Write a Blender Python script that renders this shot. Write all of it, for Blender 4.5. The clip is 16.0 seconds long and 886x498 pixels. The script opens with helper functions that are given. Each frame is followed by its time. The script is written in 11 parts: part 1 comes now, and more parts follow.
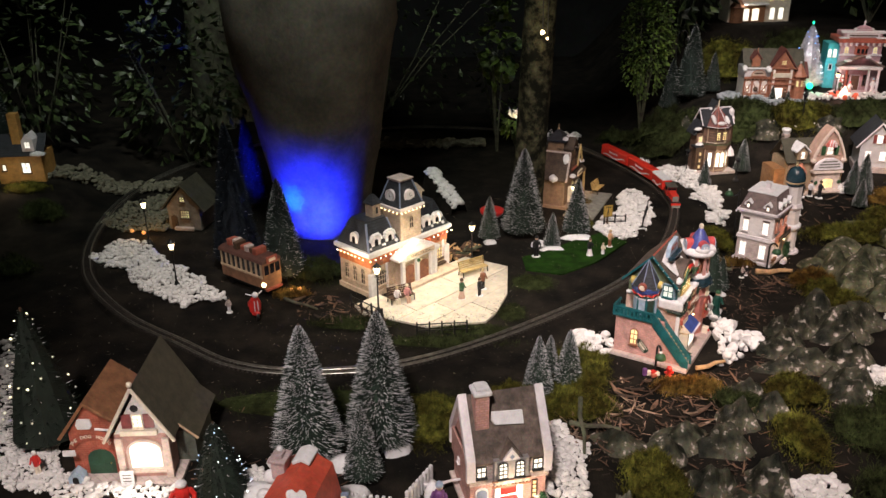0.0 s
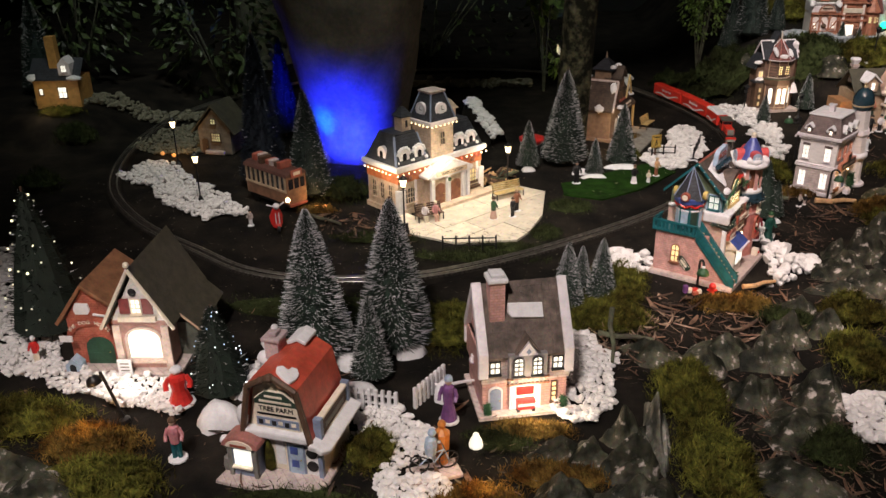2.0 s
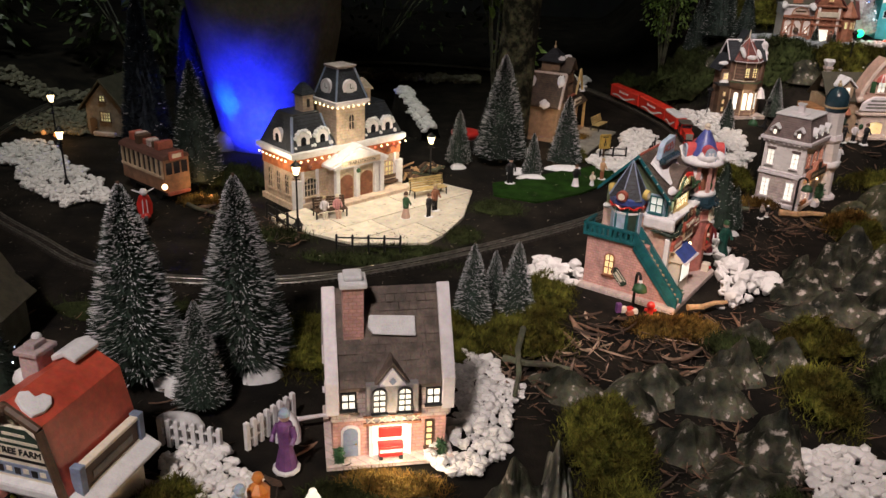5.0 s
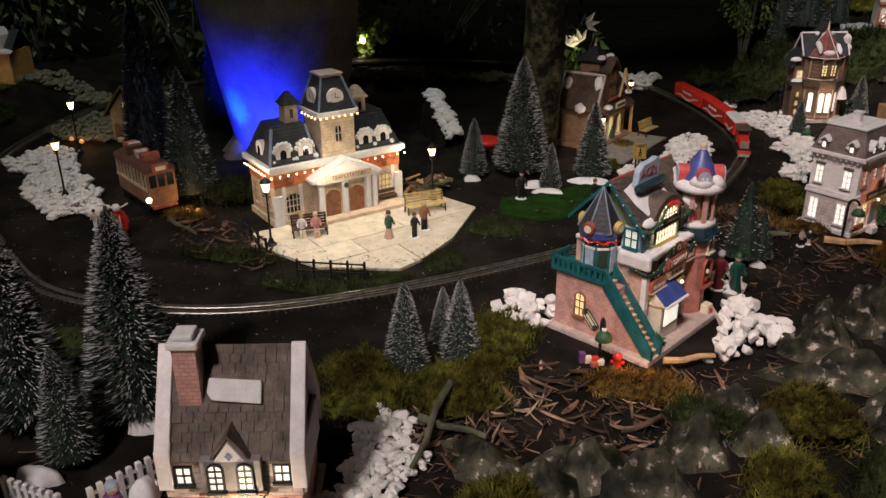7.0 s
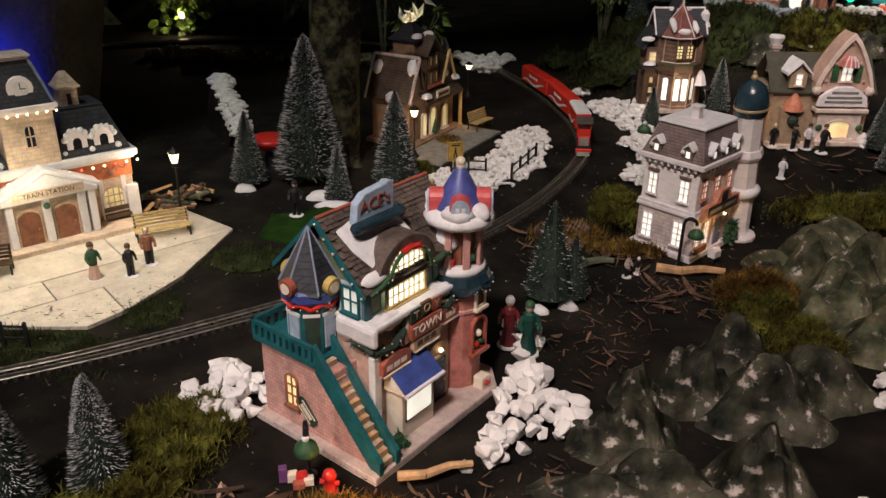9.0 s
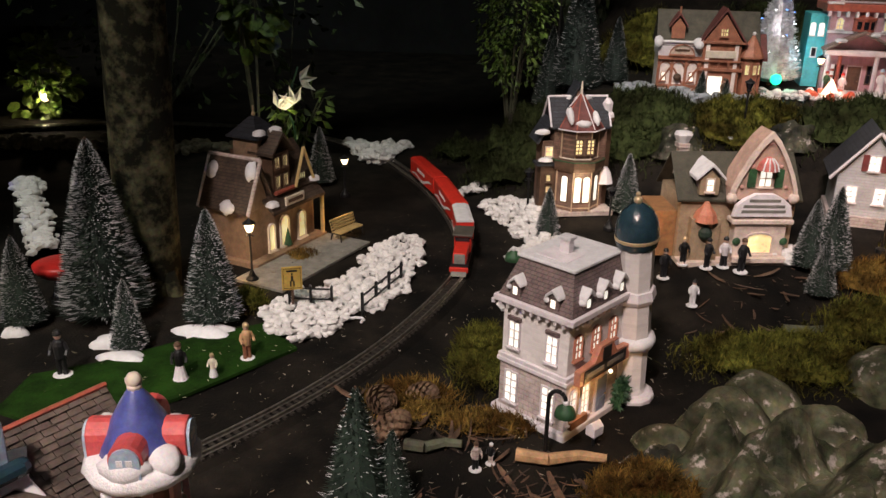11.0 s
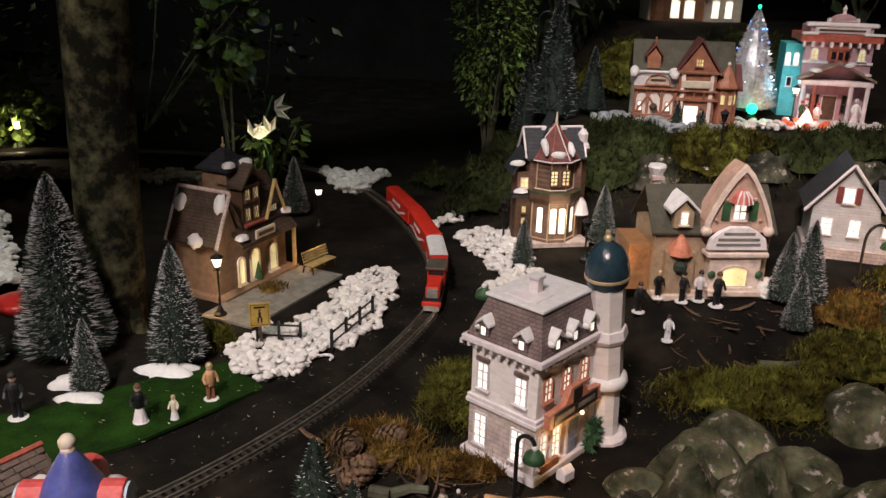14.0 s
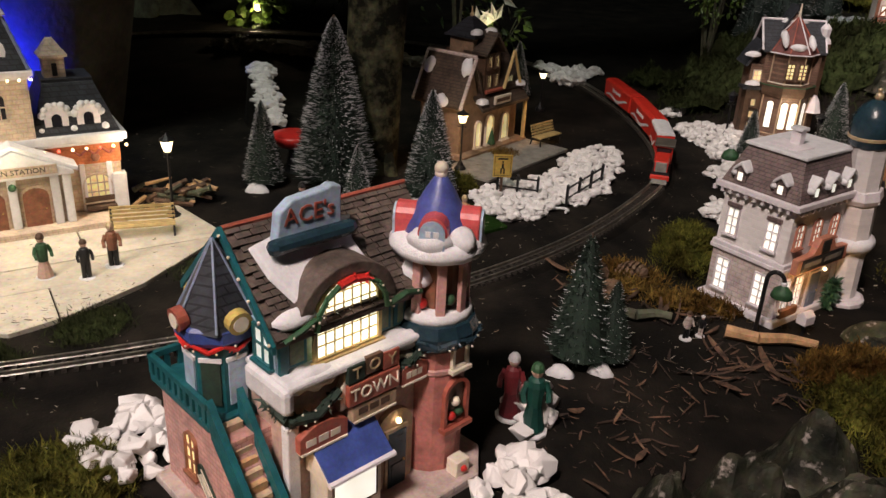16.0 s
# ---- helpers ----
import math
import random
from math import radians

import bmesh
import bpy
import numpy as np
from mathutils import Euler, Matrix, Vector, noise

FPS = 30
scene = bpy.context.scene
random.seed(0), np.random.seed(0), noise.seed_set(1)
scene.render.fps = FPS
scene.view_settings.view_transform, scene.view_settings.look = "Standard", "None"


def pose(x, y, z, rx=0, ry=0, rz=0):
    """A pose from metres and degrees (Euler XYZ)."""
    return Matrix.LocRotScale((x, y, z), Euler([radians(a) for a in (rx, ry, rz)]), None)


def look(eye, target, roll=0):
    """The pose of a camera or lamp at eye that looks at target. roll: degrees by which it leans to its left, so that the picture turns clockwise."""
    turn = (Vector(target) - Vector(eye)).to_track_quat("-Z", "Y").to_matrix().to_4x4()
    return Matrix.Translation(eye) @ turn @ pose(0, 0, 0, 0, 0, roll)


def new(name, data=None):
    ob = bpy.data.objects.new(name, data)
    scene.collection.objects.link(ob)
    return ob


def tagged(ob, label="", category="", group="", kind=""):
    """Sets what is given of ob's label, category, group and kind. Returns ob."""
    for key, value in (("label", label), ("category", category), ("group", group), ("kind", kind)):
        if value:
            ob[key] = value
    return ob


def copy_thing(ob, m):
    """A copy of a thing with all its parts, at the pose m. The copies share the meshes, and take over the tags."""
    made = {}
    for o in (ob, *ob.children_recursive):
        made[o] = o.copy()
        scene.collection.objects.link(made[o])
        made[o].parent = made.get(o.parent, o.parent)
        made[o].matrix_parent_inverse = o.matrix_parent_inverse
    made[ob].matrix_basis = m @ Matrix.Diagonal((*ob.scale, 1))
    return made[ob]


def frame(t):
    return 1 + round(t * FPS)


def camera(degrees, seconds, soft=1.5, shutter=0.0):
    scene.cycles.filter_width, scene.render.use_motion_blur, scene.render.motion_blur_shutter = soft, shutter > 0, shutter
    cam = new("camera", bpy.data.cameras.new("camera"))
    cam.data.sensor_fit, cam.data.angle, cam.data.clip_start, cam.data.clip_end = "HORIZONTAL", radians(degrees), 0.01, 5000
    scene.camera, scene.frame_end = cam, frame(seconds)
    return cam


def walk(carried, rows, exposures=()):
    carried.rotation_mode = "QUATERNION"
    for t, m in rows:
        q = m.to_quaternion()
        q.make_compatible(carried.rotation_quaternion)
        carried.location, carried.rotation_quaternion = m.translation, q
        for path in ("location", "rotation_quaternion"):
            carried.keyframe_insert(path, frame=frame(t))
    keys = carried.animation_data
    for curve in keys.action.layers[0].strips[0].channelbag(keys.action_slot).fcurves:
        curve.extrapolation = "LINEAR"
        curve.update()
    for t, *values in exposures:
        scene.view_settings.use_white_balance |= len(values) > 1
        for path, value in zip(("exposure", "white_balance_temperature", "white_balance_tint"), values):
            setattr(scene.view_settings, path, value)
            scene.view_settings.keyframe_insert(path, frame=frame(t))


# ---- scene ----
cam = camera(57.0, 16.0)
PATH = [
    (0, (0.0915, 0.0443, 0.8777), (0.0287, 1.8853, 0.0988), -0.66),
    (0.5, (0.0941, 0.0388, 0.8428), (0.0089, 1.8774, 0.0603), -0.46),
    (1, (0.1076, 0.0440, 0.7954), (0.0107, 1.8805, 0.0093), -0.81),
    (1.5, (0.1185, 0.0627, 0.7427), (-0.0224, 1.8880, -0.0627), -1.09),
    (2, (0.1490, 0.0827, 0.6957), (-0.0514, 1.8988, -0.1177), -0.93),
    (2.5, (0.1650, 0.1005, 0.6654), (-0.0634, 1.9205, -0.1318), -0.56),
    (3, (0.1903, 0.1303, 0.6375), (-0.0457, 1.9566, -0.1428), 0.11),
    (3.5, (0.2177, 0.1651, 0.6163), (-0.0365, 2.0008, -0.1357), 0.94),
    (4, (0.2317, 0.2182, 0.5940), (0.0037, 2.0673, -0.1333), 1.48),
    (4.5, (0.2472, 0.2788, 0.5688), (0.0717, 2.1219, -0.1877), 2.18),
    (5, (0.2603, 0.3401, 0.5624), (0.1220, 2.1781, -0.2138), 2.06),
    (5.2, (0.2734, 0.3577, 0.5650), (0.1689, 2.1950, -0.2183), 2.27),
    (7.3, (0.5243, 0.5561, 0.5726), (0.0586, 2.3272, -0.2314), -0.59),
    (7.5, (0.5409, 0.5762, 0.5737), (0.0788, 2.3500, -0.2263), -0.41),
    (8, (0.5882, 0.6889, 0.5634), (0.1791, 2.4837, -0.2187), 0.10),
    (8.5, (0.6287, 0.8153, 0.5188), (0.3059, 2.6083, -0.3065), 0.39),
    (9, (0.6641, 0.9129, 0.5083), (0.4223, 2.7066, -0.3426), 0.93),
    (9.5, (0.7324, 1.0178, 0.5036), (0.4725, 2.8051, -0.3556), 1.11),
    (10, (0.7798, 1.1174, 0.4986), (0.5500, 2.9197, -0.3373), 1.25),
    (10.2, (0.7869, 1.1609, 0.4986), (0.5863, 2.9790, -0.3102), 1.51),
    (12.3, (0.8174, 1.2688, 0.5155), (0.6753, 3.1599, -0.1199), 1.14),
    (12.5, (0.8201, 1.2725, 0.5138), (0.6753, 3.1609, -0.1290), 0.88),
    (13, (0.8216, 1.2682, 0.5141), (0.6869, 3.1556, -0.1338), 0.95),
    (13.5, (0.8222, 1.2660, 0.5160), (0.6910, 3.1536, -0.1320), 1.24),
    (14, (0.8198, 1.2649, 0.5147), (0.6950, 3.1503, -0.1409), 1.50),
    (14.5, (0.8140, 1.2594, 0.5063), (0.6501, 3.1333, -0.1729), 2.12),
    (15, (0.7939, 1.2329, 0.4906), (0.5325, 3.0734, -0.2470), 2.80),
    (15.5, (0.7611, 1.1816, 0.4714), (0.3732, 2.9853, -0.3009), 3.77),
    (16, (0.7272, 1.1301, 0.4313), (0.2470, 2.8928, -0.3826), 3.03),
]
walk(cam, [(t, look(eye, target, roll)) for t, eye, target, roll in PATH], ((0, 0.12), (2.5, -0.08), (5, -0.24), (7.5, -0.42), (8.5, -0.38), (9.3, -0.44), (10, -0.16), (12.5, -0.02), (14, -0.02), (15.5, -0.06), (16, -0.28)))

# ---- world and light: a dark hall, ceiling spots over the layout, an added back fill, small warm lamps in it ----
world = bpy.data.worlds.new("hall_night")
scene.world = world
world.use_nodes = True
world.node_tree.nodes["Background"].inputs[0].default_value = (0.9, 0.85, 0.9, 1)
world.node_tree.nodes["Background"].inputs[1].default_value = 0.07


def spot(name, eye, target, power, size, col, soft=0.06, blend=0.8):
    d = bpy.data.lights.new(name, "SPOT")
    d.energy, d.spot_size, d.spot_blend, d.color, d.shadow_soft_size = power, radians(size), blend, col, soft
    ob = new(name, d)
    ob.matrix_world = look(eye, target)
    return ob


def glow(name, at, power, col, r=0.006):
    d = bpy.data.lights.new(name, "POINT")
    d.energy, d.color, d.shadow_soft_size = power, col, r
    ob = new(name, d)
    ob.location = at
    return ob


WARM, PINK, AMBER = (1.0, 0.78, 0.52), (1.0, 0.82, 0.75), (1.0, 0.5, 0.16)
spot("ceiling_spot_front", (-0.3, -0.6, 2.3), (-0.08, 1.0, 0), 285, 38, (1.0, 0.87, 0.81), 0.15)
spot("ceiling_spot_right", (0.3, 0.1, 2.3), (0.9, 1.98, 0), 330, 38, PINK, 0.15)
spot("ceiling_spot_terrace", (0.9, 1.3, 2.3), (1.42, 3.02, 0.2), 195, 34, PINK, 0.12)
spot("ceiling_spot_station", (0.12, 1.7, 1.35), (0.02, 1.81, 0.0), 46, 20, (1.0, 0.87, 0.68), 0.03, 0.7)
spot("ceiling_spot_pebbles", (-0.2, 1.2, 2.0), (-0.66, 1.95, 0), 36, 19, PINK, 0.1)
spot("blue_uplight", (-0.335, 2.03, 0.015), (-0.347, 2.33, 0.2), 46, 82, (0.01, 0.02, 1.0), 0.012, 0.7)
spot("cyan_uplight", (-0.43, 2.09, 0.02), (-0.4, 2.18, 0.115), 6.5, 32, (0.01, 0.34, 1.0), 0.01, 0.9)
# Added wide fill with no known fixture; lifts the dark plants at the back.
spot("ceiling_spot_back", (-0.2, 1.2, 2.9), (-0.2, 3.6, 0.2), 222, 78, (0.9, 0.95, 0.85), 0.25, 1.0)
# The blooms and the tinsel tree each get an added point that brightens them.
for at_, p_, c_ in (((0.172, 1.035, 0.035), 0.3, WARM), ((-0.44, 0.945, 0.045), 0.12, AMBER), ((0.1, 0.885, 0.035), 0.1, AMBER), ((-0.44, 1.07, 0.05), 0.16, (1.0, 0.88, 0.78)), ((0.52, 1.44, 0.035), 0.1, AMBER),
                    ((0.385, 2.37, 0.03), 0.08, AMBER), ((0.4, 2.41, 0.078), 0.05, WARM), ((0.5, 2.62, 0.04), 0.08, AMBER), ((1.4, 2.46, 0.1), 0.15, AMBER), ((1.02, 2.45, 0.1), 0.03, AMBER), ((1.5, 3.17, 0.24), 0.3, (1.0, 0.35, 0.25)),
                    ((-0.84, 2.2, 0.03), 0.1, AMBER), ((1.4, 3.24, 0.34), 0.05, (0.9, 0.93, 1.0)), ((1.478, 3.27, 0.27), 0.1, (0.3, 0.85, 1.0)), ((1.41, 3.2, 0.235), 0.05, (0.05, 1.0, 0.45)), ((1.3, 3.8, 0.45), 0.4, WARM), ((-0.34, 1.86, 0.03), 0.06, AMBER), ((0.94, 2.68, 0.09), 0.12, WARM), ((0.915, 2.02, 0.05), 0.04, AMBER),
                    ((-0.538, 3.44, 0.075), 0.5, WARM), ((0.286, 2.25, 0.562), 0.16, WARM), ((-1.33, 2.4, 0.1), 0.1, WARM), ((0.277, 3.07, 0.135), 0.08, (1.0, 0.85, 0.5)), ((-0.02, 1.84, 0.12), 0.3, (1.0, 0.82, 0.55)), ((-0.19, 1.8, 0.11), 0.25, WARM), ((0.07, 2.0, 0.1), 0.25, WARM)):
    glow("lamp_glow", at_, p_, c_)


# ---- materials ----
def mat(name, col, rough=0.6, metal=0.0, var=0.3, scale=60.0, bump=0.3, col2=None, fine=6.0, brick=None, emit=0.0, sheen=0.5, island=0.0):
    """Two scales of variation in object space, plus fine relief; brick=(length, height, mortar colour) lays courses."""
    m = bpy.data.materials.new(name)
    m.use_nodes = True
    nt = m.node_tree
    n, ln = nt.nodes, nt.links
    b = n["Principled BSDF"]
    b.inputs["Roughness"].default_value, b.inputs["Metallic"].default_value = rough, metal
    b.inputs["Specular IOR Level"].default_value = sheen
    co = n.new("ShaderNodeTexCoord")
    big = n.new("ShaderNodeTexNoise")
    big.inputs["Scale"].default_value, big.inputs["Detail"].default_value, big.inputs["Roughness"].default_value = scale, 5, 0.65
    ln.new(co.outputs["Object"], big.inputs["Vector"])
    ramp = n.new("ShaderNodeValToRGB")
    lo = [c * (1 - var) for c in col]
    hi = list(col2) if col2 else [min(1, c * (1 + var)) for c in col]
    ramp.color_ramp.elements[0].color, ramp.color_ramp.elements[1].color = (*lo, 1), (*hi, 1)
    ramp.color_ramp.elements[0].position, ramp.color_ramp.elements[1].position = 0.33, 0.68
    ln.new(big.outputs["Fac"], ramp.inputs["Fac"])
    small = n.new("ShaderNodeTexNoise")
    small.inputs["Scale"].default_value, small.inputs["Detail"].default_value = scale * fine, 3
    ln.new(co.outputs["Object"], small.inputs["Vector"])
    tone = n.new("ShaderNodeMix")
    tone.data_type, tone.blend_type = "RGBA", "OVERLAY"
    tone.inputs["Factor"].default_value = 0.35
    ln.new(ramp.outputs["Color"], tone.inputs[6])
    ln.new(small.outputs["Color"], tone.inputs[7])
    hue = n.new("ShaderNodeHueSaturation")
    info = n.new("ShaderNodeObjectInfo")
    mp = n.new("ShaderNodeMapRange")
    mp.inputs[3].default_value, mp.inputs[4].default_value = 0.88, 1.1
    geo = n.new("ShaderNodeNewGeometry")
    if island:
        mp.inputs[3].default_value, mp.inputs[4].default_value = 1 - island, 1 + island
    ln.new(geo.outputs["Random Per Island"] if island else info.outputs["Random"], mp.inputs[0])
    ln.new(mp.outputs[0], hue.inputs["Value"])
    out = tone.outputs[2]
    height = small.outputs["Fac"]
    if brick:
        br = n.new("ShaderNodeTexBrick")
        br.inputs["Scale"].default_value = 1.0
        br.inputs["Brick Width"].default_value, br.inputs["Row Height"].default_value = brick[0], brick[1]
        br.inputs["Mortar Size"].default_value, br.inputs["Mortar Smooth"].default_value = brick[1] * 0.12, 0.2
        br.inputs["Color1"].default_value, br.inputs["Color2"].default_value = (1, 1, 1, 1), (0.86, 0.86, 0.86, 1)
        br.inputs["Mortar"].default_value = (*brick[2], 1)
        # courses run along x + y, rows along z
        sep, add, com = n.new("ShaderNodeSeparateXYZ"), n.new("ShaderNodeMath"), n.new("ShaderNodeCombineXYZ")
        ln.new(co.outputs["Object"], sep.inputs[0])
        ln.new(sep.outputs[0], add.inputs[0])
        ln.new(sep.outputs[1], add.inputs[1])
        ln.new(add.outputs[0], com.inputs[0])
        ln.new(sep.outputs[2], com.inputs[1])
        ln.new(com.outputs[0], br.inputs["Vector"])
        mul = n.new("ShaderNodeMix")
        mul.data_type, mul.blend_type = "RGBA", "MULTIPLY"
        mul.inputs["Factor"].default_value = 1.0
        ln.new(tone.outputs[2], mul.inputs[6])
        ln.new(br.outputs["Color"], mul.inputs[7])
        out, height = mul.outputs[2], br.outputs["Fac"]
    ln.new(out, hue.inputs["Color"])
    ln.new(hue.outputs["Color"], b.inputs["Base Color"])
    if bump:
        bp = n.new("ShaderNodeBump")
        bp.inputs["Strength"].default_value, bp.inputs["Distance"].default_value = bump, 0.0012
        bp.invert = bool(brick)
        ln.new(height, bp.inputs["Height"])
        ln.new(bp.outputs["Normal"], b.inputs["Normal"])
    if emit:
        ln.new(hue.outputs["Color"], b.inputs["Emission Color"])
        b.inputs["Emission Strength"].default_value = emit
    return m


SNOW = mat("snow_paint", (0.72, 0.71, 0.73), 0.7, var=0.1, scale=90, bump=0.5)
PEBBLE = mat("white_marble_pebble", (0.75, 0.725, 0.715), 0.5, var=0.1, scale=70, bump=0.2, island=0.12)
PINKBRICK = mat("pink_brick", (0.56, 0.32, 0.285), 0.6, var=0.25, brick=(0.0085, 0.0042, (0.75, 0.68, 0.66)), bump=0.6)
REDBRICK = mat("red_brick", (0.4, 0.12, 0.08), 0.6, var=0.3, brick=(0.0085, 0.0042, (0.8, 0.6, 0.5)), bump=0.6)
WHITEWALL = mat("white_glazed_wall", (0.86, 0.82, 0.81), 0.5, var=0.05, brick=(0.012, 0.005, (0.93, 0.92, 0.92)), bump=0.3)
STONEWALL = mat("pinkish_grey_stone", (0.6, 0.5, 0.47), 0.6, var=0.25, brick=(0.014, 0.006, (0.7, 0.66, 0.64)), bump=0.6)
TANWALL = mat("tan_stucco", (0.5, 0.36, 0.24), 0.65, var=0.25)
CREAM = mat("cream_paint", (0.74, 0.66, 0.54), 0.5, var=0.14)
OCHRE = mat("ochre_wall", (0.5, 0.27, 0.08), 0.6, var=0.25)
LILAC = mat("lilac_white_trim", (0.74, 0.69, 0.72), 0.5, var=0.12)
SLATE = mat("dark_slate", (0.036, 0.04, 0.05), 0.5, var=0.4, brick=(0.011, 0.006, (0.4, 0.4, 0.4)), bump=0.7)
BROWNROOF = mat("brown_shingle", (0.115, 0.085, 0.07), 0.7, var=0.45, bump=0.5)
MAUVEROOF = mat("mauve_brown_slate", (0.2, 0.145, 0.14), 0.55, var=0.3, brick=(0.008, 0.004, (0.5, 0.5, 0.5)), bump=0.7)
OLIVEROOF = mat("dark_olive_roof", (0.05, 0.046, 0.03), 0.6, var=0.4, bump=0.5)
REDROOF = mat("worn_red_roof", (0.46, 0.075, 0.045), 0.4, var=0.3, scale=30, bump=0.3)
RED = mat("red_gloss", (0.55, 0.03, 0.025), 0.3, var=0.2)
TRAINRED = mat("red_plastic", (0.62, 0.035, 0.022), 0.35, var=0.1, scale=25)
TEAL = mat("teal_paint", (0.012, 0.095, 0.11), 0.4, var=0.3)
BLUE = mat("blue_paint", (0.05, 0.08, 0.28), 0.4, var=0.3)
PALEBLUE = mat("pale_blue_paint", (0.36, 0.46, 0.58), 0.45, var=0.2)
GREYBLUE = mat("grey_blue_paint", (0.2, 0.24, 0.34), 0.45, var=0.25)
CYANWALL = mat("turquoise_wall", (0.06, 0.42, 0.46), 0.5, var=0.2)
PURPLE = mat("purple_paint", (0.16, 0.06, 0.2), 0.5, var=0.3)
TRIMRED = mat("rust_red_trim", (0.34, 0.09, 0.06), 0.45, var=0.3)
WOODDARK = mat("dark_brown_timber", (0.09, 0.05, 0.03), 0.6, var=0.4)
WOODRED = mat("reddish_timber", (0.25, 0.1, 0.055), 0.55, var=0.35)
PALEWOOD = mat("pale_yellow_wood", (0.52, 0.38, 0.16), 0.6, var=0.25)
MOSSBARK = mat("mossy_dark_bark", (0.022, 0.022, 0.014), 0.9, var=0.7, scale=26, bump=1.0, col2=(0.11, 0.105, 0.06), sheen=0.1)
BARK = mat("bark", (0.07, 0.055, 0.04), 0.85, var=0.6, scale=25, bump=1.0, col2=(0.12, 0.13, 0.08))
LOGWOOD = mat("split_log", (0.5, 0.3, 0.15), 0.7, var=0.35)
CHIPWOOD = mat("bark_chips", (0.05, 0.027, 0.016), 0.75, var=0.5, col2=(0.16, 0.09, 0.055), island=0.85)
IRON = mat("black_iron", (0.015, 0.015, 0.016), 0.45, 0.3, var=0.3)
STEEL = mat("worn_rail_steel", (0.3, 0.285, 0.25), 0.35, 0.8, var=0.4, scale=90)
BRASS = mat("brass", (0.6, 0.42, 0.15), 0.3, 1.0, var=0.2)
DARKGREEN = mat("dark_green_needles", (0.018, 0.035, 0.024), 0.7, var=0.5)
GREENFIR = mat("green_paint", (0.028, 0.085, 0.035), 0.6, var=0.4)
DARKBLUE = mat("dark_blue_glaze", (0.018, 0.04, 0.055), 0.25, var=0.3)
GOLD = mat("tan_gold_band", (0.55, 0.42, 0.25), 0.4, 0.4, var=0.2)
MOSS = mat("olive_moss", (0.055, 0.066, 0.012), 0.9, var=0.5, col2=(0.19, 0.19, 0.035), sheen=0.1, island=0.45)
MOSSDARK = mat("dark_moss", (0.035, 0.046, 0.016), 0.9, var=0.5, sheen=0.1, island=0.5)
GOLDMOSS = mat("dry_golden_moss", (0.12, 0.08, 0.02), 0.9, var=0.5, col2=(0.25, 0.16, 0.04), sheen=0.1, island=0.5)
GRASS = mat("green_felt_lawn", (0.011, 0.034, 0.004), 0.95, var=0.6, scale=26, fine=10.0, bump=0.8, sheen=0.1)
SOIL = mat("black_earth_cloth", (0.006, 0.0052, 0.0045), 0.9, var=0.5, scale=14, bump=0.7, col2=(0.017, 0.0135, 0.01), fine=20, sheen=0.15)
PAVING = mat("cream_paving", (0.62, 0.56, 0.46), 0.6, var=0.18, scale=35, bump=0.4)
GREYPAVE = mat("grey_paving", (0.2, 0.19, 0.17), 0.7, var=0.3)
TILEROOF = mat("orange_brown_tile", (0.26, 0.12, 0.06), 0.6, var=0.3)
SKIN = mat("doll_face", (0.58, 0.38, 0.3), 0.5, var=0.1)
BLACKCLOTH = mat("black_paint", (0.012, 0.012, 0.014), 0.5, var=0.3)
LEAF = mat("glossy_leaf", (0.022, 0.04, 0.014), 0.45, var=0.5, scale=20, col2=(0.06, 0.085, 0.03), island=0.8)
PETAL = mat("white_petal", (0.6, 0.58, 0.52), 0.6, var=0.1)
HALL = mat("black_hall_paint", (0.03, 0.03, 0.031), 0.9, var=0.3, scale=3)
TRUNKPAINT = mat("grey_brown_trunk", (0.11, 0.095, 0.075), 0.8, var=0.4, scale=12, bump=1.0, fine=8)
ORANGE = mat("orange_paint", (0.6, 0.22, 0.05), 0.5, var=0.2)
YELLOW = mat("yellow_paint", (0.5, 0.33, 0.07), 0.5, var=0.2)


def node_of(m, kind):
    return next(n for n in m.node_tree.nodes if n.bl_idname == kind)


def patchy(m, scale, low, high, tint=(1.0, 1.0, 1.0)):
    """Broad uneven patches over the finer grain: the colour runs from low to high times itself."""
    n, ln = m.node_tree.nodes, m.node_tree.links
    b = n["Principled BSDF"]
    src = b.inputs["Base Color"].links[0].from_socket
    co = n.new("ShaderNodeTexCoord")
    tex = n.new("ShaderNodeTexNoise")
    tex.inputs["Scale"].default_value, tex.inputs["Detail"].default_value, tex.inputs["Roughness"].default_value = scale, 4, 0.6
    ln.new(co.outputs["Object"], tex.inputs["Vector"])
    ramp = n.new("ShaderNodeValToRGB")
    ramp.color_ramp.elements[0].position, ramp.color_ramp.elements[1].position = 0.38, 0.62
    ramp.color_ramp.elements[0].color = (*[low * t for t in tint], 1)
    ramp.color_ramp.elements[1].color = (high, high, high, 1)
    ln.new(tex.outputs["Fac"], ramp.inputs["Fac"])
    mul = n.new("ShaderNodeMix")
    mul.data_type, mul.blend_type = "RGBA", "MULTIPLY"
    mul.inputs["Factor"].default_value = 1.0
    ln.new(src, mul.inputs[6])
    ln.new(ramp.outputs["Color"], mul.inputs[7])
    ln.new(mul.outputs[2], b.inputs["Base Color"])


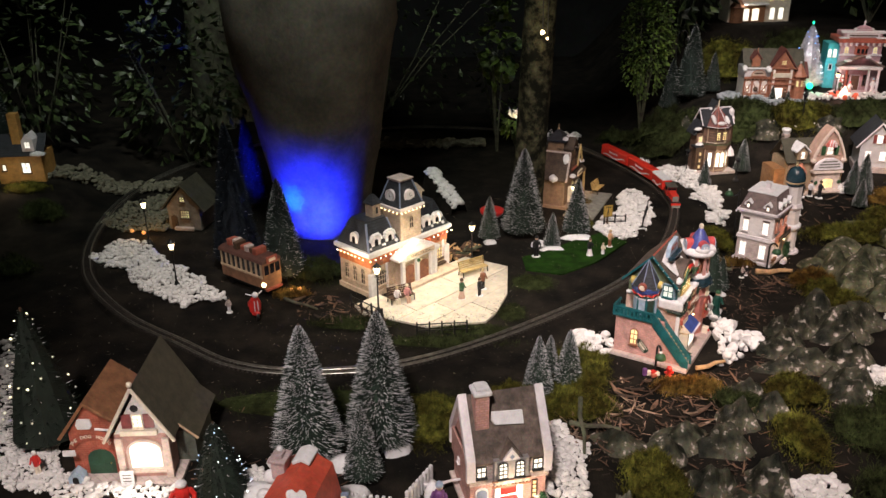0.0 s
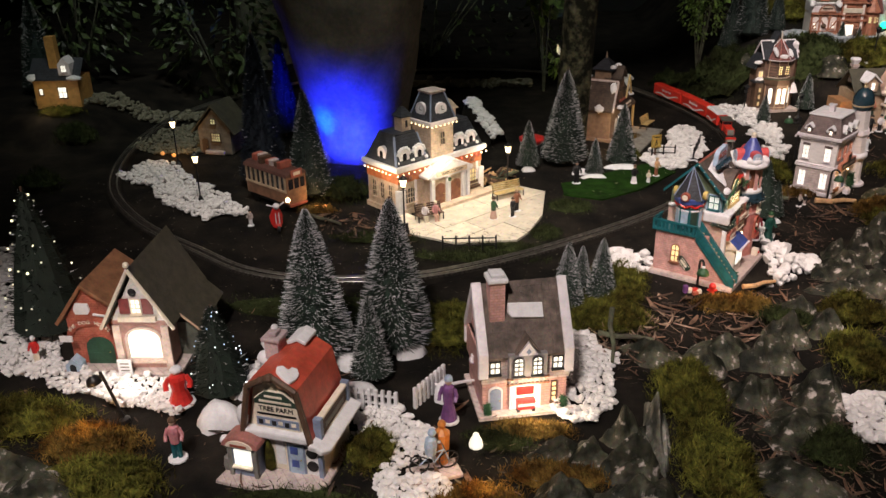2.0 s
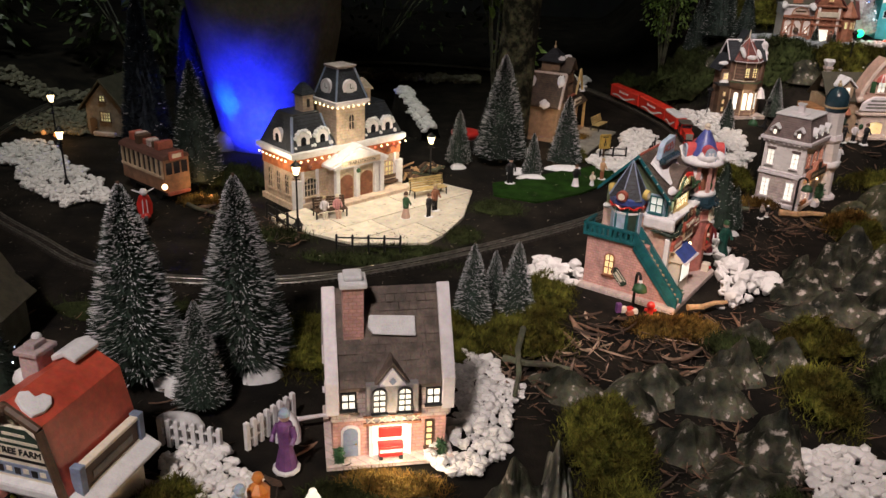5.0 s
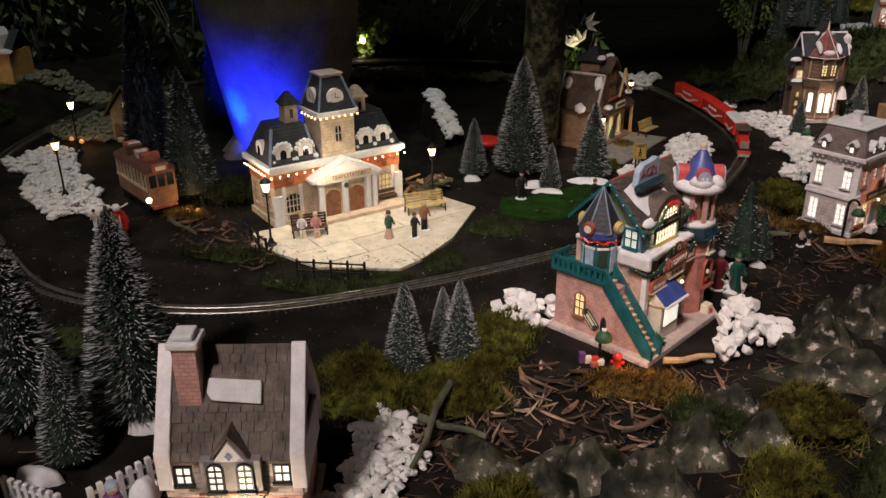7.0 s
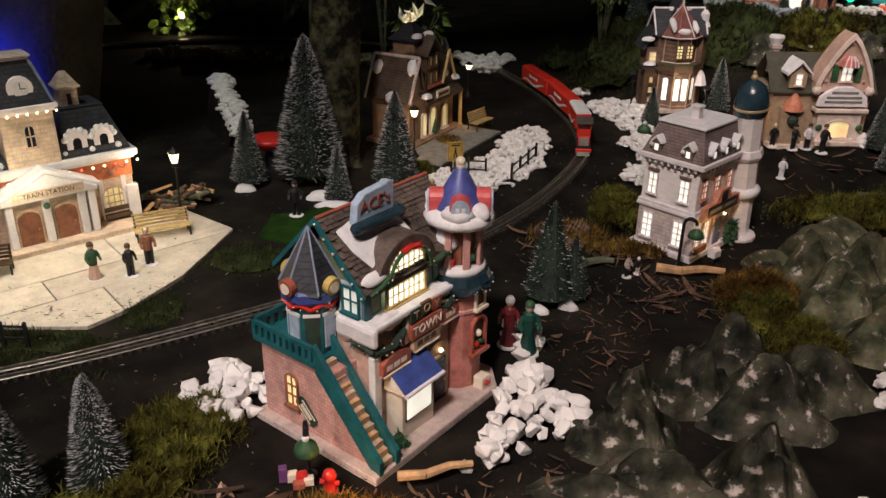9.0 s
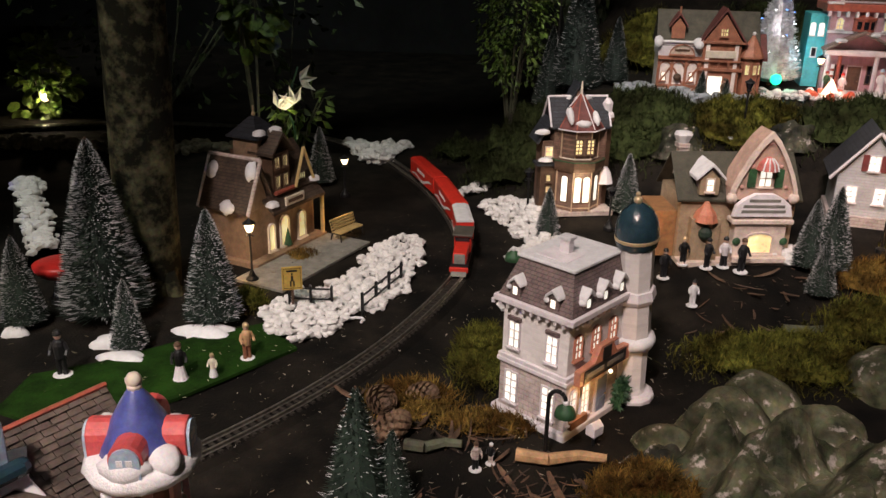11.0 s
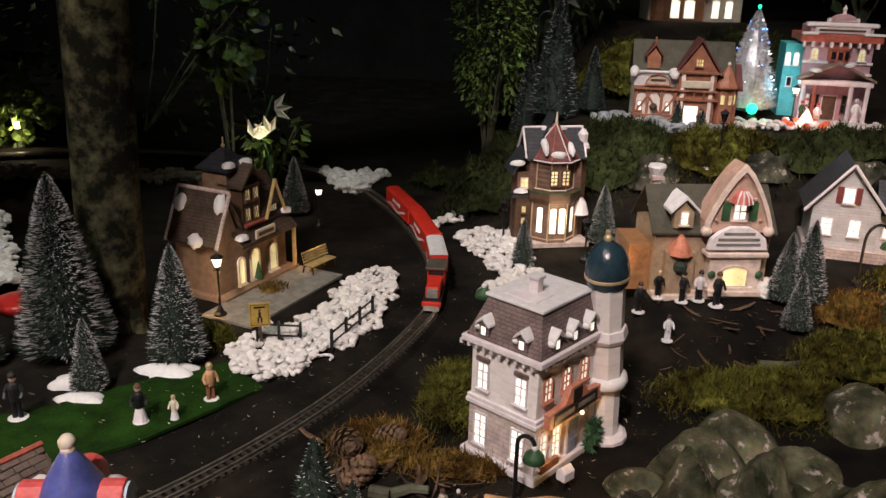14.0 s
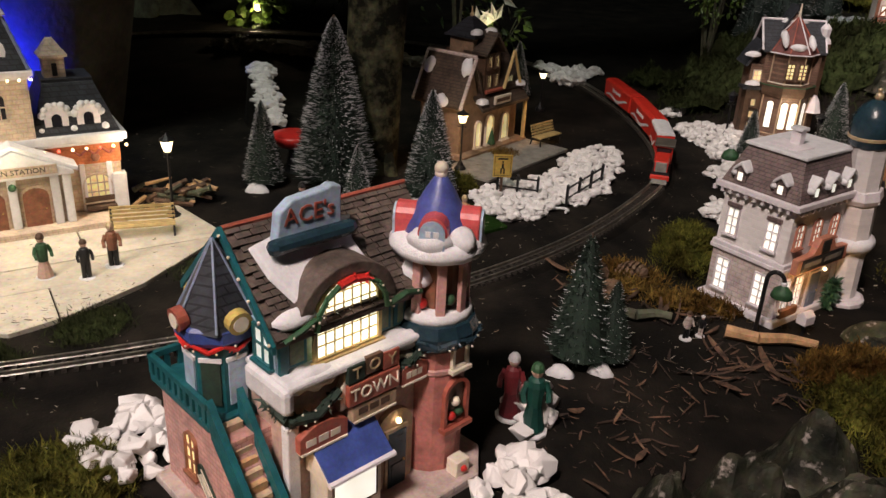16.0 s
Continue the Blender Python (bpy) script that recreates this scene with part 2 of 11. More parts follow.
patchy(MOSS, 16, 0.28, 1.05, (1.15, 0.9, 0.9))
patchy(MOSSDARK, 14, 0.35, 1.1, (1.1, 0.95, 0.9))
patchy(GOLDMOSS, 18, 0.3, 1.05, (1.2, 0.85, 0.7))
patchy(SOIL, 7, 0.6, 1.2)
patchy(BROWNROOF, 40, 0.6, 1.2)
node_of(MOSSBARK, "ShaderNodeValToRGB").color_ramp.elements[0].position = 0.45
node_of(MOSSBARK, "ShaderNodeValToRGB").color_ramp.elements[1].position = 0.72


def splashed(name, low, high, scale, splash, rough, bump):
    """Painted cloth rock: mottled grey-green with pale splashes."""
    m = mat(name, low, rough, var=0.55, scale=scale, bump=bump, col2=high, sheen=0.15)
    nt = m.node_tree
    n, ln = nt.nodes, nt.links
    co = n.new("ShaderNodeTexCoord")
    spot_noise = n.new("ShaderNodeTexNoise")
    spot_noise.inputs["Scale"].default_value, spot_noise.inputs["Detail"].default_value, spot_noise.inputs["Roughness"].default_value = splash, 6, 0.6
    ln.new(co.outputs["Object"], spot_noise.inputs["Vector"])
    cut = n.new("ShaderNodeValToRGB")
    cut.color_ramp.elements[0].position, cut.color_ramp.elements[1].position = 0.585, 0.67
    cut.color_ramp.elements[0].color, cut.color_ramp.elements[1].color = (0, 0, 0, 1), (1, 1, 1, 1)
    ln.new(spot_noise.outputs["Fac"], cut.inputs["Fac"])
    mix = n.new("ShaderNodeMix")
    mix.data_type = "RGBA"
    mix.inputs[7].default_value = (0.5, 0.43, 0.4, 1)
    b = n["Principled BSDF"]
    src = b.inputs["Base Color"].links[0].from_socket
    ln.new(src, mix.inputs[6])
    ln.new(cut.outputs["Color"], mix.inputs["Factor"])
    ln.new(mix.outputs[2], b.inputs["Base Color"])
    # creases of the stiffened cloth: warped cells, then fine grain on top
    warp = n.new("ShaderNodeMix")
    warp.data_type = "RGBA"
    warp.inputs["Factor"].default_value = 0.035
    ln.new(co.outputs["Object"], warp.inputs[6])
    ln.new(spot_noise.outputs["Color"], warp.inputs[7])
    cell = n.new("ShaderNodeTexVoronoi")
    cell.feature = "F1"
    cell.inputs["Scale"].default_value = 20
    ln.new(warp.outputs[2], cell.inputs["Vector"])
    crease = n.new("ShaderNodeBump")
    crease.inputs["Strength"].default_value, crease.inputs["Distance"].default_value = 0.5, 0.012
    crease.invert = True
    ln.new(cell.outputs["Distance"], crease.inputs["Height"])
    grain = b.inputs["Normal"].links[0].from_node
    ln.new(crease.outputs["Normal"], grain.inputs["Normal"])
    patchy(m, 13, 0.4, 1.2, (0.9, 1.0, 0.95))
    return m


ROCK = splashed("crumpled_grey_green_rock", (0.016, 0.02, 0.013), (0.105, 0.1, 0.07), 24, 58, 0.62, 0.9)
BOULDER = splashed("speckled_boulder", (0.062, 0.068, 0.036), (0.21, 0.2, 0.125), 20, 60, 0.8, 1.0)


def lit(name, col, power, var=0.2):
    return mat(name, col, 0.4, var=var, scale=45, bump=0, emit=power)


LITWHITE = lit("lit_window_white", (1.0, 0.9, 0.74), 1.25)
LITWARM = lit("lit_window_warm", (1.0, 0.66, 0.32), 0.9, 0.35)
LITDIM = lit("dim_window", (1.0, 0.66, 0.34), 0.5, 0.5)
BULB = lit("lamp_glass", (1.0, 0.74, 0.42), 5.5, 0.05)
BULBRED = lit("red_bulb", (1.0, 0.1, 0.06), 4.0, 0.05)
BULBGREEN = lit("green_bulb", (0.02, 0.9, 0.4), 2.2, 0.05)
BULBBLUE = lit("blue_bulb", (0.1, 0.3, 1.0), 7.0, 0.05)
FIRE = lit("fire_glow", (1.0, 0.6, 0.45), 3.0, 0.2)
DARKGLASS = mat("dark_glass", (0.015, 0.015, 0.02), 0.12, var=0.2, bump=0)


# ---- mesh tools ----
class Shape:
    """Collects faces for one mesh; mats picks the slot for what follows."""

    def __init__(self):
        self.v, self.f, self.m, self.slot = [], [], [], 0

    def add(self, vs, fs):
        k = len(self.v)
        self.v += [tuple(p) for p in vs]
        self.f += [tuple(i + k for i in f) for f in fs]
        self.m += [self.slot] * len(fs)
        return self

    def box(self, x0, y0, z0, x1, y1, z1):
        return self.add([(x0, y0, z0), (x1, y0, z0), (x1, y1, z0), (x0, y1, z0), (x0, y0, z1), (x1, y0, z1), (x1, y1, z1), (x0, y1, z1)],
                        [(3, 2, 1, 0), (4, 5, 6, 7), (0, 1, 5, 4), (1, 2, 6, 5), (2, 3, 7, 6), (3, 0, 4, 7)])

    def frustum(self, x0, y0, x1, y1, z0, inset, z1):
        i, j = inset if isinstance(inset, tuple) else (inset, inset)
        return self.add([(x0, y0, z0), (x1, y0, z0), (x1, y1, z0), (x0, y1, z0), (x0 + i, y0 + j, z1), (x1 - i, y0 + j, z1), (x1 - i, y1 - j, z1), (x0 + i, y1 - j, z1)],
                        [(3, 2, 1, 0), (4, 5, 6, 7), (0, 1, 5, 4), (1, 2, 6, 5), (2, 3, 7, 6), (3, 0, 4, 7)])

    def prism(self, poly, z0, z1):
        n = len(poly)
        return self.add([(x, y, z0) for x, y in poly] + [(x, y, z1) for x, y in poly],
                        [tuple(range(n))[::-1], tuple(range(n, 2 * n))] + [(i, (i + 1) % n, n + (i + 1) % n, n + i) for i in range(n)])

    def alongx(self, prof, x0, x1):
        """A (y, z) outline drawn out along x."""
        n = len(prof)
        return self.add([(x0, y, z) for y, z in prof] + [(x1, y, z) for y, z in prof],
                        [tuple(range(n)), tuple(range(n, 2 * n))[::-1]] + [(i, n + i, n + (i + 1) % n, (i + 1) % n) for i in range(n)])

    def alongy(self, prof, y0, y1):
        """A (x, z) outline drawn out along y."""
        n = len(prof)
        return self.add([(x, y0, z) for x, z in prof] + [(x, y1, z) for x, z in prof],
                        [tuple(range(n))[::-1], tuple(range(n, 2 * n))] + [(i, (i + 1) % n, n + (i + 1) % n, n + i) for i in range(n)])

    def lathe(self, cx, cy, prof, n=12, turn=0.0):
        k = len(prof)
        vs = [(cx + r * math.cos(turn + 2 * math.pi * i / n), cy + r * math.sin(turn + 2 * math.pi * i / n), z) for r, z in prof for i in range(n)]
        fs = [(a * n + i, a * n + (i + 1) % n, (a + 1) * n + (i + 1) % n, (a + 1) * n + i) for a in range(k - 1) for i in range(n)]
        return self.add(vs, fs + [tuple(range(n))[::-1], tuple(range((k - 1) * n, k * n))])

    def rod(self, p, q, r, n=6, r2=None):
        p, q = Vector(p), Vector(q)
        z = (q - p).normalized()
        x = z.orthogonal().normalized()
        y = z.cross(x)
        r2 = r if r2 is None else r2
        ring = [(math.cos(2 * math.pi * i / n), math.sin(2 * math.pi * i / n)) for i in range(n)]
        return self.add([p + (x * a + y * b) * r for a, b in ring] + [q + (x * a + y * b) * r2 for a, b in ring],
                        [tuple(range(n))[::-1], tuple(range(n, 2 * n))] + [(i, (i + 1) % n, n + (i + 1) % n, n + i) for i in range(n)])

    def tube(self, pts, r, n=6):
        for a, b in zip(pts, pts[1:]):
            self.rod(a, b, r, n)
        return self

    def ball(self, c, r, n=8, squash=1.0):
        k = max(4, n // 2)
        prof = [(max(1e-4, r * math.sin(math.pi * i / k)), c[2] - squash * r * math.cos(math.pi * i / k)) for i in range(k + 1)]
        return self.lathe(c[0], c[1], prof, n)

    def move(self, m):
        self.v = [tuple(m @ Vector(p)) for p in self.v]
        return self


def part(name, shape, material, parent=None, label="", bevel=0.0, smooth=False):
    me = bpy.data.meshes.new(name)
    me.from_pydata(shape.v, [], shape.f)
    for m in (material if isinstance(material, (list, tuple)) else [material]):
        me.materials.append(m)
    me.polygons.foreach_set("material_index", shape.m)
    me.polygons.foreach_set("use_smooth", [smooth] * len(shape.f))
    me.validate()
    me.update()
    ob = new(name, me)
    if parent:
        ob.parent = parent
    if label:
        ob["label"] = label
    if bevel:
        b = ob.modifiers.new("worn_edges", "BEVEL")
        b.width, b.segments, b.limit_method = bevel, 2, "ANGLE"
    return ob


def thing(name, m, label, category, group="", kind=""):
    ob = new(name)
    ob.empty_display_size = 0.02
    ob.matrix_basis = m
    return tagged(ob, label, category, group, kind)


def sided(face, off):
    """Turns (u to the right, v up, n outward) of a wall into the house's own axes."""
    turn = {"f": 0, "r": 90, "b": 180, "l": -90}[face]
    return pose(0, 0, 0, 0, 0, turn) @ Matrix.Translation((0, -off, 0)) @ Matrix(((1, 0, 0, 0), (0, 0, -1, 0), (0, 1, 0, 0), (0, 0, 0, 1)))


def arch_outline(w, h, arched, n=8):
    if not arched:
        return [(-w / 2, 0), (w / 2, 0), (w / 2, h), (-w / 2, h)]
    r = w / 2 * arched
    return [(-w / 2, 0), (w / 2, 0)] + [(w / 2 * math.cos(math.pi * i / n), h - r + r * math.sin(math.pi * i / n)) for i in range(n + 1)]


def window(parent, face, off, u, v, w, h, frame_mat=LILAC, pane_mat=LITWHITE, arched=0, cols=2, rows=3, t=0.0025, border=0.0018, sill=True, bars=0.0015, name="window"):
    m = sided(face, off)
    outer, inner = arch_outline(w + 2 * border, h + 2 * border, arched), arch_outline(w, h, arched)
    k = len(outer)
    s = Shape()
    vs = [(u + a, v - border + b, 0) for a, b in outer] + [(u + a, v + b, 0) for a, b in inner]
    vs += [(x, y, t) for x, y, _ in vs]
    fs = []
    for i in range(k):
        j = (i + 1) % k
        fs += [(2 * k + i, 2 * k + j, 3 * k + j, 3 * k + i), (i, j, 2 * k + j, 2 * k + i), (k + i, 3 * k + i, 3 * k + j, k + j)]
    s.add(vs, fs)
    glazing = []
    for i in range(1, cols):
        x = u - w / 2 + w * i / cols
        glazing.append(Shape().box(x - bars / 2, v, 0.0006, x + bars / 2, v + h * (0.97 if arched else 1), t * 0.75))
    for i in range(1, rows):
        y = v + h * i / rows
        glazing.append(Shape().box(u - w / 2, y - bars / 2, 0.0006, u + w / 2, y + bars / 2, t * 0.7))
    if sill:
        glazing.append(Shape().box(u - w / 2 - border * 1.6, v - border * 1.8, 0, u + w / 2 + border * 1.6, v - border * 0.6, t * 1.8))
    ob = part(name, s.move(m), frame_mat, parent)
    p = Shape().add([(u + a, v + b, 0.0005) for a, b in inner], [tuple(range(len(inner)))])
    part("pane", p.move(m), pane_mat, ob)
    for b in glazing:
        part("glazing_bar", b.move(m), frame_mat, ob)
    return ob


def door(parent, face, off, u, v, w, h, leaf, frame_mat, arched=0, handle=True):
    m = sided(face, off)
    s = Shape()
    o = arch_outline(w + 0.005, h + 0.003, arched)
    s.add([(u + a, v + b, 0) for a, b in o] + [(u + a, v + b, 0.002) for a, b in o],
          [tuple(range(len(o), 2 * len(o)))] + [(i, (i + 1) % len(o), len(o) + (i + 1) % len(o), len(o) + i) for i in range(len(o))])
    ob = part("door", s.move(m), frame_mat, parent)
    i = arch_outline(w, h, arched)
    q = Shape().add([(u + a, v + b, 0.002) for a, b in i] + [(u + a, v + b, 0.003) for a, b in i],
                    [tuple(range(len(i), 2 * len(i)))] + [(k, (k + 1) % len(i), len(i) + (k + 1) % len(i), len(i) + k) for k in range(len(i))])
    q.box(u - w * 0.33, v + h * 0.12, 0.003, u + w * 0.33, v + h * 0.42, 0.0036)
    part("door_leaf", q.move(m), leaf, ob)
    if handle:
        part("handle", Shape().ball((u + w * 0.35, v + h * 0.45, 0.004), 0.0012, 6).move(m), BRASS, ob)
    return ob


def sign_text(name, text, size, m, material, parent, depth=0.0006):
    c = bpy.data.curves.new(name, "FONT")
    c.body, c.size, c.extrude, c.align_x, c.align_y = text, size, depth, "CENTER", "CENTER"
    c.resolution_u = 2
    tmp = bpy.data.objects.new("lettering_source", c)
    scene.collection.objects.link(tmp)
    me = bpy.data.meshes.new_from_object(tmp.evaluated_get(bpy.context.evaluated_depsgraph_get()))
    bpy.data.objects.remove(tmp)
    me.transform(m)
    me.materials.clear()
    me.materials.append(material)
    ob = new(name, me)
    ob.parent = parent
    return ob


def snow_patch(parent, face_m, w, h, t=0.003, seed=1, name="snow_patch"):
    """A lump of snow with an uneven rim, lying on the plane of face_m."""
    rnd = random.Random(seed)
    n = 14
    rim = [(0.5 * w * math.cos(2 * math.pi * i / n) * rnd.uniform(0.75, 1.1), 0.5 * h * math.sin(2 * math.pi * i / n) * rnd.uniform(0.75, 1.1)) for i in range(n)]
    s = Shape()
    s.add([(x, y, -0.0015) for x, y in rim] + [(x * 0.92, y * 0.92, t * 0.6) for x, y in rim] + [(x * 0.5, y * 0.5, t) for x, y in rim] + [(0, 0, t)],
          [(i, (i + 1) % n, n + (i + 1) % n, n + i) for i in range(n)] + [(n + i, n + (i + 1) % n, 2 * n + (i + 1) % n, 2 * n + i) for i in range(n)] + [(2 * n + i, 2 * n + (i + 1) % n, 3 * n) for i in range(n)])
    return part(name, s.move(face_m), SNOW, parent, smooth=True)


def smooth_step(a, b, x):
    t = min(1, max(0, (x - a) / (b - a)))
    return t * t * (3 - 2 * t)


def ground_z(x, y):
    """The lie of the land: flat in front, two terraces at the back right."""
    edge = 2.98 + 0.1 * math.sin(3.1 * x) - 0.35 * smooth_step(1.35, 1.8, x)
    z = 0.19 * smooth_step(edge - 0.22, edge + 0.02, y) * smooth_step(0.72, 1.0, x)
    z += 0.19 * smooth_step(3.5, 3.75, y) * smooth_step(0.9, 1.15, x)
    z += 0.045 * smooth_step(2.3, 2.45, y) * smooth_step(1.0, 1.08, x) * (1 - smooth_step(edge - 0.25, edge, y))
    z += 0.03 * smooth_step(2.62, 2.75, y) * smooth_step(0.8, 0.88, x) * (1 - smooth_step(1.0, 1.05, x)) * (1 - smooth_step(edge - 0.25, edge, y))
    z += 0.02 * smooth_step(1.28, 1.36, x) * smooth_step(2.4, 2.55, y) * (1 - smooth_step(edge - 0.25, edge, y))
    z += 0.07 * smooth_step(-1.05, -1.25, x) * smooth_step(2.25, 2.45, y)
    return z


def on(x, y, rot=0, dz=0.0, s=1.0):
    return pose(x, y, ground_z(x, y) + dz, 0, 0, rot) @ Matrix.Scale(s, 4)


def inside(poly, x, y):
    r = False
    for (x0, y0), (x1, y1) in zip(poly, poly[1:] + poly[:1]):
        if (y0 > y) != (y1 > y) and x < (x1 - x0) * (y - y0) / (y1 - y0) + x0:
            r = not r
    return r


def scatter(poly, n, rnd):
    xs, ys = [p[0] for p in poly], [p[1] for p in poly]
    out = []
    while len(out) < n:
        x, y = rnd.uniform(min(xs), max(xs)), rnd.uniform(min(ys), max(ys))
        if inside(poly, x, y):
            out.append((x, y))
    return out


# ---- the setting: earth, hall, track bed ----
def build_ground():
    nx, ny = 190, 170
    x0, x1, y0, y1 = -2.6, 3.2, 0.2, 5.2
    vs = []
    for j in range(ny + 1):
        for i in range(nx + 1):
            x, y = x0 + (x1 - x0) * i / nx, y0 + (y1 - y0) * j / ny
            n = noise.noise((x * 6, y * 6, 0)) * 0.006 + noise.noise((x * 25, y * 25, 3)) * 0.002
            vs.append((x, y, ground_z(x, y) + min(0, n) - 0.002))
    fs = [(j * (nx + 1) + i, j * (nx + 1) + i + 1, (j + 1) * (nx + 1) + i + 1, (j + 1) * (nx + 1) + i) for j in range(ny) for i in range(nx)]
    ob = part("ground", Shape().add(vs, fs), SOIL, smooth=True)
    tagged(ob, "black earth-coloured cloth ground with moss and crumbs", "ground", kind="structure")
    hall = part("hall_floor", Shape().box(-7, -5, -0.95, 7, 8, -0.9), HALL)
    tagged(hall, "dark floor of the exhibition hall", "floor", kind="structure")
    base = part("table_base", Shape().box(-2.6, 0.2, -0.9, 3.2, 5.2, -0.03), HALL)
    tagged(base, "black boxed-in base under the layout", "platform", kind="structure")
    for name, b in (("wall_north", (-7, 8, -0.95, 7, 8.2, 3.2)), ("wall_south", (-7, -5.2, -0.95, 7, -5, 3.2)), ("wall_west", (-7.2, -5, -0.95, -7, 8, 3.2)), ("wall_east", (7, -5, -0.95, 7.2, 8, 3.2)), ("ceiling", (-7.2, -5.2, 3.2, 7.2, 8.2, 3.3))):
        tagged(part(name, Shape().box(*b), HALL), "black painted hall " + ("ceiling" if name == "ceiling" else "wall"), "ceiling" if name == "ceiling" else "wall", kind="structure")


build_ground()

LOOP = [(-0.9, 1.95), (-0.72, 1.72), (-0.526, 1.575), (-0.39, 1.487), (-0.234, 1.462), (-0.05, 1.494), (0.145, 1.605), (0.37, 1.79), (0.52, 1.955), (0.635, 2.15),
        (0.712, 2.37), (0.73, 2.5), (0.712, 2.65), (0.66, 2.82), (0.585, 2.99), (0.45, 3.2), (0.2, 3.38), (-0.2, 3.42), (-0.62, 3.25), (-0.9, 2.95), (-1.02, 2.6), (-1.0, 2.25)]


def loop_points(per=10):
    """A smooth closed line through LOOP."""
    n, out = len(LOOP), []
    for i in range(n):
        p = [Vector(LOOP[(i + k) % n]) for k in (-1, 0, 1, 2)]
        for s in range(per):
            t = s / per
            out.append(0.5 * ((2 * p[1]) + (p[2] - p[0]) * t + (2 * p[0] - 5 * p[1] + 4 * p[2] - p[3]) * t * t + (3 * p[1] - p[0] - 3 * p[2] + p[3]) * t * t * t))
    return out


RUN = loop_points()
LENGTHS = [0.0]
for a_, b_ in zip(RUN, RUN[1:] + RUN[:1]):
    LENGTHS.append(LENGTHS[-1] + (b_ - a_).length)


def along(s):
    """Place and heading on the track at s metres."""
    s %= LENGTHS[-1]
    i = max(k for k in range(len(RUN)) if LENGTHS[k] <= s)
    a, b = RUN[i], RUN[(i + 1) % len(RUN)]
    d = (b - a).normalized()
    return a + d * (s - LENGTHS[i]), d


def build_track():
    root = thing("railway_track", Matrix(), "dark model railway track curving round the village", "railway track")
    n = len(RUN)
    for side in (-1, 1):
        s = Shape()
        prof = [(-0.0016, 0.0), (0.0016, 0.0), (0.0005, 0.0012), (0.0005, 0.0034), (0.0012, 0.0038), (0.0012, 0.005), (-0.0012, 0.005), (-0.0012, 0.0038), (-0.0005, 0.0034), (-0.0005, 0.0012)]
        vs, fs, k = [], [], len(prof)
        for i in range(n):
            d = (RUN[(i + 1) % n] - RUN[i - 1]).normalized()
            w = Vector((-d.y, d.x))
            for a, z in prof:
                q = RUN[i] + w * (side * 0.0085 + a)
                vs.append((q.x, q.y, 0.0065 + z))
        for i in range(n):
            j = (i + 1) % n
            fs += [(i * k + a, j * k + a, j * k + (a + 1) % k, i * k + (a + 1) % k) for a in range(k)]
        part("rail", s.add(vs, fs), STEEL, root, "worn steel rail")
    bed = Shape()
    vs = []
    for i in range(n):
        d = (RUN[(i + 1) % n] - RUN[i - 1]).normalized()
        w = Vector((-d.y, d.x))
        vs += [(*(RUN[i] + w * a), z) for a, z in ((-0.024, -0.003), (-0.017, 0.0035), (0.017, 0.0035), (0.024, -0.003))]
    bed.add(vs, [(i * 4 + a, ((i + 1) % n) * 4 + a, ((i + 1) % n) * 4 + a + 1, i * 4 + a + 1) for i in range(n) for a in range(3)])
    part("track_bed", bed, SOIL, root, "dark earth track bed")
    tie = mat("black_brown_tie", (0.024, 0.018, 0.014), 0.8, var=0.5, island=0.3)
    sl = Shape().box(-0.002, -0.0145, 0.003, 0.002, 0.0145, 0.0066)
    me = None
    rest = Shape()
    total, step, made = LENGTHS[-1], 0.0105, 0
    for k in range(int(total / step)):
        p, d = along(k * step)
        m = pose(p.x, p.y, 0, 0, 0, math.degrees(math.atan2(d.y, d.x)))
        if p.y < 2.75 and p.x > -0.55 and made < 290:
            if me is None:
                ob = part("sleeper", sl, tie, root)
                me = ob.data
            else:
                ob = new("sleeper", me)
                ob.parent = root
            ob.matrix_basis = m
            made += 1
        else:
            rest.add([m @ Vector(v) for v in sl.v], sl.f)
    ob = part("far_sleeper_run", rest, tie, root)
    ob["kind"] = "stuff"


build_track()


# ---- houses ----
def gable_roof(x0, x1, y0, y1, ze, zr, t=0.004, over=0.006):
    """A roof of two slopes with its ridge along x."""
    ym = (y0 + y1) / 2
    k = (zr - ze) / (ym - y0)
    a, b = y0 - over, y1 + over
    return Shape().alongx([(a, ze - k * over), (ym, zr), (b, ze - k * over), (b, ze - k * over + t), (ym, zr + t * 1.3), (a, ze - k * over + t)], x0, x1)


def shingle_rows(shape, x0, x1, ya, za, yb, zb, rows, seed, wide=0.011):
    """Uneven shingles laid in courses on the slope from (ya, za) up to (yb, zb)."""
    rnd = random.Random(seed)
    d = Vector((0, yb - ya, zb - za))
    nrm = Vector((0, -(zb - za), yb - ya)).normalized()
    if nrm.z < 0:
        nrm = -nrm
    for r in range(rows):
        p, q = d * (r / rows), d * (min(1, (r + 1.25) / rows))
        x = x0 + (wide / 2 if r % 2 else 0)
        while x < x1 - 0.002:
            w = min(wide * rnd.uniform(0.8, 1.1), x1 - x)
            t = 0.0018 * rnd.uniform(0.7, 1.5)
            o = Vector((x, ya, za))
            e = Vector((w * 0.93, 0, 0))
            lo, hi = o + p, o + q
            shape.add([lo, lo + e, hi + e, hi, lo + nrm * t, lo + e + nrm * t, hi + e + nrm * 0.0004, hi + nrm * 0.0004],
                      [(4, 5, 6, 7), (0, 1, 5, 4), (1, 2, 6, 5), (3, 0, 4, 7)])
            x += w


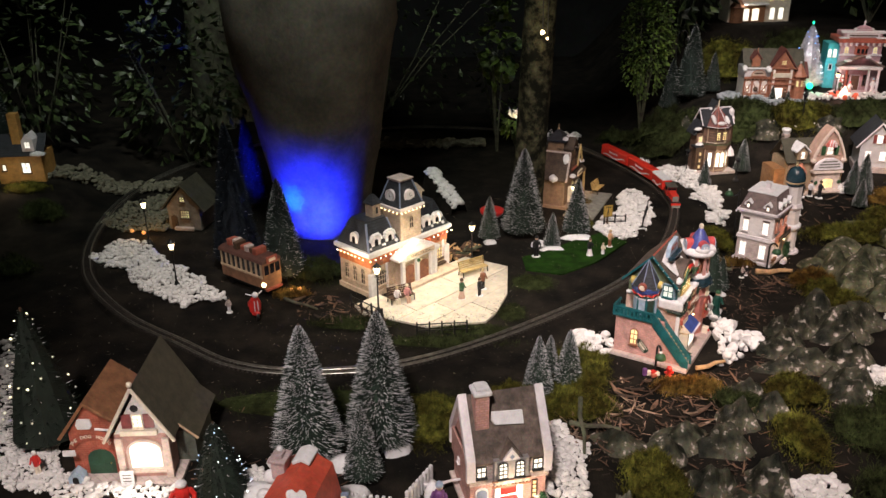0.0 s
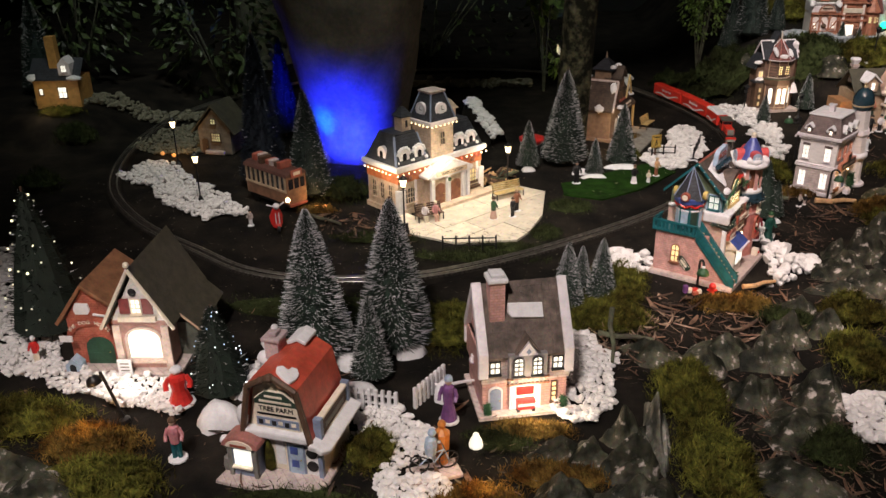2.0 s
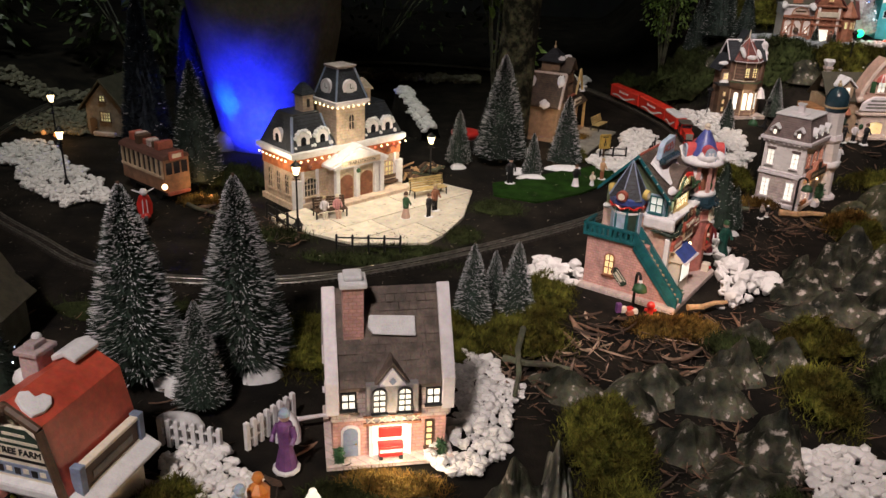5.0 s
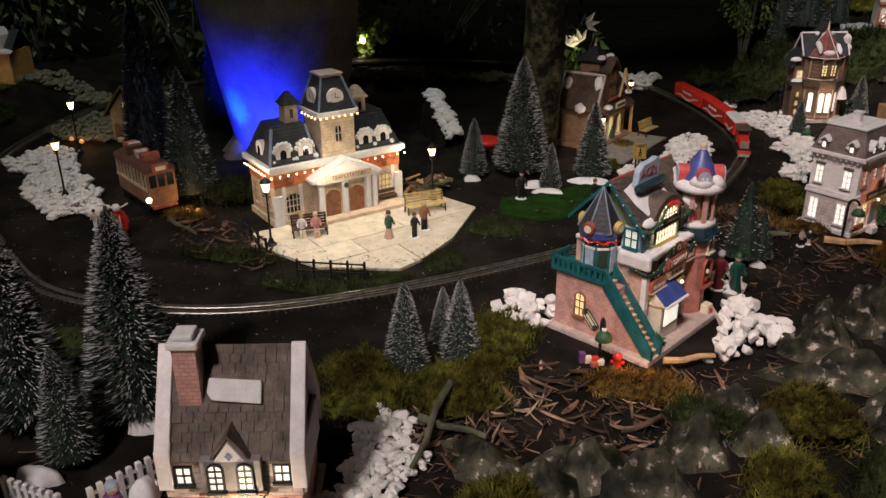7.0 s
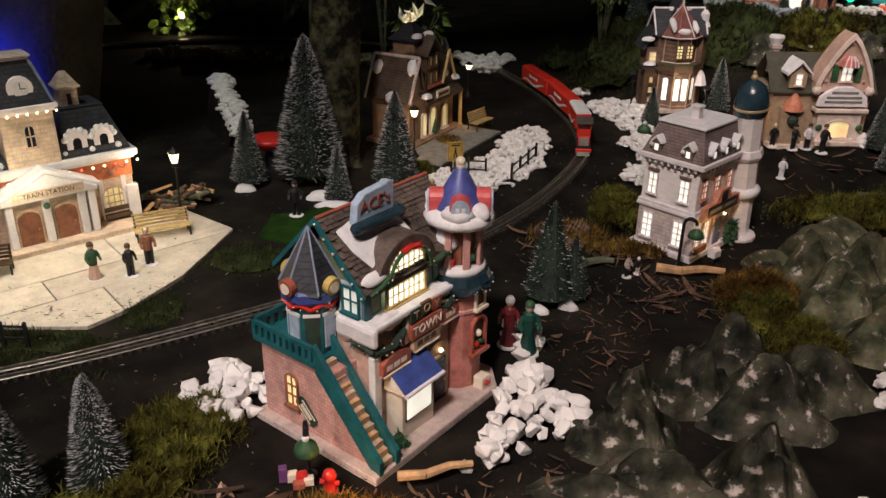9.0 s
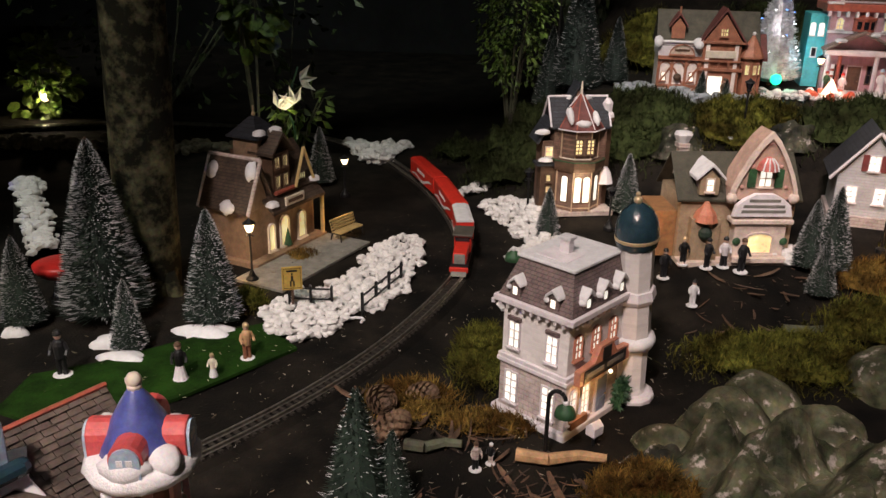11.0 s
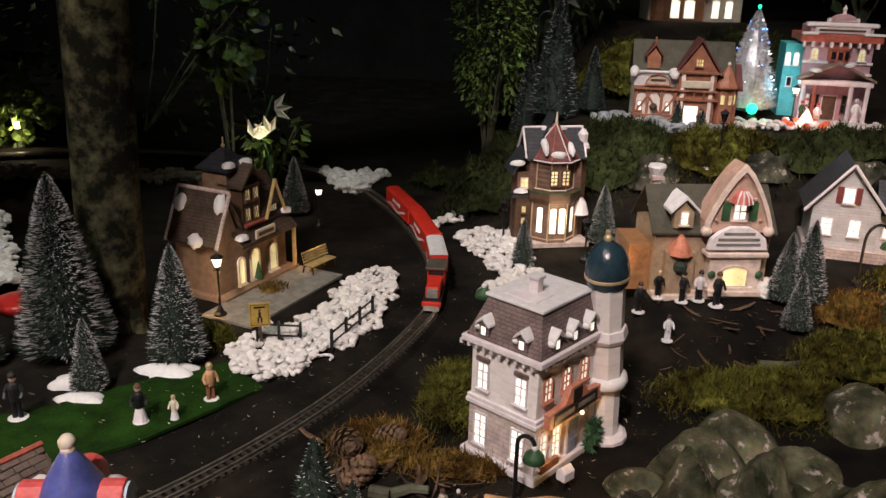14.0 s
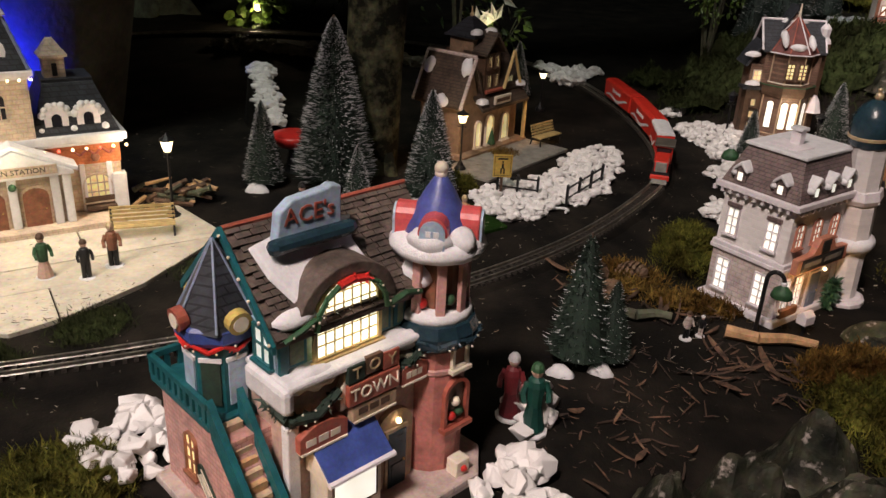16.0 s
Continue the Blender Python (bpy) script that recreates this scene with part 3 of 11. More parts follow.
def tuft_garland(name, pts, r, material, parent, label, seed=1, lights=None, per=0.0016):
    """A bushy garland: short leaves stuck round a wire, with small lit beads."""
    rnd = random.Random(seed)
    s = Shape()
    beads = []
    for a, b in zip(pts, pts[1:]):
        a, b = Vector(a), Vector(b)
        s.rod(a, b, r * 0.55, 6)
        for i in range(max(2, int((b - a).length / per))):
            p = a.lerp(b, rnd.random())
            d = Vector((rnd.uniform(-1, 1), rnd.uniform(-1, 1), rnd.uniform(-1, 1))).normalized()
            w = d.orthogonal().normalized() * r * 0.3
            s.add([p - w, p + w, p + d * r * rnd.uniform(0.9, 1.35)], [(0, 1, 2)])
            if lights and i % 11 == 0:
                beads.append(p + Vector((d.x, -abs(d.y), d.z)) * r)
    g = part(name, s, material, parent, label)
    for p in beads:
        part("bead", Shape().ball(p, 0.0009, 5), lights, g)
    return g


def garage():
    h = thing("firehouse", on(0.141, 1.126, 15), "pink brick toy firehouse with shingled roof and lit garage", "model house")
    W, D, E, R = 0.062, 0.05, 0.096, 0.178
    s = Shape().box(-W, -D, 0, W, D, 0.05)
    part("ground_floor_wall", s, PINKBRICK, h, bevel=0.0008)
    s = Shape().box(-W - 0.002, -D - 0.004, 0.05, W + 0.002, D, E)
    part("upper_wall", s, STONEWALL, h, "pinkish-grey upper wall", bevel=0.0008)
    part("gable_wall", Shape().alongx([(-D, E), (D, E), (0, R - 0.003)], -W + 0.002, W - 0.002), PINKBRICK, h)
    for sx in (-1, 1):
        s = Shape().alongx([(-D - 0.008, E - 0.035), (-D - 0.008, E + 0.004), (0, R + 0.008), (D + 0.006, E + 0.004), (D + 0.006, E - 0.035), (D, E - 0.035), (D, E - 0.008), (0, R - 0.012), (-D, E - 0.008), (-D, E - 0.035)], sx * W - 0.007, sx * W + 0.007)
        part("gable_coping", s, LILAC, h, "lilac-white snowy gable coping", bevel=0.001)
        part("side_wall", Shape().box(sx * W - 0.004, -D, 0.05, sx * W + 0.0045, D, E), LILAC if sx > 0 else PINKBRICK, h)
    part("roof", gable_roof(-W + 0.006, W - 0.006, -D, D, E + 0.002, R), BROWNROOF, h)
    s = Shape()
    k = (R - E - 0.002) / D
    shingle_rows(s, -W + 0.007, W - 0.007, -D - 0.006, E + 0.006 - k * 0.006, 0, R + 0.0055, 12, 4)
    part("shingles", s, BROWNROOF, h, "dark brown wooden shingles")["kind"] = "stuff"
    c = Shape().box(-0.048, -0.03, 0.12, -0.026, -0.006, 0.196)
    c = part("chimney", c, PINKBRICK, h, "pink brick chimney", bevel=0.001)
    part("chimney_cap", Shape().box(-0.0515, -0.0335, 0.196, -0.0225, -0.0025, 0.203).box(-0.047, -0.029, 0.203, -0.027, -0.007, 0.209), SNOW, c, "snow on the chimney cap", bevel=0.002)
    sl = Matrix.Translation((0.004, -0.0235, 0.1465)) @ Matrix.Rotation(math.atan2(R - E, D), 4, "X")
    part("snow_slab", Shape().prism([(-0.021, -0.008), (0.025, -0.012), (0.025, 0.01), (-0.024, 0.013), (-0.026, 0.0)], -0.002, 0.0055).move(sl), SNOW, h, "thick snow slab on the roof", bevel=0.0015)
    # dormer gable and bay
    s = Shape().box(-0.027, -D - 0.013, 0.052, 0.029, -D, E + 0.002)
    part("bay", s, mat("taupe_grey_paint", (0.22, 0.2, 0.2), 0.5, var=0.25), h, bevel=0.001)
    s = Shape().alongy([(-0.014, E), (0.016, E), (0.001, E + 0.022)], -D - 0.013, -D + 0.012)
    part("dormer_gable", s, LILAC, h, "white little gable over the bay", bevel=0.0008)
    part("bay_roof", Shape().alongy([(-0.019, E + 0.0), (0.001, E + 0.028), (0.021, E + 0.0), (0.021, E - 0.003), (0.001, E + 0.024), (-0.019, E - 0.003)], -D - 0.011, -D + 0.028), BROWNROOF, h)
    s = Shape()
    s.add([(-0.003, -D - 0.0136, E + 0.007), (0.001, -D - 0.0136, E + 0.002), (0.005, -D - 0.0136, E + 0.007), (0.001, -D - 0.0136, E + 0.012)], [(0, 1, 2, 3)])
    part("lozenge", s, GREYBLUE, h)
    part("lattice_rail", Shape().box(-0.03, -D - 0.015, 0.05, 0.032, -D - 0.012, 0.053).box(-0.03, -D - 0.015, 0.06, 0.032, -D - 0.012, 0.062), WOODRED, h)
    s = Shape()
    for i in range(5):
        x = -0.027 + i * 0.012
        s.rod((x, -D - 0.0138, 0.052), (x + 0.01, -D - 0.0138, 0.061), 0.0007, 4).rod((x + 0.01, -D - 0.0138, 0.052), (x, -D - 0.0138, 0.061), 0.0007, 4)
    part("lattice", s, CREAM, h, "cream lattice strip over the garage")
    for u in (-0.013, 0.014):
        window(h, "f", D + 0.013, u, 0.066, 0.012, 0.028, BLACKCLOTH, LITWHITE, 0.8, 2, 4)
    window(h, "f", D + 0.004, -0.045, 0.067, 0.013, 0.018, BLACKCLOTH, LITWHITE, 0, 2, 2)
    window(h, "f", D + 0.004, 0.046, 0.068, 0.013, 0.018, BLACKCLOTH, LITWHITE, 0, 2, 2)
    window(h, "f", D, 0.043, 0.01, 0.006, 0.032, WOODDARK, LITWARM, 0, 1, 4)
    window(h, "l", W + 0.004, 0.0, 0.06, 0.005, 0.006, LILAC, LITWHITE, 0, 1, 1)
    door(h, "f", D, -0.043, 0.004, 0.016, 0.036, GREYBLUE, LILAC, 0.8)
    # lit garage mouth with the engine in it
    gm = sided("f", D)
    s = Shape()
    for b in ((-0.023, 0, 0, -0.019, 0.047, 0.004), (0.019, 0, 0, 0.023, 0.047, 0.004), (-0.023, 0.047, 0, 0.023, 0.051, 0.004)):
        s.box(*b)
    g = part("garage_door", s.move(gm), LILAC, h, "white frame of the brightly lit garage")
    part("pane", Shape().box(-0.019, 0, 0.0005, 0.019, 0.047, 0.001).move(gm), LITWHITE, g)
    e = Shape().box(-0.013, 0.006, 0.001, 0.013, 0.02, 0.012).box(-0.013, 0.026, 0.001, 0.013, 0.039, 0.004).box(-0.014, 0.018, 0.001, 0.014, 0.021, 0.014)
    e = part("fire_engine", e.move(gm), RED, g, "small red fire engine in the garage", bevel=0.0008)
    w = Shape()
    for x in (-0.011, 0.011):
        w.rod((x - 0.002, 0.005, 0.008), (x + 0.002, 0.005, 0.008), 0.005, 8)
    part("wheels", w.move(gm), BLACKCLOTH, e)
    part("bumper", Shape().box(-0.012, 0.012, 0.012, 0.012, 0.016, 0.0128).move(gm), SNOW, e)
    for i, (u, r) in enumerate(((-0.056, 0.008), (0.056, 0.008))):
        tuft_garland("shrub", [(u, -D - 0.008, 0.0), (u, -D - 0.008, 0.008), (u, -D - 0.008, 0.018)], r * 0.85, GREENFIR, h, "green shrub by the wall", i, None, 0.00012)
    part("base_plate", Shape().box(-W - 0.008, -D - 0.016, -0.004, W + 0.008, D + 0.004, 0.002), STONEWALL, h, bevel=0.001)


garage()


def toy_shop():
    h = thing("toy_shop", on(0.507, 1.597, 60), "pink brick toy shop with teal stairs, turret and snowy roof", "model house")
    salmon = mat("salmon_wall", (0.6, 0.41, 0.34), 0.55, var=0.25)
    boards = mat("olive_green_boards", (0.14, 0.17, 0.1), 0.5, var=0.4)
    violet = mat("violet_blue_glaze", (0.08, 0.1, 0.33), 0.35, var=0.3)
    coral = mat("coral_glaze", (0.55, 0.09, 0.09), 0.35, var=0.2)
    bead = CREAM
    part("base_plate", Shape().prism([(-0.092, -0.08), (0.1, -0.08), (0.126, -0.055), (0.118, 0.085), (-0.092, 0.085)], -0.004, 0.006), STONEWALL, h, "pink-grey snowy base plate", bevel=0.0015)
    part("brick_block", Shape().box(-0.082, -0.02, 0.004, -0.045, 0.078, 0.088), PINKBRICK, h, "pink brick ground floor block", bevel=0.0008)
    part("main_wall", Shape().box(-0.05, -0.041, 0.004, 0.09, 0.07, 0.13), salmon, h, "salmon plaster shop wall", bevel=0.0008)
    part("stair_wall", Shape().add([(-0.082, -0.02, 0.004), (-0.082, -0.075, 0.004), (-0.082, -0.02, 0.078), (-0.062, -0.02, 0.004), (-0.062, -0.075, 0.004), (-0.062, -0.02, 0.078)], [(0, 1, 2), (5, 4, 3), (1, 4, 5, 2), (0, 3, 4, 1)]), PINKBRICK, h)
    st = part("staircase", Shape().add([(-0.085, 0.0, 0.094), (-0.085, -0.078, 0.002), (-0.085, -0.07, 0.002), (-0.085, 0.0, 0.082), (-0.06, 0.0, 0.094), (-0.06, -0.078, 0.002), (-0.06, -0.07, 0.002), (-0.06, 0.0, 0.082)],
                                         [(0, 1, 2, 3), (7, 6, 5, 4), (0, 4, 5, 1), (2, 6, 7, 3), (0, 3, 7, 4)]), TEAL, h, "teal outside staircase", bevel=0.0005)
    for i in range(13):
        y, z = -0.004 - i * 0.0056, 0.0875 - i * 0.0066
        part("step", Shape().box(-0.0795, y - 0.006, z, -0.0655, y, z + 0.006), LOGWOOD if i % 2 else TANWALL, st)
    for x in (-0.0865, -0.0635):
        s = Shape()
        s.add([(x, 0.0, 0.113), (x, -0.08, 0.019), (x, -0.08, 0.002), (x, 0.0, 0.094), (x + 0.005, 0.0, 0.113), (x + 0.005, -0.08, 0.019), (x + 0.005, -0.08, 0.002), (x + 0.005, 0.0, 0.094)],
              [(0, 1, 2, 3), (7, 6, 5, 4), (0, 4, 5, 1), (1, 5, 6, 2), (2, 6, 7, 3)])
        part("stair_rail", s, TEAL, st)
    part("balcony", Shape().box(-0.087, -0.002, 0.088, -0.04, 0.084, 0.094), TEAL, h, bevel=0.0008)
    for i in range(10):
        y = 0.004 + i * 0.0086
        part("baluster", Shape().box(-0.087, y - 0.0022, 0.094, -0.084, y + 0.0022, 0.106), TEAL, h)
    for i in range(4):
        x = -0.085 + i * 0.011
        part("baluster", Shape().box(x - 0.0022, 0.081, 0.094, x + 0.0022, 0.084, 0.106), TEAL, h)
    part("handrail", Shape().box(-0.0875, -0.001, 0.106, -0.0835, 0.0845, 0.111).box(-0.0875, 0.0805, 0.106, -0.045, 0.0845, 0.111), TEAL, h, "teal balcony handrail", bevel=0.0004)
    # corner turret
    cx, cy = -0.06, 0.026
    t = part("turret", Shape().lathe(cx, cy, [(0.024, 0.092), (0.024, 0.15)], 8, 0.39), TEAL, h, "teal octagonal turret")
    for k, a in enumerate((180, 135, 225, 270)):
        m = pose(cx, cy, 0.1, 0, 0, a + 90) @ Matrix.Translation((0, -0.0222, 0))
        q = Shape().box(-0.0065, -0.0012, 0.0, 0.0065, 0.0, 0.034)
        part("turret_panel", q.move(m), (PALEBLUE, PALEBLUE, DARKGREEN, PALEBLUE)[k], t)
        part("panel_rim", Shape().box(-0.0078, -0.0016, 0.034, 0.0078, 0.0, 0.037).move(m), SNOW, t)
    part("frieze", Shape().lathe(cx, cy, [(0.0265, 0.146), (0.029, 0.15), (0.029, 0.158), (0.0265, 0.16)], 8, 0.39), BLUE, t, "dark blue frieze")
    for k in range(8):
        a0, a1 = 0.39 + k * math.pi / 4, 0.39 + (k + 1) * math.pi / 4
        p0, p1 = [(cx + 0.027 * math.cos(a), cy + 0.027 * math.sin(a), 0.148) for a in (a0, a1)]
        pm = ((p0[0] + p1[0]) / 2, (p0[1] + p1[1]) / 2, 0.142)
        tuft_garland("garland", [p0, pm, p1], 0.0032, RED, t, "red leaf garland with white beads", k, bead, 0.0012)
    for k in range(4):
        a = math.pi + (2 * k) * math.pi / 4
        q = Shape().rod((cx + 0.024 * math.cos(a), cy + 0.024 * math.sin(a), 0.165), (cx + 0.031 * math.cos(a), cy + 0.031 * math.sin(a), 0.164), 0.0085, 14)
        md = part("medallion", q, mat("mustard_glaze_%d" % k, (0.45, 0.34, 0.1), 0.5) if k % 2 else TRIMRED, t, "round painted medallion")
        part("medallion_rim", Shape().rod((cx + 0.031 * math.cos(a), cy + 0.031 * math.sin(a), 0.164), (cx + 0.0318 * math.cos(a), cy + 0.0318 * math.sin(a), 0.164), 0.0055, 12), CREAM, md)
    part("turret_roof", Shape().lathe(cx, cy, [(0.031, 0.157), (0.029, 0.16), (0.014, 0.19), (0.002, 0.213), (0.0005, 0.216)], 6, 0.0), SLATE, t, "dark slate pointed roof", bevel=0.0006)
    for k in range(6):
        a = k * math.pi / 3
        part("hip_roll", Shape().rod((cx + 0.0305 * math.cos(a), cy + 0.0305 * math.sin(a), 0.159), (cx, cy, 0.215), 0.0011, 5), GREYBLUE, t)
    # upper shop floor
    part("ledge", Shape().box(-0.054, -0.05, 0.128, 0.092, 0.07, 0.134), SNOW, h, "snow-covered ledge", bevel=0.002)
    for x0, x1 in ((-0.054, -0.008), (0.04, 0.064)):
        vs, n, k = [], 9, 22
        for i in range(k + 1):
            x, e = x0 + (x1 - x0) * i / k, math.sin(math.pi * min(1, max(0, i / k))) ** 0.35
            for q in range(n):
                a = 2 * math.pi * q / n
                rr = (0.008 + 0.003 * noise.noise((x * 90, q * 0.3, 1))) * max(0.15, e)
                vs.append((x, -0.0425 + 0.75 * rr * math.cos(a), 0.1285 + rr * math.sin(a) * (1.0 if math.sin(a) > 0 else 1.0 + 0.7 * noise.noise((x * 120, 4, 2)))))
        part("ledge_snow", Shape().add(vs, [(i * n + q, i * n + (q + 1) % n, (i + 1) * n + (q + 1) % n, (i + 1) * n + q) for i in range(k) for q in range(n)]), SNOW, h, "uneven snow along the ledge", smooth=True)
    part("upper_wall", Shape().box(-0.046, -0.03, 0.13, 0.088, 0.068, 0.166), boards, h, bevel=0.0006)
    for u0, u1 in ((-0.044, -0.027), (0.032, 0.046), (0.049, 0.06)):
        m = sided("f", 0.03)
        q = part("wall_panel", Shape().box(u0, 0.135, 0, u1, 0.163, 0.0016).move(m), TEAL, h, "dark green panel frame", bevel=0.0005)
        part("panel_board", Shape().box(u0 + 0.003, 0.138, 0.0016, u1 - 0.003, 0.16, 0.0022).move(m), boards, q)
    part("side_wall", Shape().box(-0.05, -0.032, 0.13, -0.045, 0.0, 0.165), PALEBLUE, h, bevel=0.0006)
    part("corner_post", Shape().box(-0.05, -0.034, 0.13, -0.043, -0.028, 0.168), TEAL, h, bevel=0.0006)
    part("gable_wall", Shape().alongx([(-0.028, 0.165), (0.068, 0.165), (0.02, 0.214)], -0.046, 0.088), boards, h)
    part("roof", gable_roof(-0.056, 0.1, -0.03, 0.07, 0.166, 0.216, 0.004, 0.008), BROWNROOF, h, "brown shingle roof with snow")
    s = Shape()
    shingle_rows(s, -0.055, 0.099, -0.038, 0.163, 0.02, 0.2215, 17, 8, 0.011)
    part("shingle_cover", s, BROWNROOF, h, "weathered brown shingles")["kind"] = "stuff"
    part("ridge_cap", Shape().rod((-0.056, 0.02, 0.2225), (0.1, 0.02, 0.2225), 0.002, 6), TRIMRED, h, "rust-red ridge cap")
    part("verge_board", Shape().alongx([(-0.04, 0.156), (0.02, 0.218), (0.08, 0.156), (0.08, 0.162), (0.02, 0.224), (-0.04, 0.162)], -0.059, -0.056), TEAL, h)
    for i in range(6):
        f = i / 5
        part("bead", Shape().ball((-0.06, -0.038 + 0.055 * f, 0.163 + 0.056 * f), 0.0013, 6), CREAM, h)
    # arched window under an eyebrow roof
    ex, ez = 0.004, 0.166
    part("eyebrow_roof", Shape().alongy([(ex + 0.041 * math.cos(a), ez + 0.036 * math.sin(a)) for a in [math.pi * i / 12 for i in range(13)]] + [(ex + 0.031 * math.cos(a), ez + 0.027 * math.sin(a)) for a in [math.pi * (12 - i) / 12 for i in range(13)]], -0.038, 0.02), BROWNROOF, h, bevel=0.001)
    part("eyebrow_face", Shape().alongy([(ex + 0.032 * math.cos(a), ez - 0.004 + 0.03 * math.sin(a)) for a in [math.pi * i / 12 for i in range(13)]], -0.033, 0.01), WOODRED, h)
    window(h, "f", 0.034, ex, 0.137, 0.052, 0.054, PALEWOOD, lit("lit_arched_window", (1.0, 0.87, 0.6), 2.6, 0.3), 0.95, 7, 6, 0.0028, 0.003, True, 0.0005)
    arch = [(ex + 0.03 * math.cos(a), -0.0415, ez - 0.004 + 0.03 * math.sin(a)) for a in [math.pi * i / 8 for i in range(9)]]
    tuft_garland("window_garland", arch[:4], 0.0036, GREENFIR, h, "green garland round the arched window", 3, bead)
    tuft_garland("window_garland", arch[5:], 0.0036, GREENFIR, h, "green garland round the arched window", 4, bead)
    tuft_garland("window_bow", arch[3:6], 0.0055, RED, h, "red flower bow over the window", 6, None, 0.0007)
    tuft_garland("eave_garland", [(0.036, -0.042, 0.163), (0.05, -0.043, 0.168), (0.064, -0.042, 0.164)], 0.0045, GREENFIR, h, "green garland under the eave", 7, bead)
    tuft_garland("eave_garland", [(-0.05, -0.04, 0.162), (-0.036, -0.042, 0.168), (-0.027, -0.042, 0.172)], 0.0036, GREENFIR, h, "green garland under the eave", 8, bead)
    window(h, "l", 0.0502, 0.016, 0.138, 0.018, 0.024, TEAL, lit("pale_side_window", (0.8, 0.9, 0.8), 0.4), 0, 2, 2)
    part("side_snow", Shape().box(-0.058, -0.05, 0.112, -0.049, 0.0, 0.132), SNOW, h, "thick snow round the corner ledge", bevel=0.004)
    # shop signs
    bd = part("sign_back_board", Shape().alongy([(-0.012, 0.096), (0.052, 0.104), (0.056, 0.118), (0.04, 0.122), (0.038, 0.134), (0.0, 0.132), (-0.006, 0.124), (-0.012, 0.112)], -0.0475, -0.041), CREAM, h, "cream shaped board behind the signs", bevel=0.001)
    sg = part("town_sign", Shape().box(-0.008, -0.0525, 0.1, 0.038, -0.0475, 0.117), TRIMRED, h, "red sign with cream letters", bevel=0.001)
    sign_text("town_letters", "TOWN", 0.0135, sided("f", 0.0527) @ Matrix.Translation((0.015, 0.1085, 0)), CREAM, sg)
    for u, c, m_ in ((-0.0005, "T", DARKGREEN), (0.015, "O", WOODDARK), (0.0305, "Y", TRIMRED)):
        b = part("letter_block", Shape().box(u - 0.0075, -0.0515, 0.118 + (0.002 if c == "O" else 0), u + 0.0075, -0.0475, 0.132 + (0.002 if c == "O" else 0)), m_, h, "painted letter block", bevel=0.0008)
        sign_text("block_letter", c, 0.013, sided("f", 0.0517) @ Matrix.Translation((u, 0.125 + (0.002 if c == "O" else 0), 0)), GOLD, b)
    for u0, u1, v, k in ((-0.048, -0.008, 0.086, 0.007), (0.04, 0.066, 0.104, 0.005), (-0.004, 0.036, 0.0925, 0.0)):
        n = 8
        top = [(u1 - (u1 - u0) * i / n, v + 0.006 + k * math.sin(math.pi * i / n)) for i in range(n + 1)]
        b = part("name_board", Shape().alongy([(u0, v - 0.0065), (u1, v - 0.0065)] + top, -0.0515, -0.041), TRIMRED if k else TANWALL, h, "red lettered name board", bevel=0.0008)
        part("board_rim", Shape().alongy([(u0 + 0.001, v - 0.0078), (u1 - 0.001, v - 0.0078), (u1 - 0.001, v - 0.0062), (u0 + 0.001, v - 0.0062)], -0.0525, -0.041), CREAM, b)
        for j in range(3):
            w = (u1 - u0 - 0.01) / 3
            part("lettering_bar", Shape().box(u0 + 0.005 + j * w, -0.0519, v - 0.0022, u0 + 0.005 + (j + 0.8) * w, -0.0515, v + 0.003), CREAM if k else WOODDARK, b)
    tuft_garland("evergreen_garland", [(-0.054, -0.02, 0.11), (-0.053, -0.046, 0.106), (-0.032, -0.049, 0.104), (-0.012, -0.046, 0.114)], 0.0066, DARKGREEN, h, "dark green garland with tiny lights", 11, bead, 0.0006)
    tuft_garland("evergreen_garland", [(0.038, -0.046, 0.116), (0.05, -0.05, 0.113), (0.064, -0.046, 0.12)], 0.0062, DARKGREEN, h, "dark green garland with tiny lights", 12, bead, 0.0006)
    part("corner_pier", Shape().box(-0.054, -0.046, 0.004, -0.044, -0.038, 0.1), SNOW, h, "snow-white corner pier", bevel=0.0012)
    # ground floor
    sh = part("shop_window", Shape().box(-0.034, -0.062, 0.006, 0.014, -0.041, 0.064), CREAM, h, "bay shop window, brightly lit", bevel=0.0008)
    part("window_frame", Shape().box(-0.03, -0.0628, 0.024, 0.01, -0.062, 0.059), WOODDARK, sh)
    part("pane", Shape().box(-0.028, -0.0634, 0.026, 0.008, -0.0628, 0.057), LITWHITE, sh)
    part("awning", Shape().add([(-0.037, -0.0420, 0.086), (0.018, -0.0420, 0.086), (0.018, -0.0700, 0.062), (-0.037, -0.0700, 0.062), (-0.037, -0.0420, 0.083), (0.018, -0.0420, 0.083), (0.018, -0.0700, 0.058), (-0.037, -0.0700, 0.058)], [(3, 2, 1, 0), (4, 5, 6, 7), (0, 4, 7, 3), (1, 2, 6, 5), (2, 3, 7, 6)]), BLUE, h, "blue snow-edged awning")
    part("awning_snow", Shape().rod((-0.038, -0.0702, 0.0605), (0.019, -0.0702, 0.0605), 0.0024, 7), LILAC, h)
    for x in (-0.0375, 0.0165):
        part("awning_cheek", Shape().add([(x, -0.042, 0.084), (x, -0.069, 0.06), (x, -0.042, 0.058), (x + 0.002, -0.042, 0.084), (x + 0.002, -0.069, 0.06), (x + 0.002, -0.042, 0.058)], [(0, 1, 2), (5, 4, 3), (0, 3, 4, 1), (1, 4, 5, 2)]), CREAM, h)
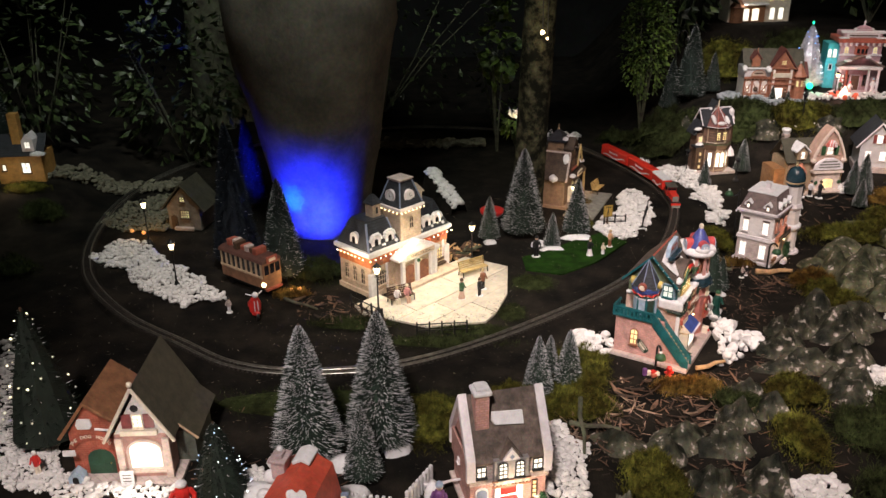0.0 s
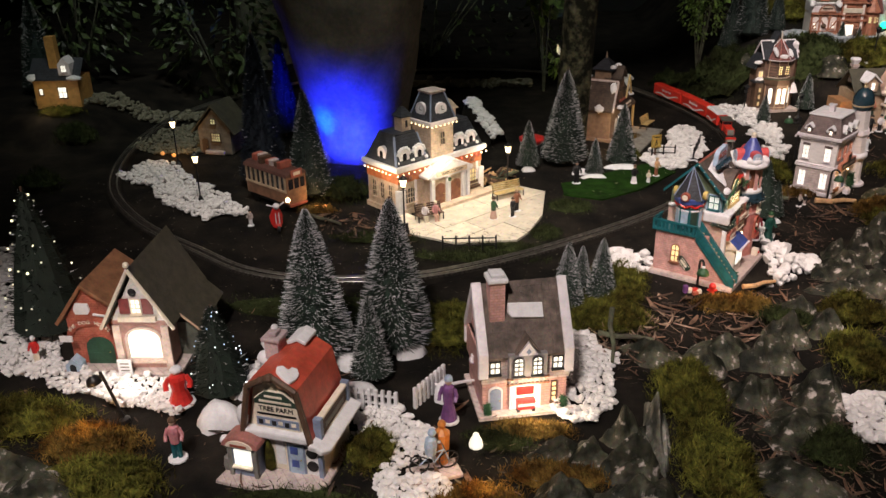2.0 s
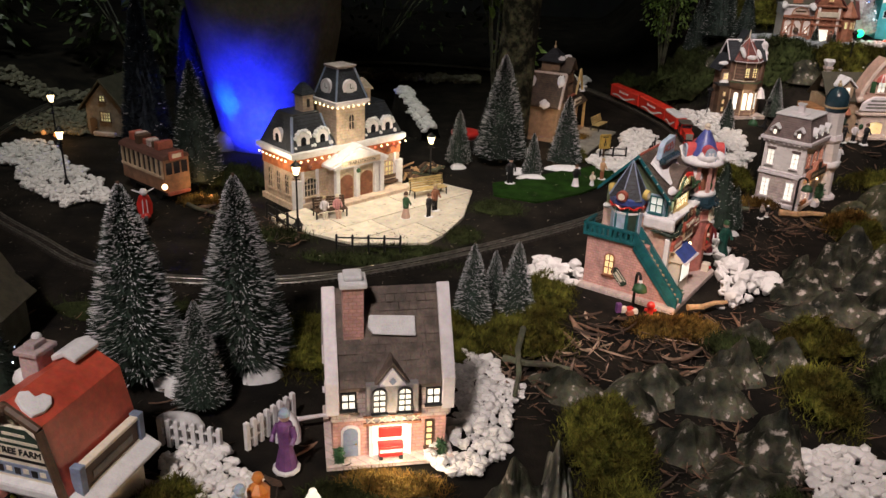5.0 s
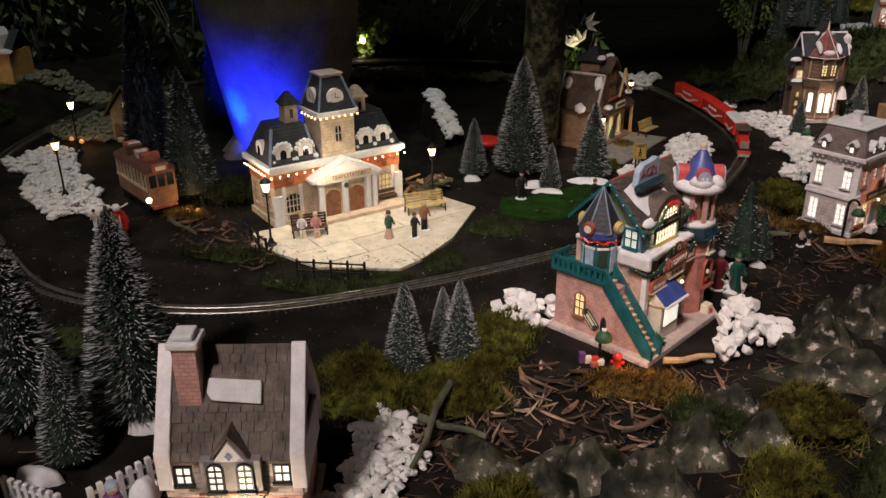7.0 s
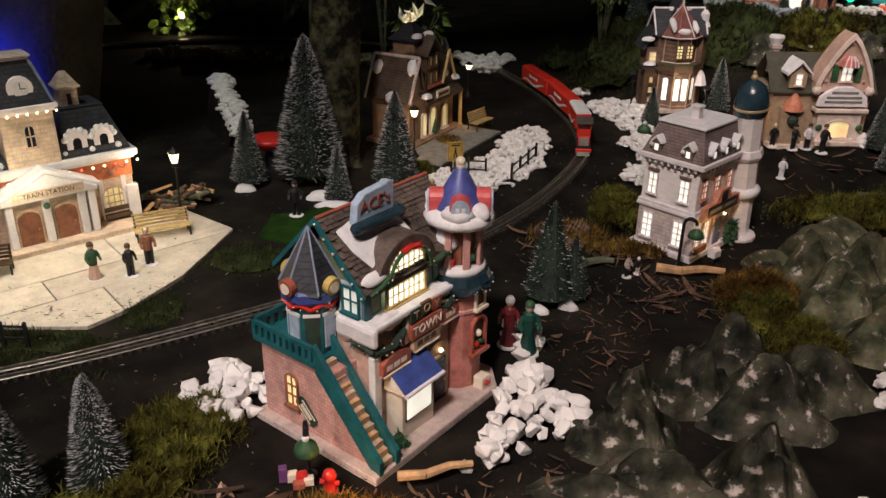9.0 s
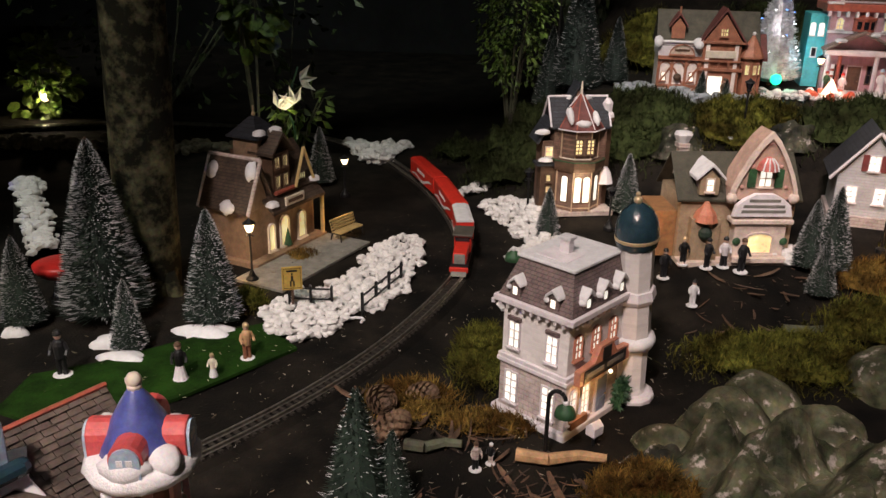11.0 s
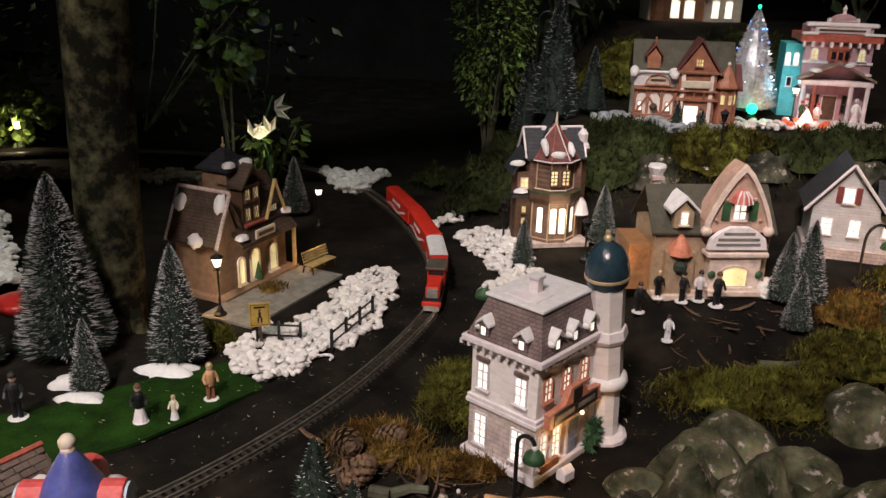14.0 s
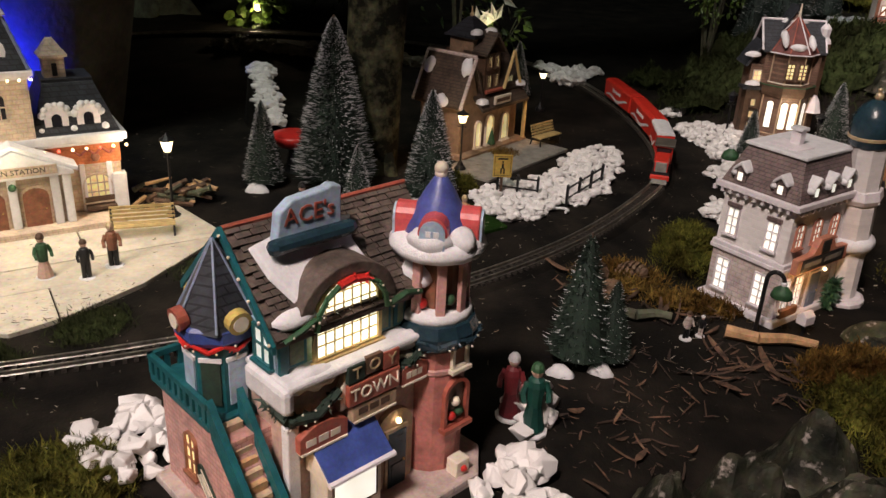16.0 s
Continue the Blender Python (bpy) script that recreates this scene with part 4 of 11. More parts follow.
    part("door_surround", Shape().add([(0.041 + a, -0.0455, 0.006 + b) for a, b in arch_outline(0.034, 0.068, 0.9)] + [(0.041 + a, -0.041, 0.006 + b) for a, b in arch_outline(0.034, 0.068, 0.9)], [tuple(range(11))[::-1]] + [(i, (i + 1) % 11, 11 + (i + 1) % 11, 11 + i) for i in range(11)]), TANWALL, h, "tan arched door surround")
    door(h, "f", 0.0457, 0.041, 0.006, 0.017, 0.05, DARKBLUE, TANWALL, 0)
    part("door_lamp", Shape().ball((0.041, -0.049, 0.066), 0.0025, 6), BULB, h, "small lit lamp over the door")
    window(h, "l", 0.082, -0.036, 0.03, 0.014, 0.034, WOODRED, LITWARM, 0.8, 2, 3, name="window")
    pq = Matrix.Translation((0, 0.02, 0.033)) @ Matrix.Rotation(radians(47), 4, "X") @ Matrix.Translation((0, 0, -0.049))
    wp = part("wall_plaque", Shape().alongx([(-0.02, 0.045), (-0.017, 0.042), (0.009, 0.042), (0.012, 0.045), (0.012, 0.053), (0.009, 0.056), (-0.017, 0.056), (-0.02, 0.053)], -0.0836, -0.082).move(pq), DARKGREEN, h, "dark green lettered plaque on the brick")
    part("plaque_rim", Shape().box(-0.0841, -0.016, 0.0435, -0.0836, 0.008, 0.0445).box(-0.0841, -0.016, 0.0535, -0.0836, 0.008, 0.0545).move(pq), CREAM, wp)
    part("lettering_bar", Shape().box(-0.0841, -0.013, 0.0468, -0.0836, 0.005, 0.0512).move(pq), CREAM, wp)
    part("plaque_bracket", Shape().box(-0.0832, -0.006, 0.048, -0.082, -0.002, 0.05).move(Matrix.Translation((0, 0.02, 0.033)) @ Matrix.Rotation(radians(47), 4, "X") @ Matrix.Translation((0, 0, -0.049))), GREENFIR, h)
    tuft_garland("door_bush", [(-0.04, -0.07, 0.008), (-0.046, -0.066, 0.02)], 0.009, GREENFIR, h, "green bush under the stairs", 13, None, 0.0004)
    # round corner tower
    tx, ty = 0.087, -0.034
    t = part("corner_tower", Shape().lathe(tx, ty, [(0.026, 0.004), (0.026, 0.12)], 14), mat("rose_red_plaster", (0.5, 0.19, 0.16), 0.5, var=0.3), h, "rose-red round corner tower")
    part("tower_string", Shape().lathe(tx, ty, [(0.0262, 0.094), (0.0275, 0.096), (0.0275, 0.099), (0.0262, 0.1)], 14), mat("worn_pink_trim", (0.55, 0.3, 0.27), 0.5, var=0.2), t)
    part("tower_cornice", Shape().lathe(tx, ty, [(0.026, 0.114), (0.033, 0.12), (0.035, 0.13), (0.031, 0.138), (0.027, 0.14)], 14), DARKBLUE, t, "dark blue cornice")
    ring = [(tx + 0.033 * math.cos(2 * math.pi * k / 14), ty + 0.033 * math.sin(2 * math.pi * k / 14), 0.128 - 0.005 * (k % 2)) for k in range(15)]
    tuft_garland("tower_garland", ring, 0.006, DARKBLUE, t, "dark blue garland with beads", 21, bead, 0.0008)
    for k in range(8):
        q = Shape().box(-0.0035, -0.0255, 0.142, 0.0035, -0.0215, 0.19).move(pose(tx, ty, 0, 0, 0, 45 * k + 11))
        part("belvedere_post", q, bpy.data.materials["worn_pink_trim"], t, "worn pink belvedere post", bevel=0.0006)
    part("belvedere_core", Shape().lathe(tx, ty, [(0.017, 0.14), (0.017, 0.192)], 8), WOODRED, t)
    for k in range(6):
        a = k * 1.05 + 0.3
        part("toy_ornament", Shape().ball((tx + 0.02 * math.cos(a), ty + 0.02 * math.sin(a), 0.152 + 0.004 * (k % 3)), 0.0045, 7), (RED, GREENFIR, CREAM)[k % 3], t, smooth=True)
    part("belvedere_snow", Shape().lathe(tx, ty, [(0.029, 0.138), (0.0285, 0.145), (0.02, 0.147)], 14), SNOW, t, smooth=True)
    part("tower_eave", Shape().lathe(tx, ty, [(0.026, 0.188), (0.034, 0.19), (0.0365, 0.196), (0.032, 0.203), (0.024, 0.205)], 14), SNOW, t, "snow skirt under the dome", smooth=True)
    part("dome", Shape().lathe(tx, ty, [(0.027, 0.2), (0.0235, 0.209), (0.0165, 0.224), (0.01, 0.236), (0.0055, 0.243), (0.003, 0.247)], 16), violet, t, "violet-blue rounded dome", smooth=True)
    for k, a in enumerate((-52, 38, 128, 218)):
        m = pose(tx, ty, 0, 0, 0, a)
        lob = Shape().add([(x, y, 0.2 + z) for y in (-0.0305, -0.002) for x, z in arch_outline(0.021, 0.024, 1.0)], [tuple(range(11))[::-1]] + [(i, (i + 1) % 11, 11 + (i + 1) % 11, 11 + i) for i in range(11)])
        lb = part("dome_lobe", lob.move(m), coral, t, "coral dormer lobe on the dome", bevel=0.001)
        p = Shape().add([(x, y, 0.201 + z) for y in (-0.0323, -0.0305) for x, z in arch_outline(0.018, 0.021, 1.0)], [tuple(range(11))[::-1]] + [(i, (i + 1) % 11, 11 + (i + 1) % 11, 11 + i) for i in range(11)])
        part("dormer_front", p.move(m), PALEBLUE, lb)
        for u in (-0.0028, 0.0028):
            for v in (0.2045, 0.2105):
                part("dormer_pane", Shape().box(u - 0.0018, -0.0327, v, u + 0.0018, -0.0323, v + 0.0042).move(m), SNOW, lb)
    for k, (a, w) in enumerate(((-8, 0.026), (-95, 0.02), (-150, 0.034), (80, 0.024))):
        snow_patch(t, pose(tx, ty, 0.206, 0, 0, a + 90) @ Matrix.Translation((0, -0.027, 0)) @ Matrix.Rotation(radians(38), 4, "X"), w, 0.02, 0.006, 60 + k)
    part("finial", Shape().ball((tx, ty, 0.2505), 0.0052, 10).rod((tx, ty, 0.244), (tx, ty, 0.248), 0.0045, 8), CREAM, t, smooth=True)
    window(h, "f", -ty + 0.0262, tx + 0.002, 0.102, 0.012, 0.018, CREAM, WOODRED, 0.9, 1, 1, 0.003, 0.0026)
    nw = window(h, "f", -ty + 0.0262, tx, 0.052, 0.02, 0.036, TRIMRED, WOODDARK, 0.9, 1, 1, 0.004, 0.003)
    for u, v, m_ in ((-0.004, 0.058, RED), (0.004, 0.06, GREENFIR), (0.0, 0.07, CREAM)):
        part("toy_ornament", Shape().ball((tx + u, ty - 0.028, v), 0.0042, 7), m_, nw, smooth=True)
    part("tower_crate", Shape().box(tx - 0.006, ty - 0.04, 0.006, tx + 0.008, ty - 0.028, 0.02), CREAM, h, "cream crate with a red wreath", bevel=0.0008)
    part("crate_wreath", Shape().ball((tx + 0.001, ty - 0.0405, 0.013), 0.003, 7, 1), RED, h)
    # snow and the roof sign
    slope = Matrix.Translation((0.015, -0.008, 0.195)) @ Matrix.Rotation(radians(45), 4, "X")
    star = [(-0.05, 0.02), (-0.046, -0.004), (-0.034, -0.03), (-0.014, -0.012), (0.0, 0.0), (0.016, 0.003), (0.03, -0.012), (0.026, 0.006), (0.034, 0.024), (0.0, 0.03)]
    n = len(star)
    q = Shape().add([(x, y, 0.0) for x, y in star] + [(x * 0.95, y * 0.95, 0.004) for x, y in star], [tuple(range(n, 2 * n))] + [(i, (i + 1) % n, n + (i + 1) % n, n + i) for i in range(n)])
    part("roof_snow", q.move(slope @ Matrix.Translation((-0.012, 0.0, 0.003)) @ Matrix.Rotation(radians(180), 4, "Z") @ Matrix.Scale(-1, 4, (1, 0, 0)) @ Matrix.Rotation(radians(180), 4, "Z") @ Matrix.Scale(-1, 4, (1, 0, 0))), SNOW, h, "star-shaped snow patch on the roof", bevel=0.0012)
    snow_patch(h, slope @ Matrix.Translation((-0.053, -0.034, 0.003)), 0.034, 0.014, 0.004, 6)
    snow_patch(h, slope @ Matrix.Translation((0.07, -0.008, 0.003)), 0.04, 0.066, 0.007, 7)
    snow_patch(h, slope @ Matrix.Translation((0.058, -0.03, 0.003)), 0.03, 0.03, 0.007, 9)
    prof = [(-0.026, 0), (0.026, 0), (0.026, 0.03), (0.018, 0.032), (0.015, 0.03), (-0.013, 0.0275), (-0.023, 0.02)]
    k = len(prof)
    sm = Matrix.Translation((-0.006, -0.002, 0.214))
    sg = part("roof_sign", Shape().add([(x, -0.005, z) for x, z in prof] + [(x, 0.004, z) for x, z in prof], [tuple(range(k)), tuple(range(k, 2 * k))[::-1]] + [(i, (i + 1) % k, k + (i + 1) % k, k + i)[::-1] for i in range(k)]).move(sm), PALEBLUE, h, "pale blue sign board with red letters", bevel=0.0012)
    part("sign_roll", Shape().rod((-0.03, -0.009, 0.0), (0.03, -0.009, 0.0), 0.0058, 10).ball((-0.03, -0.009, 0.0), 0.0058, 8).ball((0.03, -0.009, 0.0), 0.0058, 8).move(sm), DARKBLUE, sg, "dark blue-green roll under the sign")
    sign_text("sign_letters", "ACE's", 0.0165, sm @ Matrix.Translation((0.0, -0.0053, 0.016)) @ Matrix.Rotation(radians(90), 4, "X"), TRIMRED, sg)


toy_shop()


def white_house():
    h = thing("post_house", on(0.8715, 2.0815, 52), "white two-storey mansard house with stone ground floor", "model house")
    rosy = mat("rosy_grey_stone", (0.6, 0.51, 0.49), 0.6, var=0.25, brick=(0.014, 0.006, (0.75, 0.72, 0.7)), bump=0.6)
    clay = mat("clay_red_trim", (0.48, 0.2, 0.13), 0.5, var=0.25)
    W, D = 0.058, 0.045
    part("base_plate", Shape().prism([(-W - 0.007, -D - 0.007), (W + 0.036, -D - 0.007), (W + 0.046, -D + 0.02), (W + 0.007, D + 0.006), (-W - 0.007, D + 0.006)], -0.004, 0.006), LILAC, h, "snowy base plate", bevel=0.002)
    part("ground_floor_wall", Shape().box(-W, -D, 0.004, W, D, 0.062), rosy, h, bevel=0.001)
    part("string_course", Shape().box(-W - 0.003, -D - 0.003, 0.062, W + 0.003, D + 0.003, 0.067).box(-W - 0.002, -D - 0.002, 0.067, W + 0.002, D + 0.002, 0.072), LILAC, h, "moulded string course", bevel=0.0008)
    part("upper_wall", Shape().box(-W + 0.001, -D + 0.001, 0.072, W - 0.001, D - 0.001, 0.13), WHITEWALL, h, bevel=0.001)
    part("cornice", Shape().box(-W - 0.003, -D - 0.003, 0.13, W + 0.003, D + 0.003, 0.136).box(-W - 0.008, -D - 0.008, 0.136, W + 0.008, D + 0.008, 0.143), LILAC, h, "white moulded cornice", bevel=0.001)
    s = Shape()
    for i in range(11):
        x = -W + 0.004 + i * 0.0105
        part("dentil", Shape().box(x - 0.0018, -D - 0.0065, 0.131, x + 0.0018, -D - 0.003, 0.136), LILAC, h)
    for i in range(10):
        y = -D + 0.005 + i * 0.0105
        part("dentil", Shape().box(-W - 0.0065, y - 0.0018, 0.131, -W - 0.003, y + 0.0018, 0.136), LILAC, h)
    part("mansard_roof", Shape().frustum(-W - 0.004, -D - 0.004, W + 0.004, D + 0.004, 0.143, (0.018, 0.014), 0.186), MAUVEROOF, h, "mauve-brown slate mansard", bevel=0.0008)
    part("roof_deck", Shape().box(-W + 0.011, -D + 0.007, 0.186, W - 0.011, D - 0.007, 0.19), SNOW, h, "flat snow-covered roof", bevel=0.0012)
    part("deck_recess", Shape().box(-0.036, -0.02, 0.19, -0.004, 0.02, 0.1915), LILAC, h, bevel=0.001)
    c = part("chimney", Shape().box(-0.014, -0.006, 0.19, -0.004, 0.006, 0.206), LILAC, h, "white roof chimney", bevel=0.0008)
    part("chimney_cap", Shape().box(-0.016, -0.008, 0.206, -0.002, 0.008, 0.21), SNOW, c, bevel=0.001)

    def dormer(face, off, u):
        m = sided(face, off)
        d = part("dormer", Shape().alongy([(u - 0.007, 0.147), (u + 0.007, 0.147), (u + 0.007, 0.16), (u, 0.168), (u - 0.007, 0.16)], -0.004, 0.016).move(pose(0, 0, 0, 0, 0, {"f": 0, "l": -90}[face]) @ Matrix.Translation((0, -off, 0))), MAUVEROOF, h)
        rm = pose(0, 0, 0, 0, 0, {"f": 0, "l": -90}[face]) @ Matrix.Translation((0, -off, 0))
        cap = [(u - 0.0105, 0.156), (u - 0.009, 0.1625), (u - 0.004, 0.1675), (u, 0.1715), (u + 0.004, 0.168), (u + 0.0085, 0.163), (u + 0.0098, 0.1595), (u + 0.007, 0.16), (u, 0.1665), (u - 0.007, 0.1605)]
        part("dormer_snow", Shape().alongy(cap, -0.0075, 0.017).move(rm), SNOW, d, "snow cap on the dormer", bevel=0.0012)
        part("drift", Shape().ball((u - 0.0085, 0.156, 0.002), 0.0042, 8, 1.3).move(m), SNOW, d, smooth=True)
        part("pane", Shape().add([(u - 0.003, 0.149, 0.0045), (u + 0.003, 0.149, 0.0045), (u + 0.003, 0.158, 0.0045), (u - 0.003, 0.158, 0.0045)], [(0, 1, 2, 3)]).move(m), LITWHITE, d)

    for u in (-0.034, -0.002, 0.03):
        dormer("f", D, u)
    for u in (-0.026, 0.024):
        dormer("l", W, u)
    for u in (-0.027, 0.024):
        window(h, "l", W - 0.001, u, 0.084, 0.013, 0.03, LILAC, LITWHITE, 0, 2, 3)
        part("lintel", Shape().box(u - 0.009, 0.116, 0, u + 0.009, 0.121, 0.004).move(sided("l", W - 0.001)), MAUVEROOF, h, bevel=0.001)
        window(h, "l", W, u, 0.016, 0.015, 0.036, LILAC, LITWHITE, 0, 2, 4)
    for u in (-0.04, -0.006, 0.028):
        window(h, "f", D - 0.001, u, 0.09, 0.012, 0.026, clay, LITWHITE, 0.7, 2, 3)
    for u in (-0.045, -0.02):
        window(h, "f", D, u, 0.014, 0.013, 0.036, LILAC, LITWHITE, 0, 2, 4)
    door(h, "f", D, 0.012, 0.006, 0.018, 0.042, GREYBLUE, LILAC, 0)
    for u in (-0.053, 0.051):
        part("quoin", Shape().box(u - 0.005, -D - 0.0015, 0.006, u + 0.005, -D, 0.062), LILAC, h, bevel=0.0005)
    sg = part("sign_board", Shape().add([(x, -D - 0.012, 0.062 + z) for x, z in ((-0.05, 0), (0.05, 0), (0.05, 0.018), (0.022, 0.02), (0.012, 0.036), (-0.012, 0.036), (-0.022, 0.02), (-0.05, 0.018))] + [(x, -D - 0.004, 0.062 + z) for x, z in ((-0.05, 0), (0.05, 0), (0.05, 0.018), (0.022, 0.02), (0.012, 0.036), (-0.012, 0.036), (-0.022, 0.02), (-0.05, 0.018))], [tuple(range(8)), tuple(range(8, 16))[::-1]] + [(i, 8 + i, 8 + (i + 1) % 8, (i + 1) % 8) for i in range(8)]), clay, h, "rust-red sign board with dark panel", bevel=0.001)
    part("sign_panel", Shape().box(-0.042, -D - 0.0128, 0.064, 0.04, -D - 0.012, 0.079).box(-0.008, -D - 0.0128, 0.08, 0.008, -D - 0.012, 0.095), BLACKCLOTH, sg)
    for u0, u1 in ((-0.038, -0.006), (0.002, 0.034)):
        part("lettering_bar", Shape().box(u0, -D - 0.0133, 0.069, u1, -D - 0.0128, 0.0745), GREYPAVE, sg)
    part("bench", Shape().box(-0.05, -D - 0.006, 0.006, -0.018, -D, 0.016), TILEROOF, h, bevel=0.0008)
    part("door_lamp", Shape().ball((0.026, -D - 0.004, 0.05), 0.0024, 8), BULB, h, "lit wall lamp")
    tuft_garland("shrub", [(0.048, -D - 0.008, 0.006), (0.046, -D - 0.008, 0.03)], 0.011, GREENFIR, h, "green shrub by the wall", 31, None, 0.0001)
    tuft_garland("shrub", [(0.034, -D - 0.012, 0.006), (0.034, -D - 0.012, 0.018)], 0.009, GREENFIR, h, "green shrub by the wall", 32, None, 0.0001)
    m = thing("minaret", on(0.959, 2.112) @ pose(0, 0, 0, 4, -4.5) @ pose(0, 0, 0, 0, 0, 47), "white octagonal minaret with dark blue onion dome", "tower")
    part("foot", Shape().lathe(0, 0, [(0.026, -0.003), (0.026, 0.003), (0.022, 0.006)], 12), LILAC, m)
    part("shaft", Shape().lathe(0, 0, [(0.0155, 0.004), (0.0165, 0.03), (0.0175, 0.06), (0.0205, 0.072)], 10), WHITEWALL, m)
    part("gallery", Shape().lathe(0, 0, [(0.023, 0.07), (0.0255, 0.075), (0.025, 0.082), (0.019, 0.085)], 12), SNOW, m, smooth=True)
    part("middle_shaft", Shape().lathe(0, 0, [(0.0195, 0.084), (0.0195, 0.13)], 8), WHITEWALL, m)
    part("upper_gallery", Shape().lathe(0, 0, [(0.0215, 0.128), (0.0245, 0.134), (0.0225, 0.144)], 8), LILAC, m)
    part("top_shaft", Shape().lathe(0, 0, [(0.0195, 0.144), (0.0205, 0.194)], 8), WHITEWALL, m)
    d = part("dome", Shape().lathe(0, 0, [(0.0195, 0.193), (0.0225, 0.197), (0.024, 0.206), (0.024, 0.215), (0.0222, 0.2265), (0.0165, 0.237), (0.008, 0.2435), (0.0035, 0.2455)], 20), DARKBLUE, m, "glossy dark blue dome", smooth=True)
    part("band", Shape().lathe(0, 0, [(0.0234, 0.203), (0.0246, 0.204), (0.0246, 0.207), (0.0234, 0.208)], 20), GOLD, d)
    part("knob", Shape().ball((0, 0, 0.2485), 0.005, 8).ball((0, 0, 0.2555), 0.0028, 8), GOLD, d, smooth=True)


white_house()


def station():
    h = thing("train_station", on(-0.097, 1.954, 48), "cream and orange toy railway station with slate mansards and clock tower", "model house")
    sand = mat("warm_sandstone", (0.6, 0.47, 0.36), 0.6, var=0.25, brick=(0.012, 0.006, (0.8, 0.78, 0.75)), bump=0.5)
    X, Y = 0.132, 0.057
    part("plinth", Shape().box(-X - 0.004, -Y - 0.004, -0.003, X + 0.004, Y + 0.004, 0.01), sand, h, "cream stone plinth", bevel=0.001)
    part("ground_floor_wall", Shape().box(-X, -Y, 0.01, X, Y, 0.075), sand, h, "cream stone ground floor", bevel=0.001)
    part("frieze_wall", Shape().box(-X - 0.001, -Y - 0.001, 0.075, X + 0.001, Y + 0.001, 0.102), mat("orange_brick", (0.5, 0.16, 0.06), 0.6, var=0.35, brick=(0.0085, 0.0042, (0.8, 0.7, 0.6)), bump=0.6), h, "orange brick frieze wall")
    part("eave", Shape().box(-X - 0.006, -Y - 0.006, 0.102, X + 0.006, Y + 0.006, 0.106).box(-X - 0.0105, -Y - 0.0095, 0.106, X + 0.0105, Y + 0.0095, 0.117), SNOW, h, "snow-covered projecting eave", bevel=0.002)
    for x0, x1 in ((-X, -0.035), (0.035, X)):
        part("mansard_roof", Shape().frustum(x0 - 0.004, -Y - 0.003, x1 + 0.004, Y + 0.003, 0.117, (0.022, 0.028), 0.178), SLATE, h, "dark slate mansard roof", bevel=0.0008)
        part("roof_deck", Shape().box(x0 + 0.018, -0.029, 0.178, x1 - 0.018, 0.029, 0.182), SLATE, h)
    for x in (-X + 0.011, -0.045):
        m = Shape().rod((x - 0.016 if x < -0.1 else x, -Y - 0.002, 0.117), (x + 0.004 if x < -0.1 else x - 0.006, -0.03, 0.178), 0.003, 6)
        part("hip_cap", m, GREYBLUE, h)
    # tower
    t = part("tower", Shape().box(-0.035, -Y - 0.006, 0.01, 0.035, 0.006, 0.196), sand, h, "cream stone clock tower", bevel=0.001)
    part("tower_eave", Shape().box(-0.038, -Y - 0.009, 0.192, 0.038, 0.009, 0.196).box(-0.042, -Y - 0.013, 0.196, 0.042, 0.013, 0.203), LILAC, t, bevel=0.0012)
    part("tower_roof", Shape().frustum(-0.038, -Y - 0.009, 0.038, 0.009, 0.203, (0.018, 0.018), 0.262), SLATE, t, "steep slate tower roof", bevel=0.0008)
    part("tower_deck", Shape().box(-0.021, -Y + 0.008, 0.262, 0.021, -0.008, 0.2655).box(-0.0235, -Y + 0.0055, 0.2655, 0.0235, -0.0055, 0.2685), STONEWALL, t, bevel=0.001)
    for sx, sy in ((-1, 0), (1, 0), (-1, 1), (1, 1)):
        y0, y1 = (-Y - 0.009, -Y + 0.009) if sy == 0 else (0.009, -0.009)
        part("hip_cap", Shape().rod((sx * 0.038, y0, 0.204), (sx * 0.02, y1, 0.262), 0.0022, 6), GREYBLUE, t)
    for face, off in (("f", Y + 0.0), ("l", 0.03)):
        m = sided(face, off) @ Matrix.Translation((0 if face == "f" else 0.026, 0.226, 0))
        c = part("clock_dormer", Shape().add([(0.017 * math.cos(a) * k, 0.017 * math.sin(a) * k, z) for z, k in ((-0.012, 1), (0.004, 1), (0.004, 0.85)) for a in [2 * math.pi * i / 14 for i in range(14)]], [(r * 14 + i, r * 14 + (i + 1) % 14, (r + 1) * 14 + (i + 1) % 14, (r + 1) * 14 + i) for r in range(2) for i in range(14)] + [tuple(range(28, 42))]).move(m), LILAC, t, "snow-rimmed round clock dormer")
        part("clock_base", Shape().box(-0.016, -0.022, -0.01, 0.016, -0.008, 0.003).move(m), LILAC, c, bevel=0.001)
        part("clock_face", Shape().add([(0.011 * math.cos(2 * math.pi * i / 14), 0.011 * math.sin(2 * math.pi * i / 14), 0.0046) for i in range(14)], [tuple(range(14))]).move(m), SNOW, c)
        part("clock_pointer", Shape().box(-0.0006, 0, 0.0048, 0.0006, 0.009, 0.0052).box(0, -0.0006, 0.0048, 0.007, 0.0006, 0.0052).move(m), BLACKCLOTH, c)
    window(h, "f", Y + 0.006, 0.0, 0.145, 0.012, 0.03, sand, DARKGLASS, 0.9, 2, 2)
